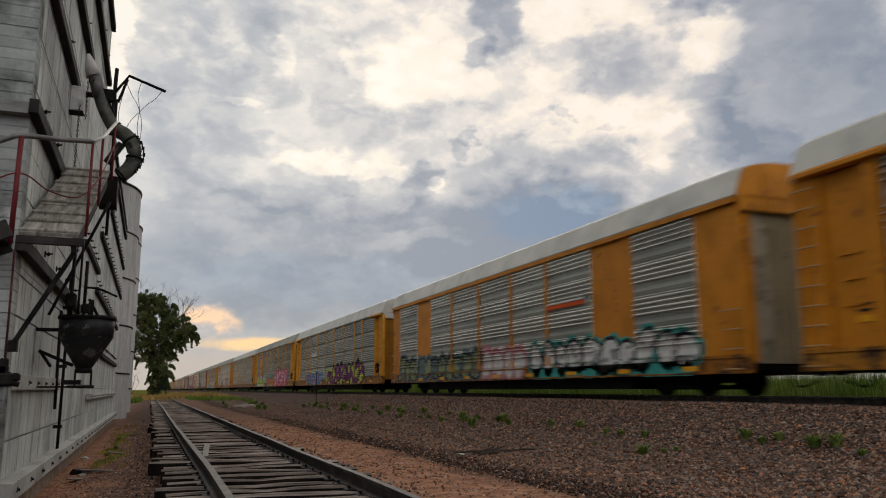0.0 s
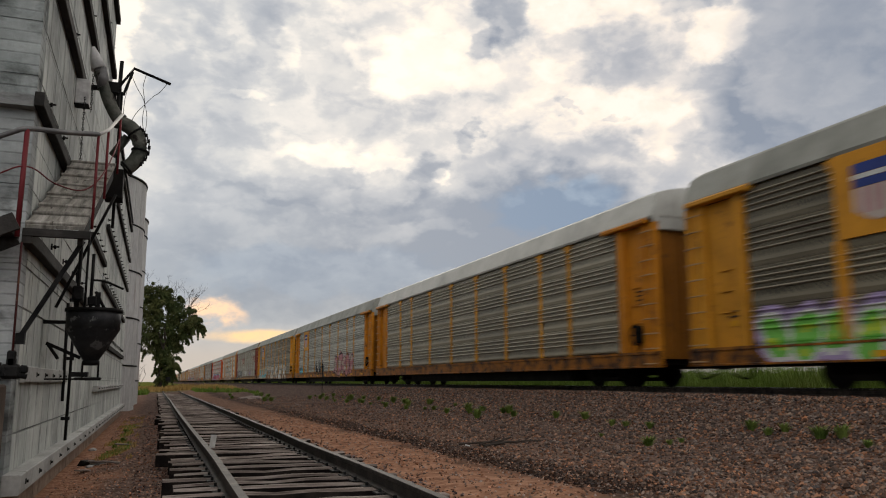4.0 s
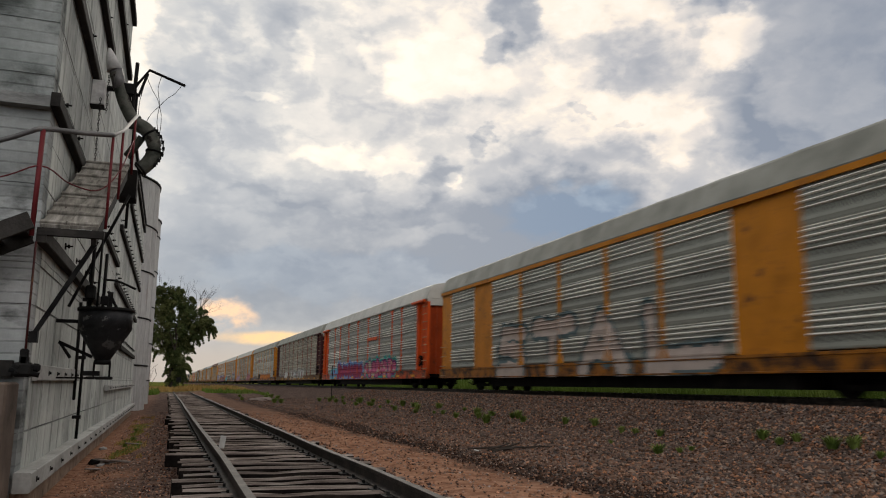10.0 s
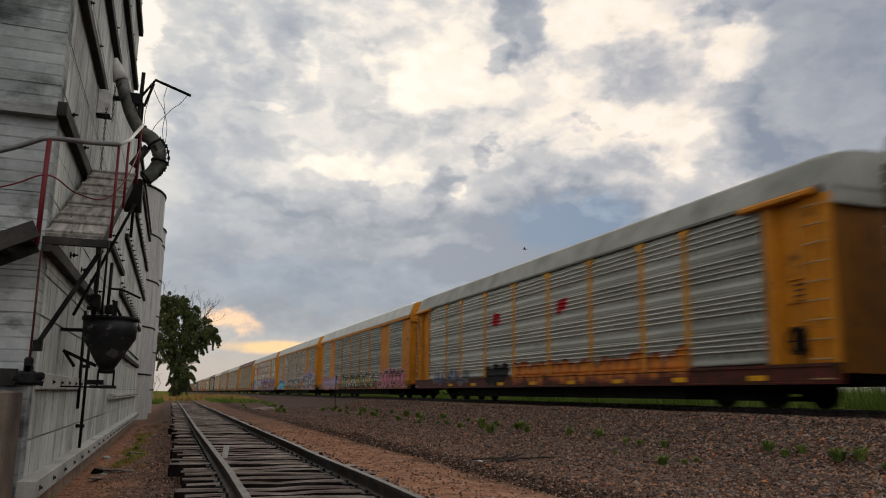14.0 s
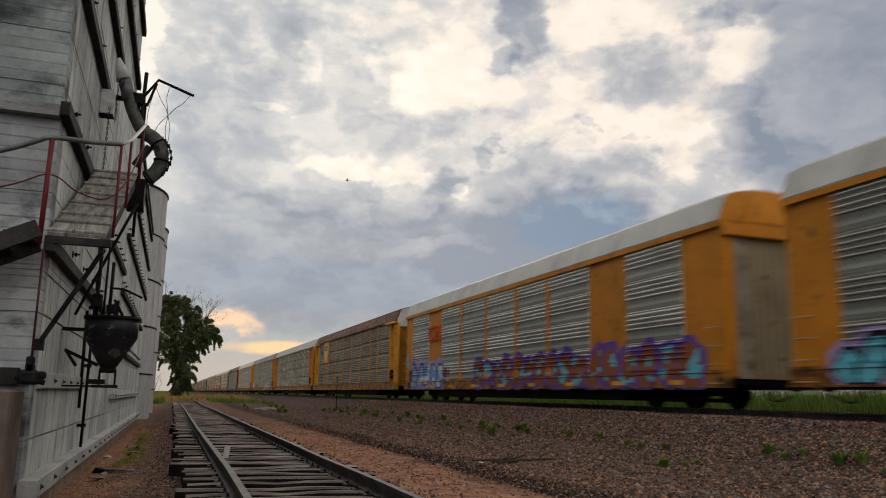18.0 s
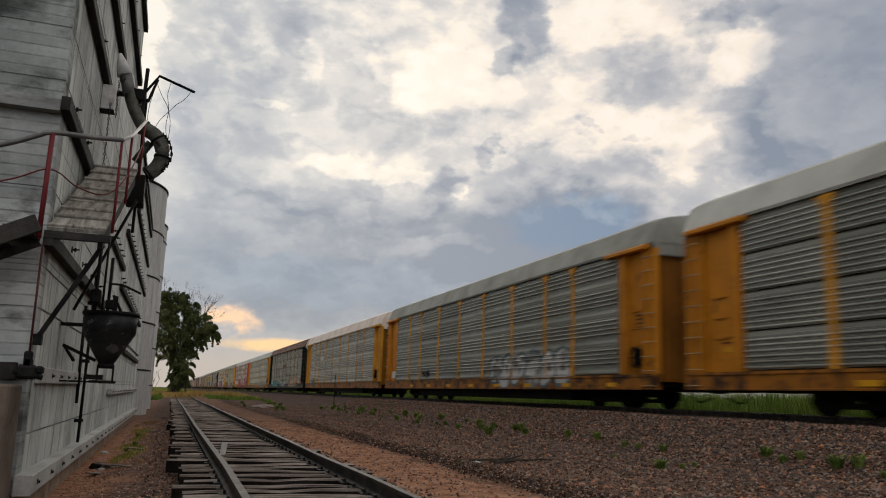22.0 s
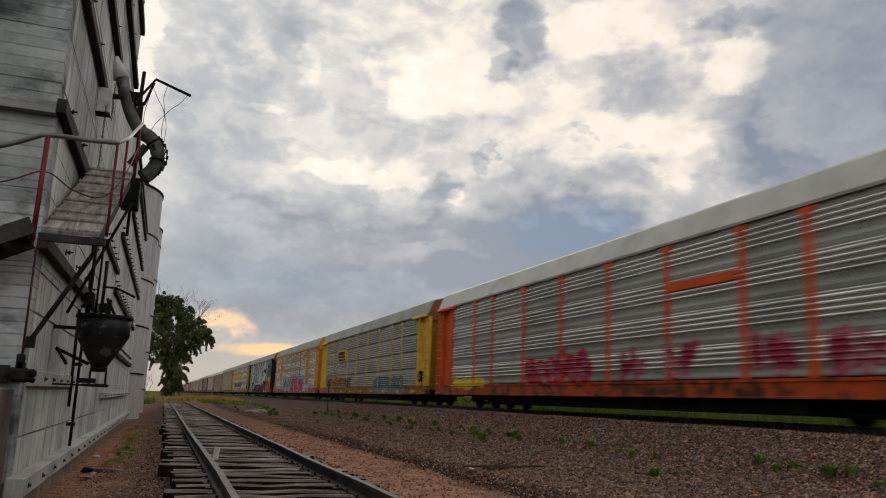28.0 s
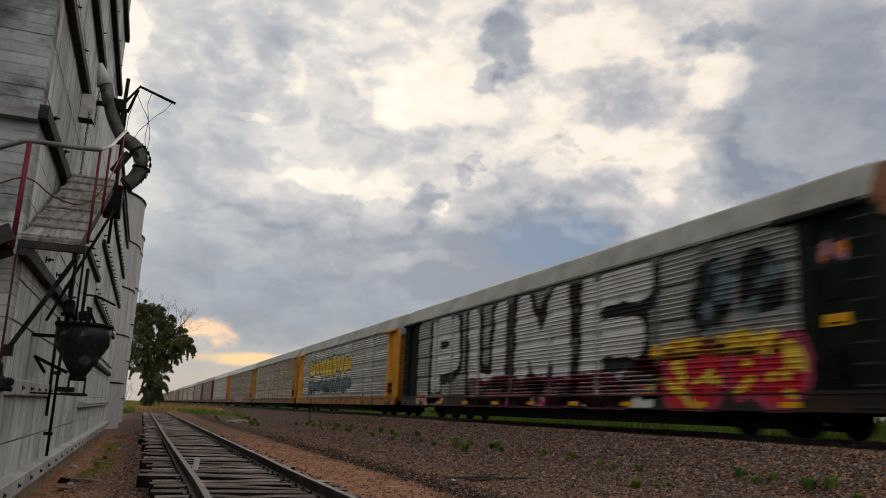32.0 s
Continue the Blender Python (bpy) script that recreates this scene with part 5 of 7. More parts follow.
def coupler_bm():
    bm = bmesh.new()
    add_box(bm, -0.09, 0.09, -0.2, 0.62, 0.5, 0.66)
    add_box(bm, -0.16, 0.14, 0.62, 0.82, 0.46, 0.72, bevel=0.04)
    add_tube(bm, arc_line([(0.3, 0.0, 0.5), (0.28, 0.35, 0.22), (0.15, 0.75, 0.36)], 5), 0.025, 6)
    return bm


def mirrored(bm):
    for v in bm.verts:
        v.co.y = -v.co.y
    bmesh.ops.reverse_faces(bm, faces=bm.faces[:])
    return bm


def dress(ob, *mats):
    """Gives a part on a shared mesh its own paint."""
    for slot, m in zip(ob.material_slots, mats):
        slot.link, slot.material = "OBJECT", m


POSTS_RACK = (-11.85, -8.95, -6.9, -3.95, -0.95, 2.05, 5.05, 8.05, 10.05, 12.75)
PLAIN_BAYS = ((-13.4, -11.8), (-9.1, -6.85), (7.88, 10.0), (12.85, 14.25))
RIB_BAYS = ((-11.8, -9.1), (-6.85, -3.95), (-3.95, -1.15), (-1.15, 1.95), (1.95, 5.08), (5.08, 7.88), (10.0, 12.85))
END_TAN = paint("tan_shaded_end_door", (0.27, 0.215, 0.125), rust=(0.09, 0.06, 0.035), amount=0.58)
BATTEN = paint("pale_flaking_paint", (0.25, 0.185, 0.155), rust=(0.12, 0.05, 0.03), amount=0.52)
RUNG = paint("rung_paint", (0.34, 0.22, 0.11), amount=0.7)
RUNG_DARK = paint("dark_rung_paint", (0.03, 0.031, 0.028), amount=0.7)


def panelled_post_bm():
    bm = bmesh.new()
    add_box(bm, -0.062, 0.02, -0.078, 0.078, PANEL_Z0, PANEL_Z1)
    vs = [bm.verts.new(p) for p in ((-0.064, -0.085, 1.35), (-0.064, -0.24, PANEL_Z0), (-0.064, 0.24, PANEL_Z0), (-0.064, 0.085, 1.35))]
    ws = [bm.verts.new(v.co + Vector((0.06, 0, 0))) for v in vs]
    bm.faces.new(vs)
    for i in range(4):
        bm.faces.new((vs[i], vs[(i + 1) % 4], ws[(i + 1) % 4], ws[i]))
    bmesh.ops.recalc_face_normals(bm, faces=bm.faces[:])
    return bm


def build_car(kind, steel, frame_paint, end_paint, roof, sill_paint, label, form, rusty_hood=False, full=True):
    """One auto rack car, its origin on the rail under its middle. Its near side faces -x."""
    car = thing("auto_rack_car", label, "rail car", "cars of the freight train")
    lo, hi = (-13.75, 14.87) if kind == "rack" else (-13.5, 14.3)
    g, f, e, s = GREYS[steel], PAINTS[frame_paint], PAINTS[end_paint], SILLS[sill_paint]
    holes = PERFORATED[steel]

    def add(name, mesh, m, at, parent=car, text=""):
        ob = part(name, mesh, None, parent, text, at=at)
        dress(ob, *(m if isinstance(m, tuple) else (m,)))
        return ob
    add("roof", car_mesh(("roof", kind), lambda: roof_bm(lo + 0.08, hi - 0.08, kind == "panelled")), ROOFS[roof], pose(0, 0, 0))
    for i in range(46 if roof == "rusty" and full else 0):
        y = lo + 0.6 + (hi - lo - 1.2) * i / 45 + 0.05 * math.sin(i * 2.1)
        add("roof_batten", car_mesh(("roof_batten",), lambda: extrude_outline([(-1.585, 4.67), (-1.612, 4.66), (-1.392, 5.21), (-1.36, 5.2)], 1, -0.09, 0.09)), BATTEN, pose(0, y, 0))
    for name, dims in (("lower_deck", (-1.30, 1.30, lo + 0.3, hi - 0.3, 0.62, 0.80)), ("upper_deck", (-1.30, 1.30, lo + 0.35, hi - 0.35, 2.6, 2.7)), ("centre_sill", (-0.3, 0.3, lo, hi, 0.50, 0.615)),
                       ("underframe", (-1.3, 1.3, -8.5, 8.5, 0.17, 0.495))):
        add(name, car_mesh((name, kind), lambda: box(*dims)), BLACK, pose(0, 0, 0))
    for sy, side in ((1, pose(-1.5, 0, 0)), (-1, pose(1.5, 0, 0, 0, 0, 180))):
        add("side_sill", car_mesh(("side_sill", kind, sy), lambda: sill_bm(*sorted((sy * lo, sy * hi)))), s, side)
        bays = list(zip(POSTS_RACK, POSTS_RACK[1:])) if kind == "rack" else RIB_BAYS
        for a, b in bays:
            w = round(b - a - (0.2 if kind == "rack" else 0.0), 2)
            add("side_panel", car_mesh(("side_panel", form, w), lambda: panel_bm(form, w)), (g, holes), side @ pose(0, sy * (a + b) / 2, 0))
        if kind == "rack":
            for y in POSTS_RACK[1:-1]:
                add("post", car_mesh(("post",), post_bm), f, side @ pose(0, sy * y, 0))
            for y, w, turn in ((-12.465, 1.23, 1), (13.46, 1.42, -1)):
                bay = add("end_bay", car_mesh(("end_bay", w, turn * sy), lambda: end_bay_bm(w) if turn * sy > 0 else mirrored(end_bay_bm(w))), e, side @ pose(0, sy * y, 0))
                if full:
                    for z in (1.75, 2.25, 2.75):
                        add("grab_iron", car_mesh(("grab_iron",), lambda: box(0.06, 0.108, -0.2, 0.2, 0, 0.03)), e, pose(0, -0.15 * sy * turn, z), bay)
            for y, w in ((-13.425, 0.65), (14.52, 0.65)):
                post = add("corner_post", car_mesh(("corner_post",), lambda: corner_post_bm(0.65)), e, side @ pose(0, sy * y, 0))
                for i in range(10 if full and sy > 0 else 0):
                    add("rung", car_mesh(("rung",), rung_bm), RUNG_DARK if end_paint == "green_black" else RUNG, pose(0, 0, 0.62 + 0.4 * i), post)
            for y, w in ((-12.37, 2.24), (13.56, 2.22)):
                add("header", car_mesh(("header", w), lambda: header_bm(w)), e, side @ pose(0, sy * y, 0))
        else:
            for a, b in PLAIN_BAYS:
                w = round(b - a, 2)
                add("plain_panel", car_mesh(("plain_panel", w), lambda: flat_panel_bm(w)), f, side @ pose(0, sy * (a + b) / 2, 0))
            for y in (-3.95, -1.15, 1.95, 5.08):
                add("post", car_mesh(("panelled_post",), panelled_post_bm), f, side @ pose(0, sy * y, 0))
            add("top_rail", car_mesh(("top_rail", sy), lambda: box(-0.085, -0.04, min(sy * lo, sy * hi) + 0.1, max(sy * lo, sy * hi) - 0.1, 4.46, 4.60)), f, side)
            for y in (-13.05, 13.85) if full and sy > 0 else ():
                for i in range(4):
                    add("rung", car_mesh(("rung",), rung_bm), RUNG, side @ pose(0.0, sy * y, 0.62 + 0.45 * i))
    if full and kind == "rack":
        add("brake_wheel", car_mesh(("brake_wheel",), brake_wheel_bm), BLACK, pose(-1.42, -12.75, 1.42), text="dark iron brake wheel and box")
    for y, rz in ((hi, 0), (lo, 180)):
        end = pose(0, y, 0, 0, 0, rz)
        hood = ROOFS["light"] if roof == "rusty" else PAINTS["rust"] if rusty_hood else (e if kind == "panelled" else ROOFS[roof])
        add("end_hood", car_mesh(("end_hood",), end_hood_bm), hood, end @ pose(0, -0.06, 0))
        if kind == "panelled":
            add("end_door", car_mesh(("end_door", 0.74), lambda: end_door_bm(0.74)), END_TAN, end @ pose(-0.18, -0.25, 0), text="dusty tan metal end door")
            # dark strip added between the corner panel and the end door
            add("door_edge", car_mesh(("door_edge",), lambda: box(-0.24, 0.24, -0.06, 0.04, 0.75, 4.265)), GREYS["dark"], end @ pose(0.81, -0.24, 0), text="dark upright strip beside the end door")
            for x, w in ((1.25, 0.19), (-1.19, 0.25)):
                add("corner_panel", car_mesh(("corner_panel", w), lambda: box(-w, w, -0.06, 0.12, 0.75, 4.265, bevel=0.05)), e, end @ pose(x, -0.24, 0))
        else:
            add("end_door", car_mesh(("end_door", 1.44), lambda: end_door_bm(1.44)), SHADED_END_DOORS[end_paint], end @ pose(0, -0.2, 0))
        if full:
            for z, w in ((3.05, 0.06), (1.97, 0.03)) if kind == "rack" and end_paint in ("lemon", "yellow", "amber") else ():
                add("door_latch", car_mesh(("door_latch", w), lambda: box(-0.32, 0.32, 0.0, 0.03, -w, w)), BLACK, end @ pose(-0.45, -0.1, z))
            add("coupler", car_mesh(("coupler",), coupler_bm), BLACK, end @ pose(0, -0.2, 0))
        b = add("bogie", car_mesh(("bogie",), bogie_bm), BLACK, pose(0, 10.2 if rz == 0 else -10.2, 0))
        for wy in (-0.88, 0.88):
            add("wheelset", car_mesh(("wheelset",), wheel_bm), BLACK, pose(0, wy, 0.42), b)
    return car


# how far single cars stand from even spacing, along the line
SLACK = {2: 0.08, 6: 0.08, 7: -0.1, 8: -0.12, 9: 0.18, 10: 0.25, 11: 0.33, 12: 0.25, 13: 0.1, 15: -0.05, 16: -0.12, 17: -0.12, 18: 0.2, 19: 0.22, 20: 0.22, 21: 0.05, 22: 0.2, 23: 0.38, 24: 0.37, 25: 0.3}


def car_y(k, t):
    """Where the middle of car k stands along the line at t seconds."""
    return CAR_PITCH * (k - 0.5) + 12.717 + SLACK.get(k, 0.0) - 21.514 * t + 0.001149 * t * t - 0.0001615 * t ** 3


CARS = {
    0: ("rack", "grey", "yellow", "amber", "light", "yellow"), 1: ("panelled", "silver", "amber", "amber", "light", "amber"),
    2: ("rack", "grey", "yellow", "yellow", "light", "amber"), 3: ("rack", "brown", "yellow", "yellow", "grey", "amber"),
    4: ("rack", "tan", "yellow", "amber", "light", "amber"), 5: ("rack", "pale", "yellow", "amber", "grey", "amber"),
    6: ("rack", "brown", "yellow", "yellow", "grey", "amber"), 7: ("rack", "tan", "mauve", "maroon", "grey", "ochre"),
    8: ("panelled", "silver", "amber", "amber", "grey", "amber"), 9: ("rack", "silver", "orange", "orange", "light", "orange"),
    10: ("rack", "tan", "maroon", "plum", "grey", "ochre"), 11: ("rack", "pale", "yellow", "amber", "grey", "maroon"),
    12: ("panelled", "dull", "amber", "amber", "light", "amber"), 13: ("panelled", "dull", "amber", "amber", "light", "amber"),
    14: ("panelled", "silver", "amber", "amber", "light", "yellow"), 15: ("rack", "dark", "yellow", "yellow", "rusty", "yellow"),
    16: ("rack", "grey", "yellow", "amber", "light", "amber"), 17: ("rack", "grey", "yellow", "amber", "grey", "amber"),
    18: ("rack", "pale", "yellow", "yellow", "pinkish", "amber"), 19: ("rack", "tan", "olive", "green_black", "rusty", "green_black"),
    20: ("rack", "silver", "lemon", "yellow", "light", "yellow"), 21: ("rack", "silver", "orange", "orange", "light", "orange"),
    22: ("rack", "grey", "lemon", "lemon", "grey", "amber"), 23: ("panelled", "silver", "amber", "amber", "grey", "amber"),
    24: ("rack", "grey", "graphite", "green_black", "grey", "green_black"), 25: ("rack", "silver", "mauve", "yellow", "grey", "yellow"),
    26: ("rack", "tan", "ochre", "ochre", "grey", "ochre"), 27: ("rack", "brown", "ochre", "ochre", "light", "ochre"),
    28: ("rack", "pale", "mauve", "orange", "light", "ochre"), 29: ("rack", "dark", "maroon", "green_black", "grey", "maroon"),
}
FAR_CARS = [("rack", "pale", "mauve", "ochre", "light", "ochre"), ("rack", "grey", "mauve", "rust", "grey", "rust"), ("rack", "silver", "mauve", "ochre", "light", "ochre"), ("rack", "grey", "ochre", "ochre", "grey", "ochre"),
            ("rack", "brown", "rust", "rust", "grey", "rust"), ("rack", "pale", "ochre", "amber", "light", "ochre"), ("rack", "tan", "mauve", "maroon", "grey", "rust")]
LABELS = {"silver": "bright silver", "grey": "grey", "brown": "brown-stained", "dark": "dark soot-brown", "pale": "pale grey", "dull": "dull green-grey", "tan": "dusty tan"}
FLEET = {}


def build_train():
    for k in range(0, 46):
        spec = CARS.get(k) or FAR_CARS[(3 * k) % len(FAR_CARS)]
        kind, steel, fp, ep, roof, sp = spec
        text = "%s ribbed auto rack car with %s %s, %s ends" % (LABELS[steel], fp.replace("green_", "").replace("mauve", "pinkish"), "panels" if kind == "panelled" else "posts", ep.replace("green_", ""))
        FLEET[k] = build_car(*spec, text, profile_of(k), k in (7, 22, 24), full=k < 30)
        FLEET[k].location = (MAIN_X, car_y(k, 0), MAIN_Z)


build_train()

# ---------------------------------------------------------------- lettering and paint on the cars
def flat_paint(name, c):
    return surface("spray_" + name, [shade(c, 0.8), c, shade(c, 1.12)], scale=2.2, rough=0.6, bump=0.08, grain=30, overlay=(shade(c, 0.55), 3.0, 0.66, 0.1))


SPRAY = {k: flat_paint(k, c) for k, c in {
    "white": (0.52, 0.52, 0.5), "cream": (0.45, 0.40, 0.32), "black": (0.02, 0.02, 0.022), "pink": (0.5, 0.12, 0.22), "rose": (0.42, 0.2, 0.22), "red": (0.4, 0.02, 0.03), "purple": (0.16, 0.03, 0.14),
    "violet": (0.12, 0.07, 0.3), "blue": (0.16, 0.28, 0.5), "navy": (0.04, 0.06, 0.2), "cyan": (0.12, 0.42, 0.52), "teal": (0.05, 0.30, 0.27), "green": (0.16, 0.42, 0.08), "lime": (0.4, 0.5, 0.05),
    "yellow": (0.6, 0.42, 0.05), "orange": (0.5, 0.17, 0.03), "rust": (0.24, 0.08, 0.04), "olive": (0.22, 0.24, 0.13), "slate": (0.10, 0.14, 0.15), "silver": (0.48, 0.48, 0.47), "lilac": (0.33, 0.26, 0.42), "grey": (0.2, 0.2, 0.195), "blush": (0.44, 0.37, 0.33), "crimson": (0.30, 0.045, 0.085)}.items()}

GLYPHS = {
    "P": ((0.15, 0, 0.15, 1), (0.15, 1, 0.75, 0.95), (0.75, 0.95, 0.8, 0.55), (0.8, 0.55, 0.15, 0.45)), "U": ((0.12, 1, 0.15, 0.1), (0.15, 0.1, 0.8, 0.06), (0.8, 0.06, 0.85, 1)),
    "M": ((0.1, 0, 0.12, 1), (0.12, 1, 0.5, 0.35), (0.5, 0.35, 0.88, 1), (0.88, 1, 0.9, 0)), "E": ((0.15, 0, 0.15, 1), (0.15, 1, 0.9, 1), (0.15, 0.5, 0.75, 0.5), (0.15, 0, 0.9, 0)),
    "S": ((0.9, 0.9, 0.25, 1), (0.25, 1, 0.12, 0.62), (0.12, 0.62, 0.8, 0.45), (0.8, 0.45, 0.8, 0.05), (0.8, 0.05, 0.1, 0.02)),
}
GLYPHS.update({
    "T": ((0.0, 1, 1, 1), (0.5, 1, 0.5, 0)),
    "A": ((0.05, 0, 0.45, 1), (0.45, 1, 0.95, 0), (0.22, 0.35, 0.75, 0.35)), "L": ((0.15, 1, 0.2, 0.05), (0.2, 0.05, 1.2, 0.2), (1.2, 0.2, 1.5, 0.4)), "O": ((0.2, 0.05, 0.12, 0.9), (0.12, 0.9, 0.8, 0.97), (0.8, 0.97, 0.88, 0.1), (0.88, 0.1, 0.2, 0.05)),
    "K": ((0.12, 0, 0.12, 1), (0.12, 0.45, 0.85, 1), (0.3, 0.55, 0.9, 0)), "R": ((0.12, 0, 0.12, 1), (0.12, 1, 0.8, 0.9), (0.8, 0.9, 0.7, 0.5), (0.7, 0.5, 0.15, 0.5), (0.4, 0.5, 0.9, 0)),
})


def seg_dist(px, py, s):
    x0, y0, x1, y1 = s
    dx, dy = x1 - x0, y1 - y0
    t = max(0, min(1, ((px - x0) * dx + (py - y0) * dy) / (dx * dx + dy * dy + 1e-9)))
    return math.hypot(px - x0 - t * dx, py - y0 - t * dy)


def side_out(k, y, z):
    """How far the near side of car k stands out at a place."""
    if z < PANEL_Z0:
        return 0.106 if z > 0.872 else 0.076
    if CARS[k][0] == "rack":
        for p in POSTS_RACK[1:-1]:
            if abs(y - p) < 0.103:
                return 0.053 if z < PANEL_Z0 + 0.34 else 0.039
        if y > 14.07 or y < -13.09:
            return 0.034
        if y > POSTS_RACK[-1] or y < POSTS_RACK[0]:
            return 0.059 if -12.22 < y < 13.12 else -0.106
    else:
        for a, b in PLAIN_BAYS:
            if a <= y <= b:
                return -0.02
        for p in (-3.95, -1.15, 1.95, 5.08):
            if abs(y - p) < 0.08:
                return 0.066
    return max(profile_depth(profile_of(k), z), -0.02) + 0.004


def graffiti(k, y0, y1, z0, z1, fill, fill2, line, halo=None, text="", weight=0.2, seed=0, halo_w=0.16, slant=0.0, label="sprayed graffiti lettering"):
    """A layer of spray paint on car k's near side, from y1 (where it starts) down to y0, as strokes with an outline and a halo."""
    kind = CARS[k][0]
    rnd = random.Random(seed * 31 + k)
    H, W = z1 - z0, y1 - y0
    strokes = []
    n = len(text) if text else max(2, round(W / (H * 0.85)))
    lw = W / n
    for i in range(n):
        if text:
            g = GLYPHS[text[i]]
        else:
            p = [(rnd.uniform(0.05, 0.95), rnd.uniform(0.05, 0.95)) for _ in range(4)]
            g = [(0.1 + 0.1 * rnd.random(), 0.08, 0.1, 0.9), (*p[0], *p[1]), (*p[1], *p[2]), (0.85, rnd.uniform(0.1, 0.9), *p[3])]
        lift = 0 if text else rnd.uniform(-0.05, 0.12) * H
        for a, b, c, d in g:
            strokes.append(((i + 0.1 + 0.8 * a) * lw, lift + b * H * 0.9 + 0.05 * H, (i + 0.1 + 0.8 * c) * lw, lift + d * H * 0.9 + 0.05 * H))
    blobs = []
    if not text and weight >= 0.18:
        for i in range(n):
            cx, cz = (i + 0.5 + rnd.uniform(-0.1, 0.1)) * lw, H * rnd.uniform(0.42, 0.54)
            holes = [(cx + rnd.uniform(-0.32, 0.32) * lw, cz + rnd.uniform(-0.34, 0.34) * H, lw * rnd.uniform(0.07, 0.2), H * rnd.uniform(0.06, 0.13)) for _ in range(3)]
            blobs.append((cx, cz, lw * rnd.uniform(0.46, 0.58), H * rnd.uniform(0.38, 0.57), rnd.uniform(-0.3, 0.3), rnd.uniform(1.7, 3.2), holes))
    w = weight * H * 0.5
    lo = 0.12
    pad = lo + w
    zs = sorted({z for z, _, _ in PROFILES[profile_of(k)] if z0 - pad < z < z1 + pad} | {0.87, 0.948, 0.952} | {z0 - pad + 0.07 * i for i in range(int((H + 2 * pad) / 0.07) + 1)})
    zs = [z for z in zs if 0.47 < z < 4.5]
    zs = [z for i, z in enumerate(zs) if i == 0 or z - zs[i - 1] > 0.0015]
    step = max(0.06, min(0.1, W / 110))
    ys = [y0 - pad + step * i for i in range(int((W + 2 * pad) / step) + 1)]
    edges = [q + s * 0.104 for q in POSTS_RACK for s in (-1, 1)] if kind == "rack" else []
    ys = sorted(ys + [e for e in edges if y0 - pad < e < y1 + pad])
    ys = [y for y in ys if (-13.7 if kind == "rack" else -13.35) < y < 14.2]
    near = [[s for s in strokes if min(s[0], s[2]) - 0.9 < (y1 - y) < max(s[0], s[2]) + 0.9] for y in ys]
    verts, faces, idx, seen = [], [], [], {}

    def vert(i, j):
        if (i, j) not in seen:
            seen[(i, j)] = len(verts)
            y, z = ys[i], zs[j]
            verts.append((-1.5 - side_out(k, y, z) - 0.003, y, z))
        return seen[(i, j)]
    for i in range(len(ys) - 1):
        yc = (ys[i] + ys[i + 1]) / 2
        for j in range(len(zs) - 1):
            zc = (zs[j] + zs[j + 1]) / 2
            px, pz = y1 - yc - slant * (zc - z0), zc - z0
            px += 0.16 * noise.noise((yc * 1.7, zc * 1.7, seed + 0.5))
            pz += 0.13 * noise.noise((yc * 1.7, zc * 1.7, seed + 4.5))
            d = min((seg_dist(px, pz, s) for s in near[i]), default=9)
            tone = noise.noise((yc * 0.9, zc * 1.6, seed * 1.7))
            if blobs:
                best = 9.0
                m = -1
                for bx, bz, ba, bb, skew, power, holes in blobs:
                    u, v = px - bx - skew * (pz - bz), pz - bz
                    r = ((abs(u) / ba) ** power + (abs(v) / bb) ** power) ** (1 / power)
                    e = (r - 1) * min(ba, bb)
                    best = min(best, e)
                    if e < 0.035:
                        m = 2 if e > -0.06 else 0 if tone > -0.3 else 1
                        for hx, hz, ha, hb in holes:
                            if ((px - hx) / ha) ** 2 + ((pz - hz) / hb) ** 2 < 1:
                                m = 1
                if m < 0:
                    if not halo or best > halo_w + 0.12 * noise.noise((yc * 2.3, zc * 2.3, seed + 9)):
                        continue
                    m = 3
            elif d < w:
                m = 0 if tone > -0.06 else 1
            elif d < w + min(0.07, 0.07 * H):
                m = 2
            elif halo and d < w + halo_w + 0.12 * noise.noise((yc * 2.3, zc * 2.3, seed + 9)):
                m = 3
            else:
                continue
            faces.append((vert(i, j), vert(i, j + 1), vert(i + 1, j + 1), vert(i + 1, j)))
            idx.append(m)
    me = bpy.data.meshes.new("graffiti")
    me.from_pydata(verts, [], faces)
    for c in (fill, fill2, line, halo or line):
        me.materials.append(SPRAY[c])
    me.polygons.foreach_set("material_index", idx)
    part("graffiti", me, None, FLEET[k], label)


def plate(k, y0, y1, z0, z1, m, name="sign_panel", out=0.0, label=""):
    d = 1.5 + max(side_out(k, (y0 + y1) / 2, (z0 + z1) / 2), 0.064 if -12.2 < y0 < 13.1 else -0.2) + 0.012 + out
    return part(name, box(-d - 0.006, -d + 0.05, y0, y1, z0, z1), m, FLEET[k], label)


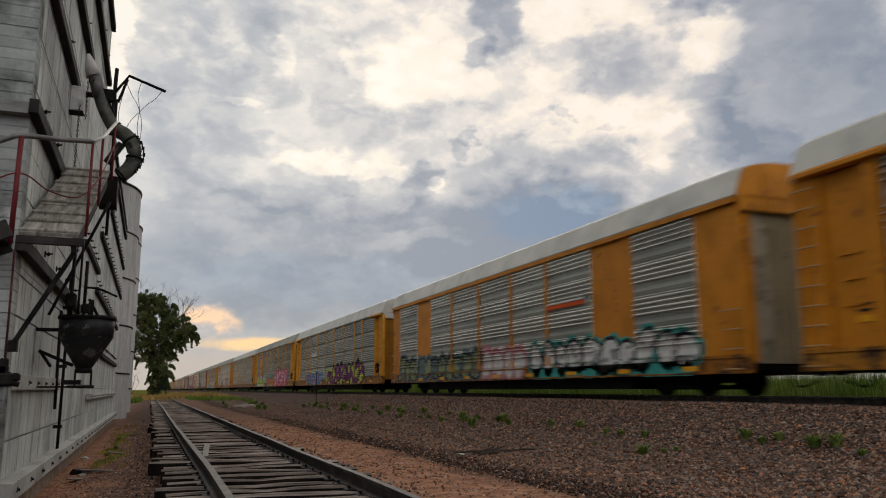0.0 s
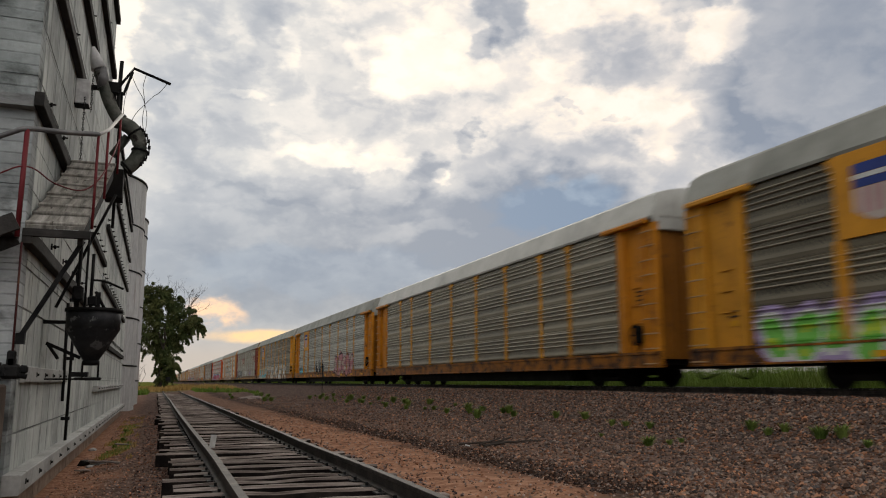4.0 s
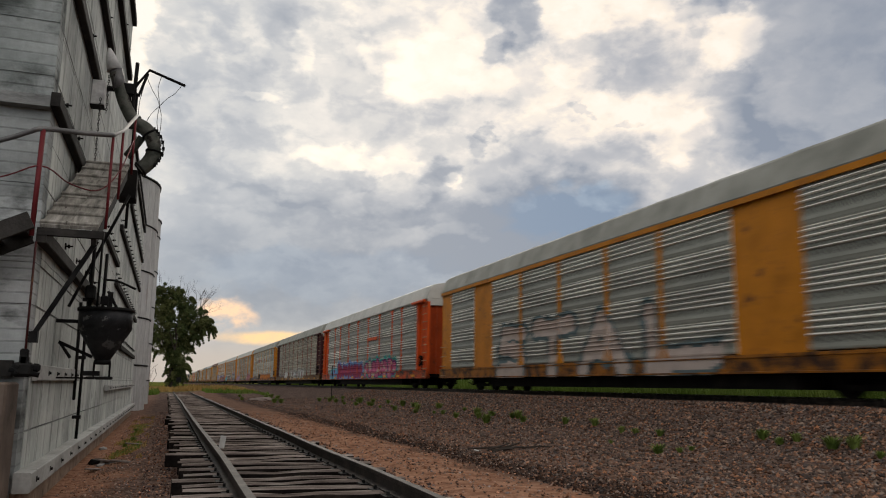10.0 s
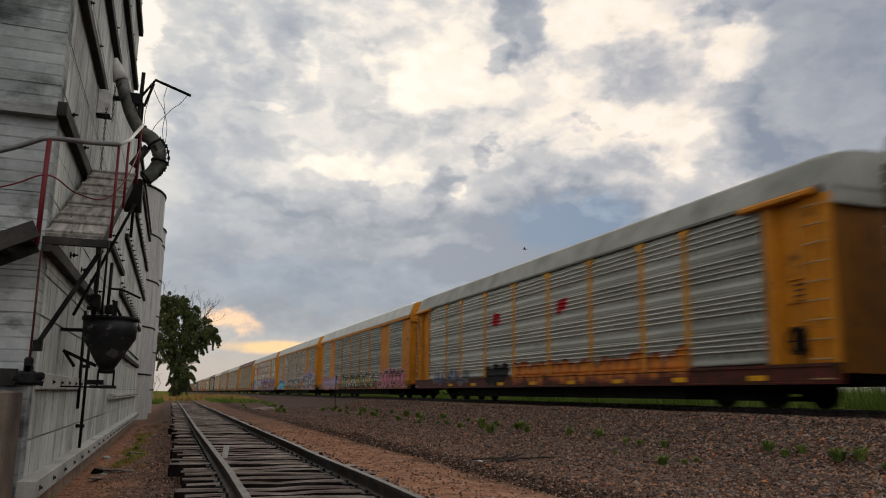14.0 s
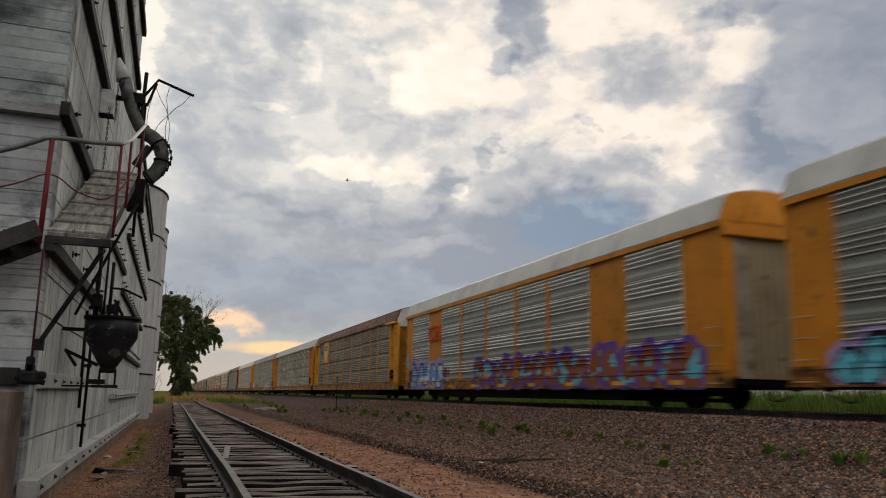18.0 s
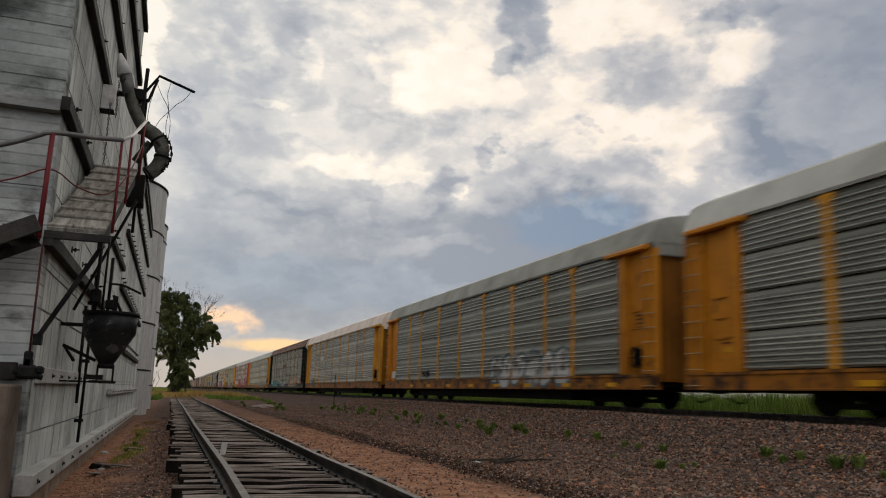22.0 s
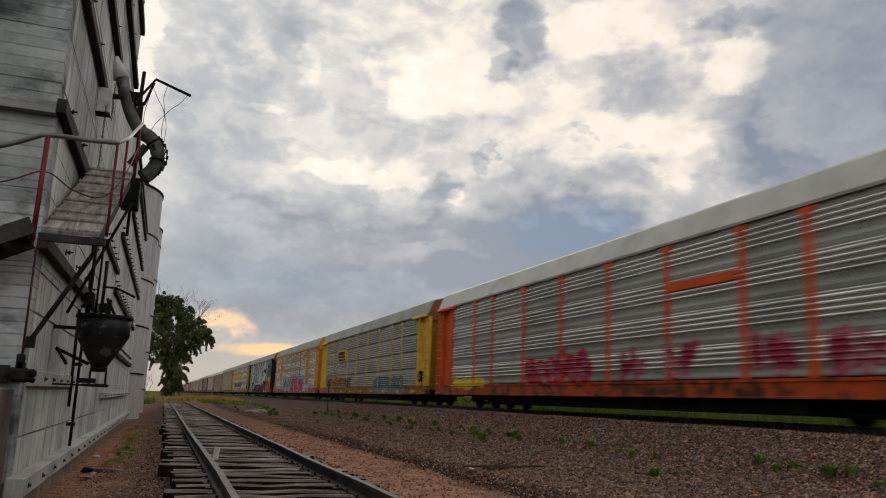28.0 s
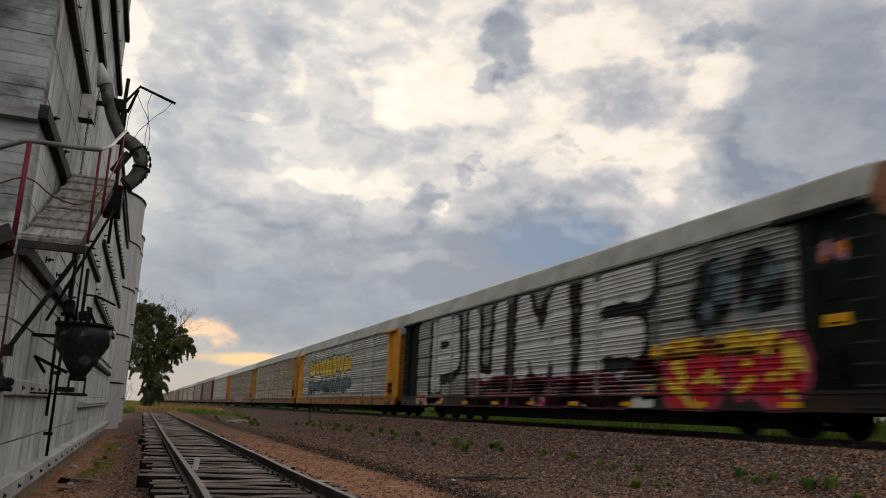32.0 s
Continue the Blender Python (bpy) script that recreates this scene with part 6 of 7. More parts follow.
def shield(k, y0, y1, z0=2.88, z1=4.56):
    p = plate(k, y0, y1, z0, z1, PAINTS["yellow"], label="yellow sign panel with a faded crest")
    yc, w = (y0 + y1) / 2, (y1 - y0) * 0.27
    x = -1.5 - 0.10
    for z, h, c in ((z0 + 0.93, 0.16, "navy"), (z0 + 1.2, 0.2, "navy"), (z0 + 1.1, 0.09, "white")):
        part("crest_band", box(x, x + 0.04, yc - w, yc + w, z, z + h), SPRAY[c], p)
    bm = bmesh.new()
    vs = [bm.verts.new((x, yc + a * w, z0 + b)) for a, b in ((-1, 0.92), (1, 0.92), (1, 0.5), (0.5, 0.32), (0, 0.24), (-0.5, 0.32), (-1, 0.5))]
    bm.faces.new(vs)
    ret = bmesh.ops.extrude_face_region(bm, geom=bm.faces[:])
    for v in ret["geom"]:
        if isinstance(v, bmesh.types.BMVert):
            v.co.x += 0.04
    bmesh.ops.recalc_face_normals(bm, faces=bm.faces[:])
    part("crest", bm, SPRAY["blush"], p)
    for i in (-0.6, -0.2, 0.2, 0.6):
        part("crest_stripe", box(x - 0.006, x, yc + (i - 0.07) * w, yc + (i + 0.07) * w, z0 + 0.42, z0 + 0.9), SPRAY["rose"], p)
    for y in (y0, y1):
        plate(k, y - 0.09, y + 0.09, PANEL_Z0, z0 - 0.004, PAINTS["yellow"], "sign_leg")


def oval_sign(k, y0, y1, z0, z1):
    """A sign panel with a pale oval patch and dark bands on its upper part."""
    p = plate(k, y0, y1, z0, z1, PAINTS["yellow"], label="weathered yellow sign panel with a pale oval")
    yc, zc, x = (y0 + y1) / 2, (z0 + z1) / 2 + 0.05, -1.5 - 0.098
    pts = [(yc + 0.6 * math.cos(a * math.pi / 12), zc + 0.66 * math.sin(a * math.pi / 12)) for a in range(24)]
    bm = bmesh.new()
    front = [bm.verts.new((x, y, z)) for y, z in pts]
    back = [bm.verts.new((x + 0.03, y, z)) for y, z in pts]
    bm.faces.new(front)
    for q in range(24):
        bm.faces.new((front[q], front[(q + 1) % 24], back[(q + 1) % 24], back[q]))
    bmesh.ops.recalc_face_normals(bm, faces=bm.faces[:])
    part("pale_oval", bm, SPRAY["cream"], p)
    for dz, w in ((0.10, 0.56), (0.34, 0.48)):
        part("dark_band", box(x - 0.008, x - 0.001, yc - w, yc + w, zc + dz, zc + dz + 0.19), SPRAY["slate"], p)


def red_plaque(k, y0, y1, z0, z1):
    p = plate(k, y0, y1, z0, z1, PAINTS["maroon"], label="dark red panel with a white emblem")
    x = -1.5 - 0.115
    w, h = y1 - y0, z1 - z0
    for a, b, c, d in ((0.3, 0.98, 0.24, 0.36), (0.3, 0.98, 0.08, 0.16), (0.05, 0.28, 0.2, 0.34), (0.05, 0.13, 0.34, 0.84), (0.13, 0.28, 0.72, 0.86), (0.45, 0.9, 0.5, 0.6)):
        part("emblem_bar", box(x, x + 0.05, y0 + a * w, y0 + b * w, z0 + c * h, z0 + d * h), SPRAY["cream"], p)


def reflectors(k):
    me = car_mesh(("reflector",), lambda: box(-0.012, 0.0, -0.28, 0.28, 0, 0.12))
    for y in (-11.5, -8.6, -5.6, -2.7, 0.2, 3.2, 6.2, 9.2):
        ob = part("reflector", me, None, FLEET[k], at=pose(-1.5 - 0.083, y, 0.60))
        dress(ob, YELLOW_MARK)


def data_lines(k, y, z, n=3, w=0.5):
    """Small car data as plain bars."""
    me = car_mesh(("data_bar", w), lambda: box(-0.004, 0.0, -w / 2, w / 2, 0, 0.04))
    for i in range(n):
        ob = part("data_bar", me, None, FLEET[k], at=pose(-1.5 - side_out(k, y, z) - 0.014, y, z - 0.12 * i))
        dress(ob, SPRAY["black"])


def paint_train():
    for k in range(30):
        if CARS[k][0] == "rack" and CARS[k][3] != "green_black":
            data_lines(k, -12.75, 2.62, 4, 0.26)
            data_lines(k, 13.35, 1.75, 2, 0.42)
            plate(k, 13.15, 13.55, 1.42, 1.55, YELLOW_MARK, "yellow_mark")
    for k in (1, 2, 3, 5, 7, 9, 10, 11, 13, 14, 16, 17, 22, 24):
        reflectors(k)
    graffiti(1, -11.9, -2.6, 0.68, 1.75, "white", "grey", "black", "teal", seed=1, halo_w=0.1)
    graffiti(1, -11.5, -2.9, 0.56, 0.9, "teal", "teal", "teal", None, weight=0.5, seed=2)
    graffiti(1, -2.3, 1.5, 0.6, 1.7, "white", "silver", "rose", "rose", seed=3)
    graffiti(1, 1.8, 12.9, 0.6, 1.75, "olive", "slate", "black", "slate", seed=4)
    plate(1, -6.4, -4.1, 2.78, 2.92, PAINTS["orange"], "stripe", label="red-orange stripe")
    plate(1, -6.4, -4.1, 2.94, 3.0, SPRAY["white"], "stripe")
    graffiti(2, -9.6, -0.4, 0.56, 1.95, "purple", "lime", "black", "black", seed=5, weight=0.24, halo_w=0.1)
    graffiti(2, -0.6, 1.2, 0.56, 1.5, "purple", "lime", "black", "lime", seed=67, weight=0.24, halo_w=0.2)
    graffiti(2, 3.0, 9.4, 0.58, 1.5, "blue", "rose", "navy", "cyan", seed=6, halo_w=0.06)
    plate(2, 5.5, 7.4, 2.8, 3.05, SPRAY["white"], "stripe")
    shield(3, 8.0, 10.1)
    graffiti(3, -9.6, -2.2, 0.58, 2.1, "pink", "white", "crimson", "pink", seed=7, weight=0.3, halo_w=0.12)
    graffiti(3, -1.3, 3.6, 0.6, 1.7, "orange", "rose", "rust", "teal", seed=8, halo_w=0.2)
    graffiti(3, 5.8, 12.4, 0.6, 1.6, "green", "lime", "white", "lilac", seed=9)
    shield(5, 8.0, 10.1)
    graffiti(5, 0.8, 4.5, 0.6, 1.85, "black", "slate", "black", None, seed=10, weight=0.16)
    graffiti(5, -9.0, -3.0, 0.6, 2.15, "rose", "cream", "black", "rose", seed=11, weight=0.28, halo_w=0.08)
    graffiti(5, 10.6, 12.3, 0.8, 1.4, "cyan", "slate", "slate", None, seed=12)
    shield(6, 8.0, 10.1)
    graffiti(6, -9.9, 5.3, 0.6, 1.75, "cream", "white", "slate", None, text="TOKER", weight=0.38, seed=13, label="large cream sprayed letters")
    graffiti(6, 6.1, 12.4, 0.62, 1.7, "blush", "cyan", "teal", "cream", seed=14)
    red_plaque(7, 2.2, 4.8, 2.85, 3.6)
    red_plaque(7, -11.8, -9.1, 2.82, 3.62)
    graffiti(7, 4.7, 12.3, 0.7, 1.75, "silver", "grey", "black", "slate", seed=15, weight=0.14)
    graffiti(7, -1.6, 0.9, 1.0, 1.75, "white", "silver", "white", None, seed=16, weight=0.5)
    graffiti(7, -6.9, -4.6, 1.0, 1.7, "lilac", "orange", "grey", None, seed=17, weight=0.25)
    graffiti(8, -6.0, 7.6, 0.62, 2.3, "blush", "blush", "slate", "slate", text="STAL", weight=0.34, seed=18, halo_w=0.15, label="large pale letters outlined in grey-green")
    graffiti(9, 0.4, 8.6, 0.58, 1.65, "crimson", "crimson", "purple", "blue", seed=19, weight=0.52, halo_w=0.2)
    graffiti(9, 8.7, 11.4, 0.6, 1.3, "blue", "cyan", "blue", "cyan", seed=69, weight=0.3)
    graffiti(9, -8.0, -0.2, 0.62, 1.75, "pink", "cream", "purple", "teal", seed=20, weight=0.24)
    plate(9, -3.4, -1.0, 3.0, 3.2, PAINTS["orange"], "stripe")
    graffiti(10, 5.2, 8.0, 0.7, 1.45, "silver", "white", "silver", None, seed=21, weight=0.5)
    graffiti(10, -5.5, 3.0, 0.6, 1.6, "silver", "grey", "silver", None, seed=22, weight=0.16)
    graffiti(10, 8.6, 12.4, 0.7, 1.2, "grey", "silver", "grey", None, seed=23, weight=0.07)
    graffiti(11, -9.0, 2.2, 0.7, 1.4, "orange", "orange", "rust", None, seed=24, weight=0.32)
    graffiti(11, 2.6, 5.0, 0.65, 1.5, "black", "black", "black", None, seed=25, weight=0.3)
    graffiti(11, 6.8, 11.8, 0.7, 1.3, "navy", "slate", "grey", None, seed=26, weight=0.16)
    for y, z in ((3.8, 3.05), (-2.0, 3.05)):
        graffiti(11, y - 0.35, y + 0.35, z, z + 0.5, "red", "red", "red", None, seed=27, weight=0.4, label="round red mark")
    graffiti(12, -12.5, -6.8, 0.62, 1.6, "rose", "pink", "black", "rose", seed=28, weight=0.24)
    graffiti(12, -6.0, 4.8, 0.62, 1.5, "olive", "silver", "black", None, seed=29, weight=0.18)
    graffiti(12, 6.0, 12.6, 0.62, 1.5, "lilac", "rose", "grey", "rose", seed=30)
    graffiti(13, 7.4, 13.2, 0.6, 1.45, "cyan", "cyan", "black", "lilac", seed=31, halo_w=0.2)
    graffiti(13, -4.4, 4.4, 0.7, 1.5, "silver", "grey", "black", "slate", seed=32, weight=0.15)
    graffiti(13, -6.0, -4.6, 0.62, 1.5, "orange", "rust", "grey", None, seed=68, weight=0.2)
    graffiti(13, -12.6, -6.0, 0.62, 2.0, "grey", "silver", "black", "lilac", seed=33, weight=0.3, halo_w=0.25)
    data_lines(13, 9.0, 3.1)
    graffiti(14, 7.6, 12.8, 0.55, 1.9, "blue", "white", "navy", "lilac", seed=34, weight=0.3, halo_w=0.2)
    graffiti(14, 6.5, 7.4, 0.95, 1.6, "red", "rust", "white", None, seed=35, weight=0.22)
    graffiti(14, 12.9, 13.5, 0.8, 1.6, "red", "rust", "black", None, seed=62, weight=0.3)
    graffiti(14, 13.7, 14.1, 1.75, 2.3, "cyan", "teal", "cyan", None, seed=63, weight=0.5)
    graffiti(14, -12.6, 3.2, 0.56, 1.75, "rust", "cyan", "violet", "violet", seed=36, weight=0.3, halo_w=0.1)
    # a red emblem, as plain bars
    for a, b, c, d in ((9.1, 9.85, 3.62, 3.75), (9.1, 9.85, 3.1, 3.23), (9.72, 9.85, 3.234, 3.616), (8.72, 8.85, 3.1, 3.75), (8.05, 8.18, 3.1, 3.75), (8.36, 8.52, 3.3, 3.55), (8.05, 9.85, 2.98, 3.03)):
        plate(14, a, b, c, d, PAINTS["orange"], "emblem_bar")
    oval_sign(15, 7.98, 10.12, 2.8, 4.56)
    graffiti(15, 10.2, 12.5, 0.98, 1.8, "grey", "slate", "slate", None, seed=70, weight=0.22)
    plate(16, 5.9, 7.0, 2.75, 3.1, SPRAY["silver"], "pale_patch")
    graffiti(17, -8.8, -1.8, 0.62, 1.9, "silver", "grey", "slate", None, seed=38, weight=0.2)
    graffiti(17, 6.3, 7.6, 0.98, 1.4, "black", "black", "black", None, seed=39, weight=0.14)
    plate(17, 12.7, 13.3, 1.1, 1.5, SPRAY["white"], "notice", label="small white notice")
    graffiti(18, 9.0, 12.0, 0.7, 1.3, "slate", "grey", "slate", None, seed=40, weight=0.12)
    plate(18, 5.8, 7.2, 2.9, 3.2, SPRAY["white"], "pale_patch")
    graffiti(19, 6.0, 10.5, 0.62, 1.4, "teal", "cyan", "slate", None, seed=41)
    graffiti(19, -1.0, 3.0, 0.7, 1.4, "white", "silver", "slate", None, seed=42)
    graffiti(19, -9.5, -3.4, 0.65, 1.75, "blush", "orange", "olive", None, seed=64, weight=0.22)
    plate(19, -12.95, -12.3, 2.3, 2.55, PAINTS["ochre"], "orange_mark")
    graffiti(19, -12.2, -11.2, 0.8, 1.7, "rust", "orange", "black", None, seed=65, weight=0.2)
    plate(19, -0.4, 1.8, 2.8, 3.2, PAINTS["rust"], "stripe")
    graffiti(20, -9.0, -3.0, 0.65, 1.4, "silver", "cyan", "slate", None, seed=43, weight=0.14)
    graffiti(21, 8.8, 12.4, 0.85, 1.25, "yellow", "lime", "yellow", None, seed=44, weight=0.6)
    graffiti(21, 0.2, 4.7, 0.95, 1.9, "crimson", "rose", "red", None, seed=45, weight=0.24)
    for y, sd in ((-2.9, 46), (-5.2, 47), (-8.5, 71), (-10.8, 72)):
        graffiti(21, y, y + 1.35, 0.98, 1.9, "crimson", "rose", "crimson", None, seed=sd, weight=0.17)
    plate(21, -6.75, -4.05, 3.28, 3.5, PAINTS["orange"], "stripe")
    p = plate(22, 5.0, 8.05, 2.83, 3.68, PAINTS["lemon"], label="yellow panel with smeared dark bars")
    for y, z, w, h in ((7.35, 3.36, 0.5, 0.2), (6.6, 3.36, 0.6, 0.2), (5.75, 3.36, 0.65, 0.2), (5.8, 3.12, 1.9, 0.16), (5.6, 2.9, 2.0, 0.13)):
        part("lettering_bar", box(-1.612, -1.56, y - w * 0.1, y + w, z, z + h), SPRAY["black"], p)
    graffiti(22, 3.4, 12.4, 0.98, 1.75, "orange", "rust", "black", None, seed=48, weight=0.13)
    graffiti(22, -9.5, -3.0, 0.62, 1.4, "slate", "teal", "grey", "slate", seed=49, weight=0.2)
    graffiti(23, 1.4, 7.0, 0.62, 1.85, "teal", "blush", "black", None, seed=50, weight=0.24)
    plate(23, 8.35, 9.15, 1.15, 1.7, SPRAY["cyan"], "sprayed_patch", label="turquoise sprayed patch")
    graffiti(23, -6.2, 1.0, 0.6, 2.0, "red", "rose", "navy", "blue", seed=51, weight=0.34)
    graffiti(23, -9.5, -6.6, 0.7, 1.4, "cyan", "silver", "rose", None, seed=52)
    for y in (7.2, 6.3, 5.6):
        data_lines(23, y, 3.35, 2, 0.5)
    graffiti(24, -7.1, 11.0, 0.8, 4.2, "silver", "white", "black", "black", text="PUME", weight=0.34, seed=53, halo_w=0.4, label="huge silver sprayed letters edged in black")
    graffiti(24, -11.9, -6.0, 0.6, 2.05, "red", "yellow", "crimson", "crimson", seed=54, weight=0.36, halo_w=0.08)
    graffiti(24, -11.2, -6.6, 1.75, 2.25, "yellow", "orange", "yellow", None, seed=73, weight=0.18)
    graffiti(24, -5.8, 6.2, 0.6, 1.5, "rose", "black", "crimson", "pink", seed=55, weight=0.26, halo_w=0.16)
    graffiti(24, -11.5, -8.4, 2.4, 4.2, "black", "slate", "grey", "grey", seed=66, weight=0.2)
    graffiti(24, 8.8, 12.4, 0.62, 1.15, "orange", "red", "silver", None, seed=56)
    plate(24, -12.95, -12.3, 2.2, 2.45, YELLOW_MARK, "yellow_mark")
    graffiti(24, -13.0, -12.3, 3.4, 4.0, "rose", "orange", "black", None, seed=61, weight=0.2)
    graffiti(25, -4.0, 10.0, 2.5, 3.9, "yellow", "yellow", "black", None, seed=57, weight=0.34, label="yellow block letters edged in black")
    graffiti(25, -4.0, 10.0, 1.3, 2.3, "slate", "black", "slate", None, seed=58, weight=0.3)
    graffiti(27, -6.0, 4.0, 0.65, 1.3, "rose", "grey", "rose", None, seed=59)


paint_train()

# ---------------------------------------------------------------- plants, stones and litter
LEAF = surface("leaves", [(0.021, 0.029, 0.011), (0.045, 0.06, 0.021), (0.088, 0.106, 0.038)], scale=0.8, rough=0.7, bump=0.0, grain=6)
# paler leaves for the crown's edges: olive tint and backlight in one colour
LEAF_OLIVE = surface("olive_backlit_leaves", [(0.032, 0.037, 0.012), (0.068, 0.074, 0.026), (0.12, 0.124, 0.05)], scale=0.8, rough=0.7, bump=0.0, grain=6)
BARK = surface("bark", [(0.03, 0.024, 0.02), (0.06, 0.05, 0.042)], scale=4, bump=0.5, grain=12)
WEED = surface("weed_leaves", [(0.06, 0.10, 0.02), (0.12, 0.17, 0.035), (0.18, 0.22, 0.06)], scale=3, rough=0.7, bump=0.0, grain=9)
MEADOW = surface("meadow_grass", [(0.045, 0.08, 0.012), (0.085, 0.132, 0.022), (0.135, 0.168, 0.042)], scale=0.5, rough=0.8, bump=0.0, grain=5)
STRAW = surface("dry_grass", [(0.16, 0.10, 0.03), (0.28, 0.18, 0.06), (0.36, 0.26, 0.10)], scale=0.4, rough=0.85, bump=0.0, grain=5)


def mesh_of(name, verts, faces, m):
    me = bpy.data.meshes.new(name)
    me.from_pydata(verts, [], faces)
    me.materials.append(m)
    return me


def leaf_cloud(centres, per, spread, size, rnd):
    verts, faces = [], []
    for c, r in centres:
        for _ in range(per):
            d = Vector((rnd.gauss(0, 1), rnd.gauss(0, 1), rnd.gauss(0, 0.8)))
            d = d.normalized() * r * rnd.random() ** 0.45
            p = c + d * spread
            a = Vector((rnd.uniform(-1, 1), rnd.uniform(-1, 1), rnd.uniform(-1, 1))).normalized()
            b = a.orthogonal().normalized()
            s = size * rnd.uniform(0.6, 1.3)
            n = len(verts)
            verts += [p - a * s, p + b * s * 0.5, p + a * s, p - b * s * 0.5]
            faces.append((n, n + 1, n + 2, n + 3))
    return verts, faces


def limb(bm, a, d, length, r, depth, rnd, tips):
    pts, p, v = [Vector(a)], Vector(a), Vector(d).normalized()
    for i in range(4):
        v = (v + Vector((rnd.uniform(-0.25, 0.25), rnd.uniform(-0.25, 0.25), rnd.uniform(-0.08, 0.2)))).normalized()
        p = p + v * length / 4
        pts.append(p.copy())
    add_tube(bm, pts, r, 6, True, [r * (1 - 0.13 * i) for i in range(5)])
    tips.append((pts[-1], depth))
    if depth:
        for i in range(3):
            q = pts[rnd.choice((2, 3, 4))]
            w = (v + Vector((rnd.uniform(-0.9, 0.9), rnd.uniform(-0.9, 0.9), rnd.uniform(-0.3, 0.6)))).normalized()
            limb(bm, q, w, length * 0.62, r * 0.5, depth - 1, rnd, tips)


def build_tree():
    rnd = random.Random(11)
    t = thing("tree", "dense dark green tree with a drooping uneven crown", "tree", at=(0.2, 100, 0.3))
    bm, tips = bmesh.new(), []
    add_tube(bm, [(0.3, 0, -0.4), (0.3, 0, 1.5), (0.2, 0.1, 3.2)], 0.3, 10, True, [0.34, 0.26, 0.22])
    for d in ((-0.7, 0.1, 1), (0.5, 0.2, 1.2), (0.1, -0.3, 1.1), (-0.3, 0.4, 0.9)):
        limb(bm, (0.2, 0.1, 3.0), d, 3.9, 0.15, 1, rnd, tips)
    part("trunk", bm, BARK, t, "dark trunk and limbs")
    lobes = [(-1.09, 11.52, 0.98), (-0.59, 10.64, 1.08), (0.62, 10.48, 1.38), (1.79, 9.63, 0.89), (2.76, 8.54, 1.18), (3.72, 7.56, 0.75), (2.87, 7.17, 0.79), (1.74, 7.57, 1.18), (-1.54, 9.21, 1.18), (-1.28, 7.41, 1.38), (0.17, 8.17, 1.38), (0.53, 6.38, 0.98), (-1.1, 5.4, 1.18), (0.22, 5.01, 1.08), (1.31, 4.83, 0.59), (0.22, 3.67, 0.89), (1.01, 3.25, 0.75), (0.57, 2.12, 0.75), (0.33, 11.38, 0.59), (0.35, 1.35, 0.45), (0.85, 1.5, 0.42), (0.0, 2.1, 0.42), (1.2, 2.5, 0.4), (4.01, 8.15, 0.43), (4.29, 7.36, 0.31), (2.5, 6.24, 0.35), (1.65, 5.98, 0.31)]
    shells = {"dark": [], "olive": []}
    for i, (lx, lz, r) in enumerate(lobes):
        c = Vector((lx + (0.35 if lz < 5 else 0.0), rnd.uniform(-0.8, 0.8), lz))
        for _ in range(int(12 * r * r + 8)):
            d = Vector((rnd.gauss(0, 1), rnd.gauss(0, 1), rnd.gauss(0, 1))).normalized() * r * rnd.random() ** 0.35
            droop = Vector((0, 0, -0.25 * (d.x * d.x + d.y * d.y) / (r + 0.1)))
            shells["olive" if i in (0, 1, 4, 5, 6, 8, 9, 12, 21, 26, 27) and rnd.random() < 0.8 or rnd.random() < 0.3 else "dark"].append((c + d * 1.08 + droop, rnd.uniform(0.3, 0.56)))
    # loose sprays that stand out of the crown and hang
    for lx, lz, r in lobes:
        for _ in range(int(5 + 5 * r)):
            d = Vector((rnd.gauss(0, 1), rnd.gauss(0, 0.6), rnd.gauss(0.1, 0.8))).normalized()
            p = Vector((lx + (0.35 if lz < 5 else 0.0), 0, lz)) + d * r * 0.95
            for step in range(5):
                p = p + d * 0.13 + Vector((0, 0, -0.05 * step))
                shells["olive" if rnd.random() < 0.5 else "dark"].append((p.copy(), 0.17 - 0.02 * step))
    for tone, m in (("dark", LEAF), ("olive", LEAF_OLIVE)):
        for k in range(3):
            v, f = leaf_cloud(shells[tone][k::3], 88, 1.12, 0.11, rnd)
            part("crown", mesh_of("crown", v, f, m), None, t, "mass of small %s green leaves" % tone)
    b = thing("bare_tree", "leafless grey tree behind the green one", "tree", at=(0.6, 112, 0.3))
    bm, tips = bmesh.new(), []
    add_tube(bm, [(0, 0, -0.5), (0.3, 0, 5), (1.5, 0, 9.6)], 0.2, 8, True, [0.2, 0.14, 0.08])
    for d in ((0.8, 0, 0.9), (-0.5, 0, 1), (0.3, 0.3, 1), (1, 0.2, 0.35), (0.1, -0.2, 1), (1.2, -0.2, 0.7), (1, 0, 0.1), (-0.2, 0.2, 1)):
        limb(bm, (1.5, 0, 9.4), d, 2.9, 0.045, 3, rnd, tips)
    for d in ((-0.2, 0, 1), (0.2, 0.1, 1), (0.05, 0, 1)):
        limb(bm, (-2.2, 0, 11.2), d, 2.3, 0.04, 3, rnd, tips)
    add_tube(bm, [(0.3, 0, 4.5), (-1.2, 0, 8.5), (-2.2, 0, 11.3)], 0.08, 6, True, [0.1, 0.07, 0.045])
    part("trunk", bm, BARK, b)
    s = thing("bare_tree", "small leafless bush beyond the silo", "bush", at=(-1.9, 88, 0.3))
    bm = bmesh.new()
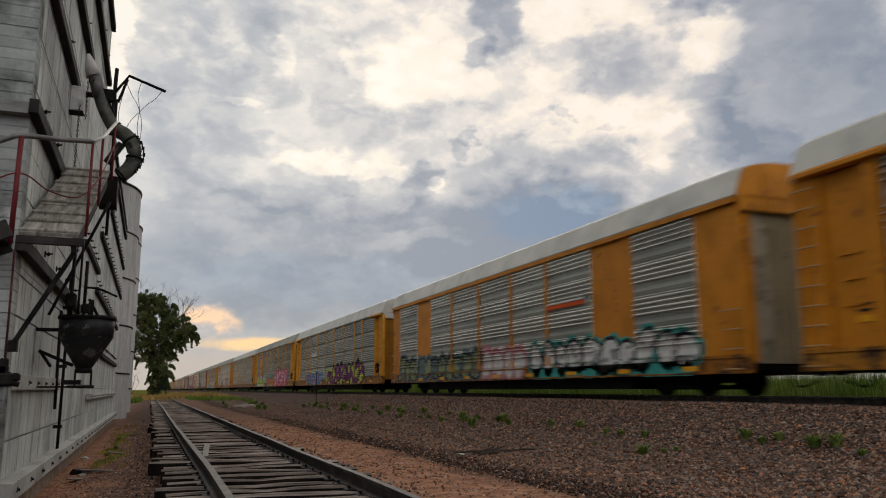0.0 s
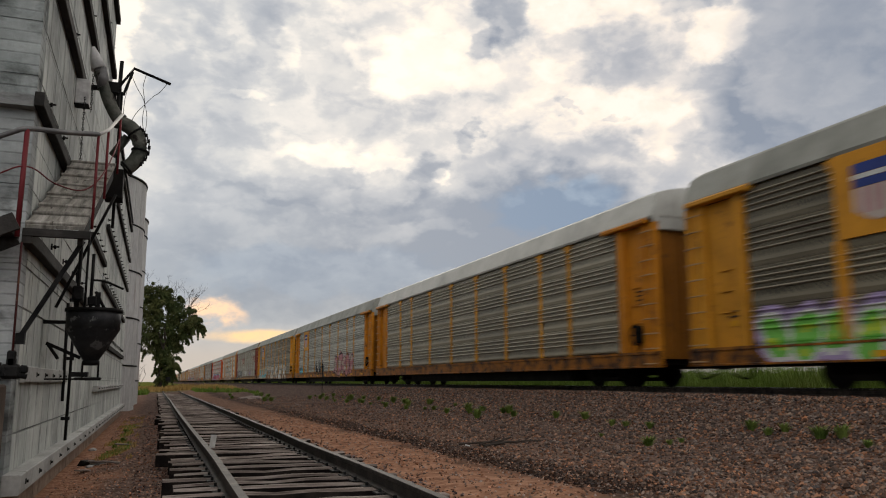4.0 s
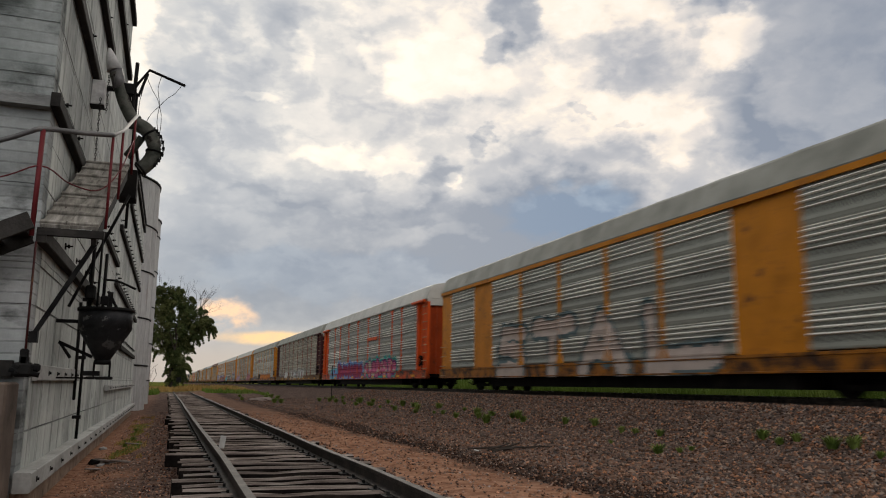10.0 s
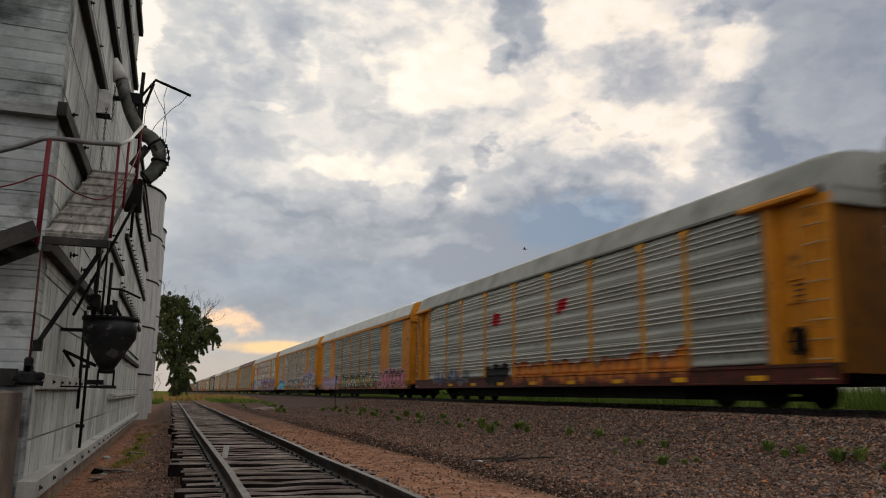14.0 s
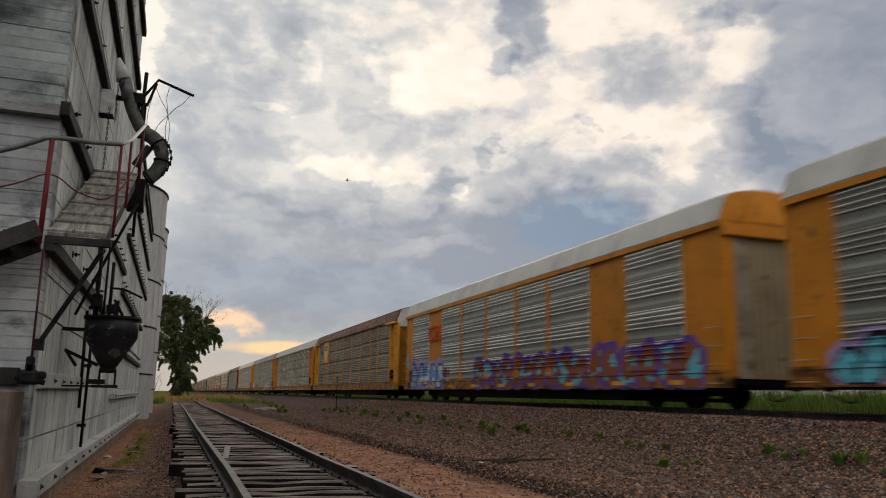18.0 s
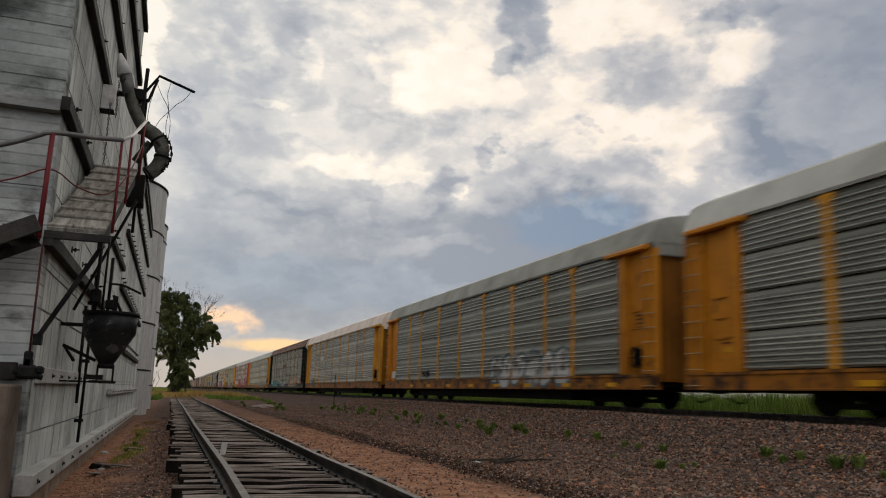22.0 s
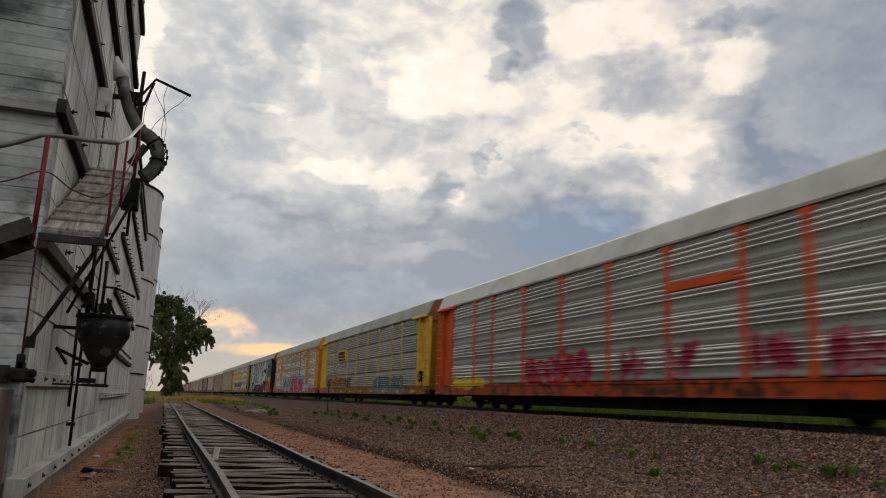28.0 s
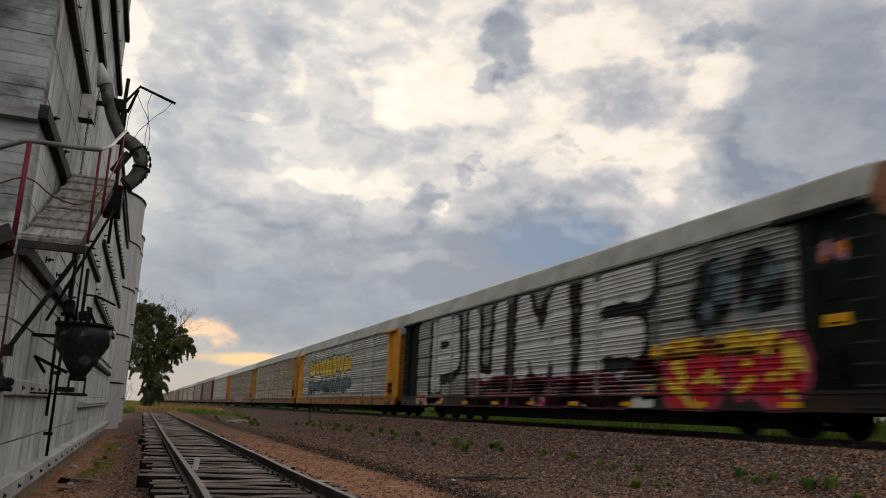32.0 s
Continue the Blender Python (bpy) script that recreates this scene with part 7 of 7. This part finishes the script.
    for d in ((0.5, 0, 1), (-0.4, 0, 1), (0.1, 0.2, 1), (0.9, 0, 0.7)):
        limb(bm, (0, 0, 0), d, 1.9, 0.03, 1, rnd, tips)
    part("trunk", bm, BARK, s)


build_tree()


def tuft_mesh(rnd, n, h, spread, m, name="leaves"):
    verts, faces = [], []
    for _ in range(n):
        a = rnd.uniform(0, 2 * math.pi)
        lean = rnd.uniform(0.1, 0.9) * spread
        hh, w = h * rnd.uniform(0.5, 1.1), rnd.uniform(0.003, 0.008) * (1 + h)
        d, s = Vector((math.cos(a), math.sin(a), 0)), Vector((-math.sin(a), math.cos(a), 0))
        p0 = d * rnd.uniform(0, 0.25) * spread
        p1, p2 = p0 + d * lean * 0.4 + Vector((0, 0, hh * 0.7)), p0 + d * lean + Vector((0, 0, hh))
        k = len(verts)
        verts += [p0 - s * w, p0 + s * w, p1 + s * w * 1.2, p1 - s * w * 1.2, p2]
        faces += [(k, k + 1, k + 2, k + 3), (k + 3, k + 2, k + 4)]
    return mesh_of(name, verts, faces, m)


def build_weeds():
    rnd = random.Random(21)
    forms = [tuft_mesh(rnd, 130, 0.2, 0.2, WEED) for _ in range(5)]
    spots = [(9.56, 16.6, 1.2), (9.43, 17.8, 1.0), (7.88, 11.6, 1.2), (8.37, 11.7, 0.6), (9.62, 11.1, 1.2), (9.51, 10.6, 0.8), (9.67, 10.4, 0.9), (9.56, 9.56, 1.3), (9.65, 9.23, 1.2), (9.35, 15.1, 0.8), (9.38, 14.6, 0.9),
             (9.36, 13.7, 0.9), (9.23, 23.1, 1.1), (9.52, 21.2, 1.0), (8.42, 14.0, 0.5), (8.69, 11.8, 0.6), (9.41, 8.56, 0.7), (6.6, 56, 2.2), (7.1, 58, 2.4), (7.5, 57, 1.8), (5.5, 64, 1.6), (4.7, 53, 1.3), (6.0, 47, 2.0), (6.3, 46.4, 1.8),
             (-0.6, 19.1, 0.7), (-0.64, 22.3, 0.6), (-0.7, 17.4, 0.6)]
    spots += [(9.3 + 0.35 * math.sin(i * 2.3), 20 + 0.9 * i, (1.1 if i % 9 < 6 else 0.6) + 0.6 * ((i * 7) % 5) / 5) for i in range(34)]
    for x, y, s in spots:
        w = thing("weed", "small green weed growing out of the gravel", "weed", "weeds along the track", at=(x, y, ground_z(x, y) - 0.01))
        w.rotation_euler = (0, 0, rnd.uniform(0, 6))
        w.scale = (0.9 * s, 0.9 * s, 0.95 * s * rnd.uniform(0.75, 1.05))
        part("leaves", rnd.choice(forms), None, w)


build_weeds()


def blade_field(name, label, m, n, area, height, rnd, w=0.02, patchy=None):
    """Grass that nobody could count."""
    x0, x1, y0, y1 = area
    verts, faces = [], []
    for _ in range(n):
        x, y = rnd.uniform(x0, x1), y0 + (y1 - y0) * rnd.random() ** 1.6
        if patchy and noise.noise((x * 2.5, y * 0.55, 6.1)) < patchy:
            continue
        z = ground_z(x, y)
        h = height * rnd.uniform(0.45, 1.1) * (0.8 + 0.5 * noise.noise((x * 0.3, y * 0.3, 2.2)))
        a = rnd.uniform(0, math.pi)
        s = w * (1 + y / 40)
        dx, dy = math.cos(a) * s, math.sin(a) * s
        lx, ly = rnd.gauss(0, 0.25) * h, rnd.gauss(0, 0.25) * h
        k = len(verts)
        verts += [(x - dx, y - dy, z - 0.02), (x + dx, y + dy, z - 0.02), (x + lx, y + ly, z + h)]
        faces.append((k, k + 1, k + 2))
    tagged(new(name, mesh_of(name, verts, faces, m)), label, "grass", kind="stuff")


GR = random.Random(33)
blade_field("tall_grass", "tall green weeds and grass beyond the main line", MEADOW, 90000, (18.6, 25, 4, 170), 1.08, GR, 0.010)
blade_field("dry_grass", "dry golden grass where the siding ends", STRAW, 6000, (-6, 9, 84, 120), 0.55, GR, 0.03)
blade_field("rough_grass", "green rough grass near the siding's end", MEADOW, 1800, (3.4, 9.0, 74, 110), 0.4, GR, 0.03)
blade_field("rough_grass", "green rough grass by the silo's foot", MEADOW, 700, (-2.2, -0.6, 76, 90), 0.5, GR, 0.03)
blade_field("dry_tufts", "thin rusty dry grass between the wall and the siding", STRAW, 3000, (-0.95, -0.3, 14, 32), 0.07, GR, 0.010, 0.05)
blade_field("moss_tufts", "low olive green growth between the wall and the siding", WEED, 2600, (-0.85, -0.4, 15, 26), 0.06, GR, 0.012, 0.15)


def stones(name, label, m, n, place, size, rnd):
    """Loose crushed stone as one mesh of small faceted pieces."""
    base = [(1, 0, 0), (-1, 0, 0), (0, 1, 0), (0, -1, 0), (0, 0, 1), (0, 0, -1)]
    tri = ((0, 2, 4), (2, 1, 4), (1, 3, 4), (3, 0, 4), (2, 0, 5), (1, 2, 5), (3, 1, 5), (0, 3, 5))
    verts, faces = [], []
    for _ in range(n):
        x, y = place(rnd)
        s = size * rnd.uniform(0.5, 1.5)
        a = rnd.uniform(0, 6.28)
        ca, sa = math.cos(a), math.sin(a)
        z = ground_z(x, y)
        k = len(verts)
        for bx, by, bz in base:
            jx, jy, jz = (bx + rnd.uniform(-0.35, 0.35)) * s, (by + rnd.uniform(-0.35, 0.35)) * s * 0.8, (bz + rnd.uniform(-0.35, 0.35)) * s * 0.7
            verts.append((x + ca * jx - sa * jy, y + sa * jx + ca * jy, z + jz + s * 0.25))
        faces += [(k + p, k + q, k + r) for p, q, r in tri]
    tagged(new(name, mesh_of(name, verts, faces, m)), label, "gravel", kind="stuff")


def stone_mat(name, lo, mid, hi):
    m = bpy.data.materials.new(name)
    m.use_nodes = True
    nt = m.node_tree
    geo = nt.nodes.new("ShaderNodeNewGeometry")
    col = ramp(nt, geo.outputs["Random Per Island"], [(0.0, lo), (0.55, mid), (1.0, hi)])
    tint = nt.nodes.new("ShaderNodeTexWhiteNoise")
    tint.noise_dimensions = "1D"
    link(nt, geo.outputs["Random Per Island"], tint.inputs["W"])
    col = mix_rgb(nt, 1.0, col, ramp(nt, tint.outputs["Value"], [(0.0, (0.82, 0.95, 1.12)), (0.35, (1.0, 1.0, 1.0)), (0.7, (1.2, 0.95, 0.82)), (1.0, (1.5, 0.92, 0.62))]), "MULTIPLY")
    link(nt, col, nt.nodes["Principled BSDF"].inputs["Base Color"])
    nt.nodes["Principled BSDF"].inputs["Roughness"].default_value = 0.9
    nt.nodes["Principled BSDF"].inputs["Specular IOR Level"].default_value = 0.05
    return m


BALLAST = stone_mat("crushed_granite", (0.034, 0.027, 0.023), (0.108, 0.08, 0.065), (0.26, 0.19, 0.145))
PEBBLE = stone_mat("earthy_pebbles", (0.06, 0.04, 0.03), (0.17, 0.115, 0.085), (0.36, 0.265, 0.21))
CINDER = stone_mat("cinders", (0.022, 0.016, 0.015), (0.07, 0.05, 0.044), (0.18, 0.13, 0.11))
SR = random.Random(44)
stones("ballast", "crushed pinkish granite ballast on the bank", BALLAST, 34000, lambda r: (9.0 + 3.6 * r.random(), 6 + 44 * r.random() ** 2.0), 0.029, SR)
stones("gravel", "loose gravel scattered between the tracks", BALLAST, 24000, lambda r: (4.4 + 4.9 * r.random() ** 0.8, 6 + 54 * r.random() ** 2.3), 0.022, SR)
stones("gravel_lumps", "larger broken stones lying in the gravel", BALLAST, 3000, lambda r: (5.0 + 5.5 * r.random() ** 0.8, 6 + 34 * r.random() ** 2.0), 0.036, SR)
SOIL = stone_mat("dark_soil", (0.012, 0.009, 0.008), (0.03, 0.022, 0.018), (0.08, 0.058, 0.046))
stones("soil_crumbs", "dark crumbs of soil along the edge of the gravel", SOIL, 5000, lambda r: (4.35 + 0.15 * math.sin(r.random() * 6) + 0.75 * r.random() ** 1.3, 7 + 24 * r.random() ** 1.8), 0.02, SR)
stones("cinders", "dark cinders round the siding's ties", CINDER, 8000, lambda r: (-0.2 + 3.1 * r.random(), 6 + 30 * r.random() ** 1.8), 0.02, SR)
stones("pebbles", "pebbles on the bare earth", PEBBLE, 6000, lambda r: (2.7 + 3.2 * r.random(), 6 + 24 * r.random() ** 1.6), 0.016, SR)
stones("pebbles", "pebbles and crumbs on the earth below the wall", PEBBLE, 4500, lambda r: (-1.15 + 1.3 * r.random(), 7 + 26 * r.random() ** 1.7), 0.014, SR)


def build_litter():
    rnd = random.Random(8)
    for x, y, s in ((-1.0, 14.4, 0.13), (-0.84, 14.2, 0.08), (-0.74, 14.3, 0.06), (-0.9, 13.9, 0.05), (-1.1, 17.5, 0.07)):
        bm = bmesh.new()
        bmesh.ops.create_icosphere(bm, subdivisions=1, radius=s)
        for v in bm.verts:
            v.co = Vector((v.co.x * rnd.uniform(0.7, 1.6), v.co.y * rnd.uniform(0.7, 1.3), v.co.z * rnd.uniform(0.4, 0.9)))
        tagged(part("rubble_chunk", bm, STEEL_DARK if s > 0.1 else CONCRETE, None, at=pose(x, y, ground_z(x, y) + s * 0.3)), "lump of broken rubble below the elevator wall", "rubble", "rubble")
    for x, y, l, a in ((-0.72, 14.15, 0.45, 20), (-0.6, 13.9, 0.3, -15), (-0.95, 13.2, 0.35, 70), (-0.3, 24, 0.5, 60), (-0.5, 17.5, 0.4, 10)):
        tagged(part("scrap_board", box(-l / 2, l / 2, -0.05, 0.05, 0, 0.02, bevel=0.004), TIE_WOOD, None, at=pose(x, y, ground_z(x, y) + 0.03, 4, 5, a)), "broken grey scrap of board on the earth", "board", "scraps")
    tw = thing("fallen_twigs", "dark fallen twigs lying on the gravel", "twigs", at=(5.75, 13.0, ground_z(5.75, 13.0)))
    for i in range(8):
        a = rnd.uniform(-0.7, 0.7)
        p = Vector((rnd.uniform(-0.8, 0.4), rnd.uniform(-0.5, 0.4), 0.02))
        rod("twig", arc_line([p, p + Vector((0.25 * math.cos(a), 0.25 * math.sin(a), rnd.uniform(0.0, 0.04))), p + Vector((0.55 * math.cos(a), 0.5 * math.sin(a) + 0.05, rnd.uniform(0, 0.08)))], 3), 0.016, BARK, tw, sides=5)
    tagged(part("paper_scrap", box(-0.04, 0.04, -0.03, 0.03, 0, 0.02, bevel=0.006), WHITE_MARK, None, at=pose(5.15, 13.0, ground_z(5.15, 13.0) + 0.03, 8, 10, 30)), "crumpled white scrap on the gravel", "litter")
    tagged(part("marker_stake", box(-0.045, 0.045, -0.012, 0.012, -0.1, 0.17), WHITE_PIPE, None, at=pose(0.93, 13.7, 0.14, 0, 8, 0)), "short white painted stake between the ties", "stake")
    for x, y, h, label in ((9.5, 47.8, 2.0, "thin rusty steel post beside the bank"), (1.3, 93.5, 1.4, "small post at the end of the siding")):
        p = tagged(part("marker_post", box(-0.02, 0.02, -0.02, 0.02, -0.2, h), STEEL_DARK, None, at=pose(x, y, ground_z(x, y))), label, "post", "marker posts")
        if h < 1.5:
            part("sign_plate", box(-0.25, 0.25, -0.05, -0.032, h - 0.5, h), STEEL_DARK, p)
    mound = bmesh.new()
    bmesh.ops.create_icosphere(mound, subdivisions=3, radius=1)
    for v in mound.verts:
        v.co = Vector((v.co.x * 0.9, v.co.y * 1.2, max(-0.1, v.co.z) * 0.22)) * (1 + 0.25 * noise.noise(v.co * 2))
    tagged(part("dirt_mound", mound, STONE, None, at=pose(6.1, 54, ground_z(6.1, 54))), "low dark heap of dirt beside weeds", "dirt heap")


build_litter()


def build_bird():
    b = thing("bird", "small dark swallow in flight against the clouds", "bird", at=(75, 20, 3))
    feather = surface("dark_feathers", [(0.02, 0.02, 0.024), (0.04, 0.038, 0.04)], scale=20, bump=0.0)
    bm = bmesh.new()
    add_tube(bm, [(-0.11, 0, 0), (-0.05, 0, 0), (0.03, 0, 0.005), (0.09, 0, 0.01), (0.12, 0, 0.008)], 0.03, 8, True, [0.008, 0.026, 0.032, 0.022, 0.004])
    part("body", bm, feather, b)
    wings = []
    for s in (1, -1):
        bm = bmesh.new()
        top = [bm.verts.new((x, s * y, 0.006)) for x, y in ((0.05, 0.015), (0.06, 0.09), (-0.02, 0.22), (-0.02, 0.10), (-0.04, 0.015))]
        low = [bm.verts.new(v.co - Vector((0, 0, 0.008))) for v in top]
        bm.faces.new(top)
        bm.faces.new(low[::-1])
        for i in range(5):
            bm.faces.new((top[i], low[i], low[(i + 1) % 5], top[(i + 1) % 5]))
        bmesh.ops.recalc_face_normals(bm, faces=bm.faces[:])
        wings.append(part("wing", bm, feather, b))
    bm = bmesh.new()
    for s in (1, -1):
        add_box(bm, -0.2, -0.1, s * 0.012 - 0.008, s * 0.012 + 0.008, -0.003, 0.003)
    part("tail", bm, feather, b)
    return b, wings


BIRD, BIRD_WINGS = build_bird()


def motions():
    """The train runs toward the camera and past it at an even speed."""
    for k, car in FLEET.items():
        walk(car, [(t, pose(MAIN_X, car_y(k, t), MAIN_Z)) for t in (0, 4, 8, 12, 16, 20, 24, 28, 32)])
    ways = (
        (0.0, 75.0, 20.0, 3.0),
        (10.0, 42.0, 32.0, 3.0),
        (13.0, 27.5, 37.0, 11.0),
        (13.8, 20.6, 42.4, 9.9),
        (14.2, 19.2, 43.1, 10.1),
        (14.5, 18.0, 43.7, 9.8),
        (16.5, 12.7, 45.0, 12.1),
        (17, 12.1, 44.9, 12.9),
        (17.5, 11.3, 44.9, 13.8),
        (18, 9.1, 45.4, 13.9),
        (18.4, 7.2, 45.7, 13.8),
        (18.7, 6.0, 45.9, 13.9),
        (19, 4.5, 46.0, 14.1),
        (19.3, 3.0, 46.1, 14.1),
        (19.6, 1.5, 46.1, 14.3),
        (20, -0.6, 46.3, 13.9),
        (20.6, -6.5, 47.5, 16.0),
        (24.0, -40.0, 50.0, 18.0),
        (32.0, -120.0, 60.0, 20.0),
    )
    rows = []
    for i, (t, x, y, z) in enumerate(ways):
        a, b = Vector(ways[max(0, i - 1)][1:]), Vector(ways[min(len(ways) - 1, i + 1)][1:])
        rows.append((t, pose(x, y, z, 0, 0, math.degrees(math.atan2((b - a).y, (b - a).x)))))
    walk(BIRD, rows)
    wing_rows = [(i * 0.2, i) for i in range(161)]
    for side, wing in ((1, BIRD_WINGS[0]), (-1, BIRD_WINGS[1])):
        walk(wing, [(t, pose(0, 0, 0.02, side * (10 + 28 * math.sin(i * 2.1)), 0, 0)) for t, i in wing_rows])


motions()
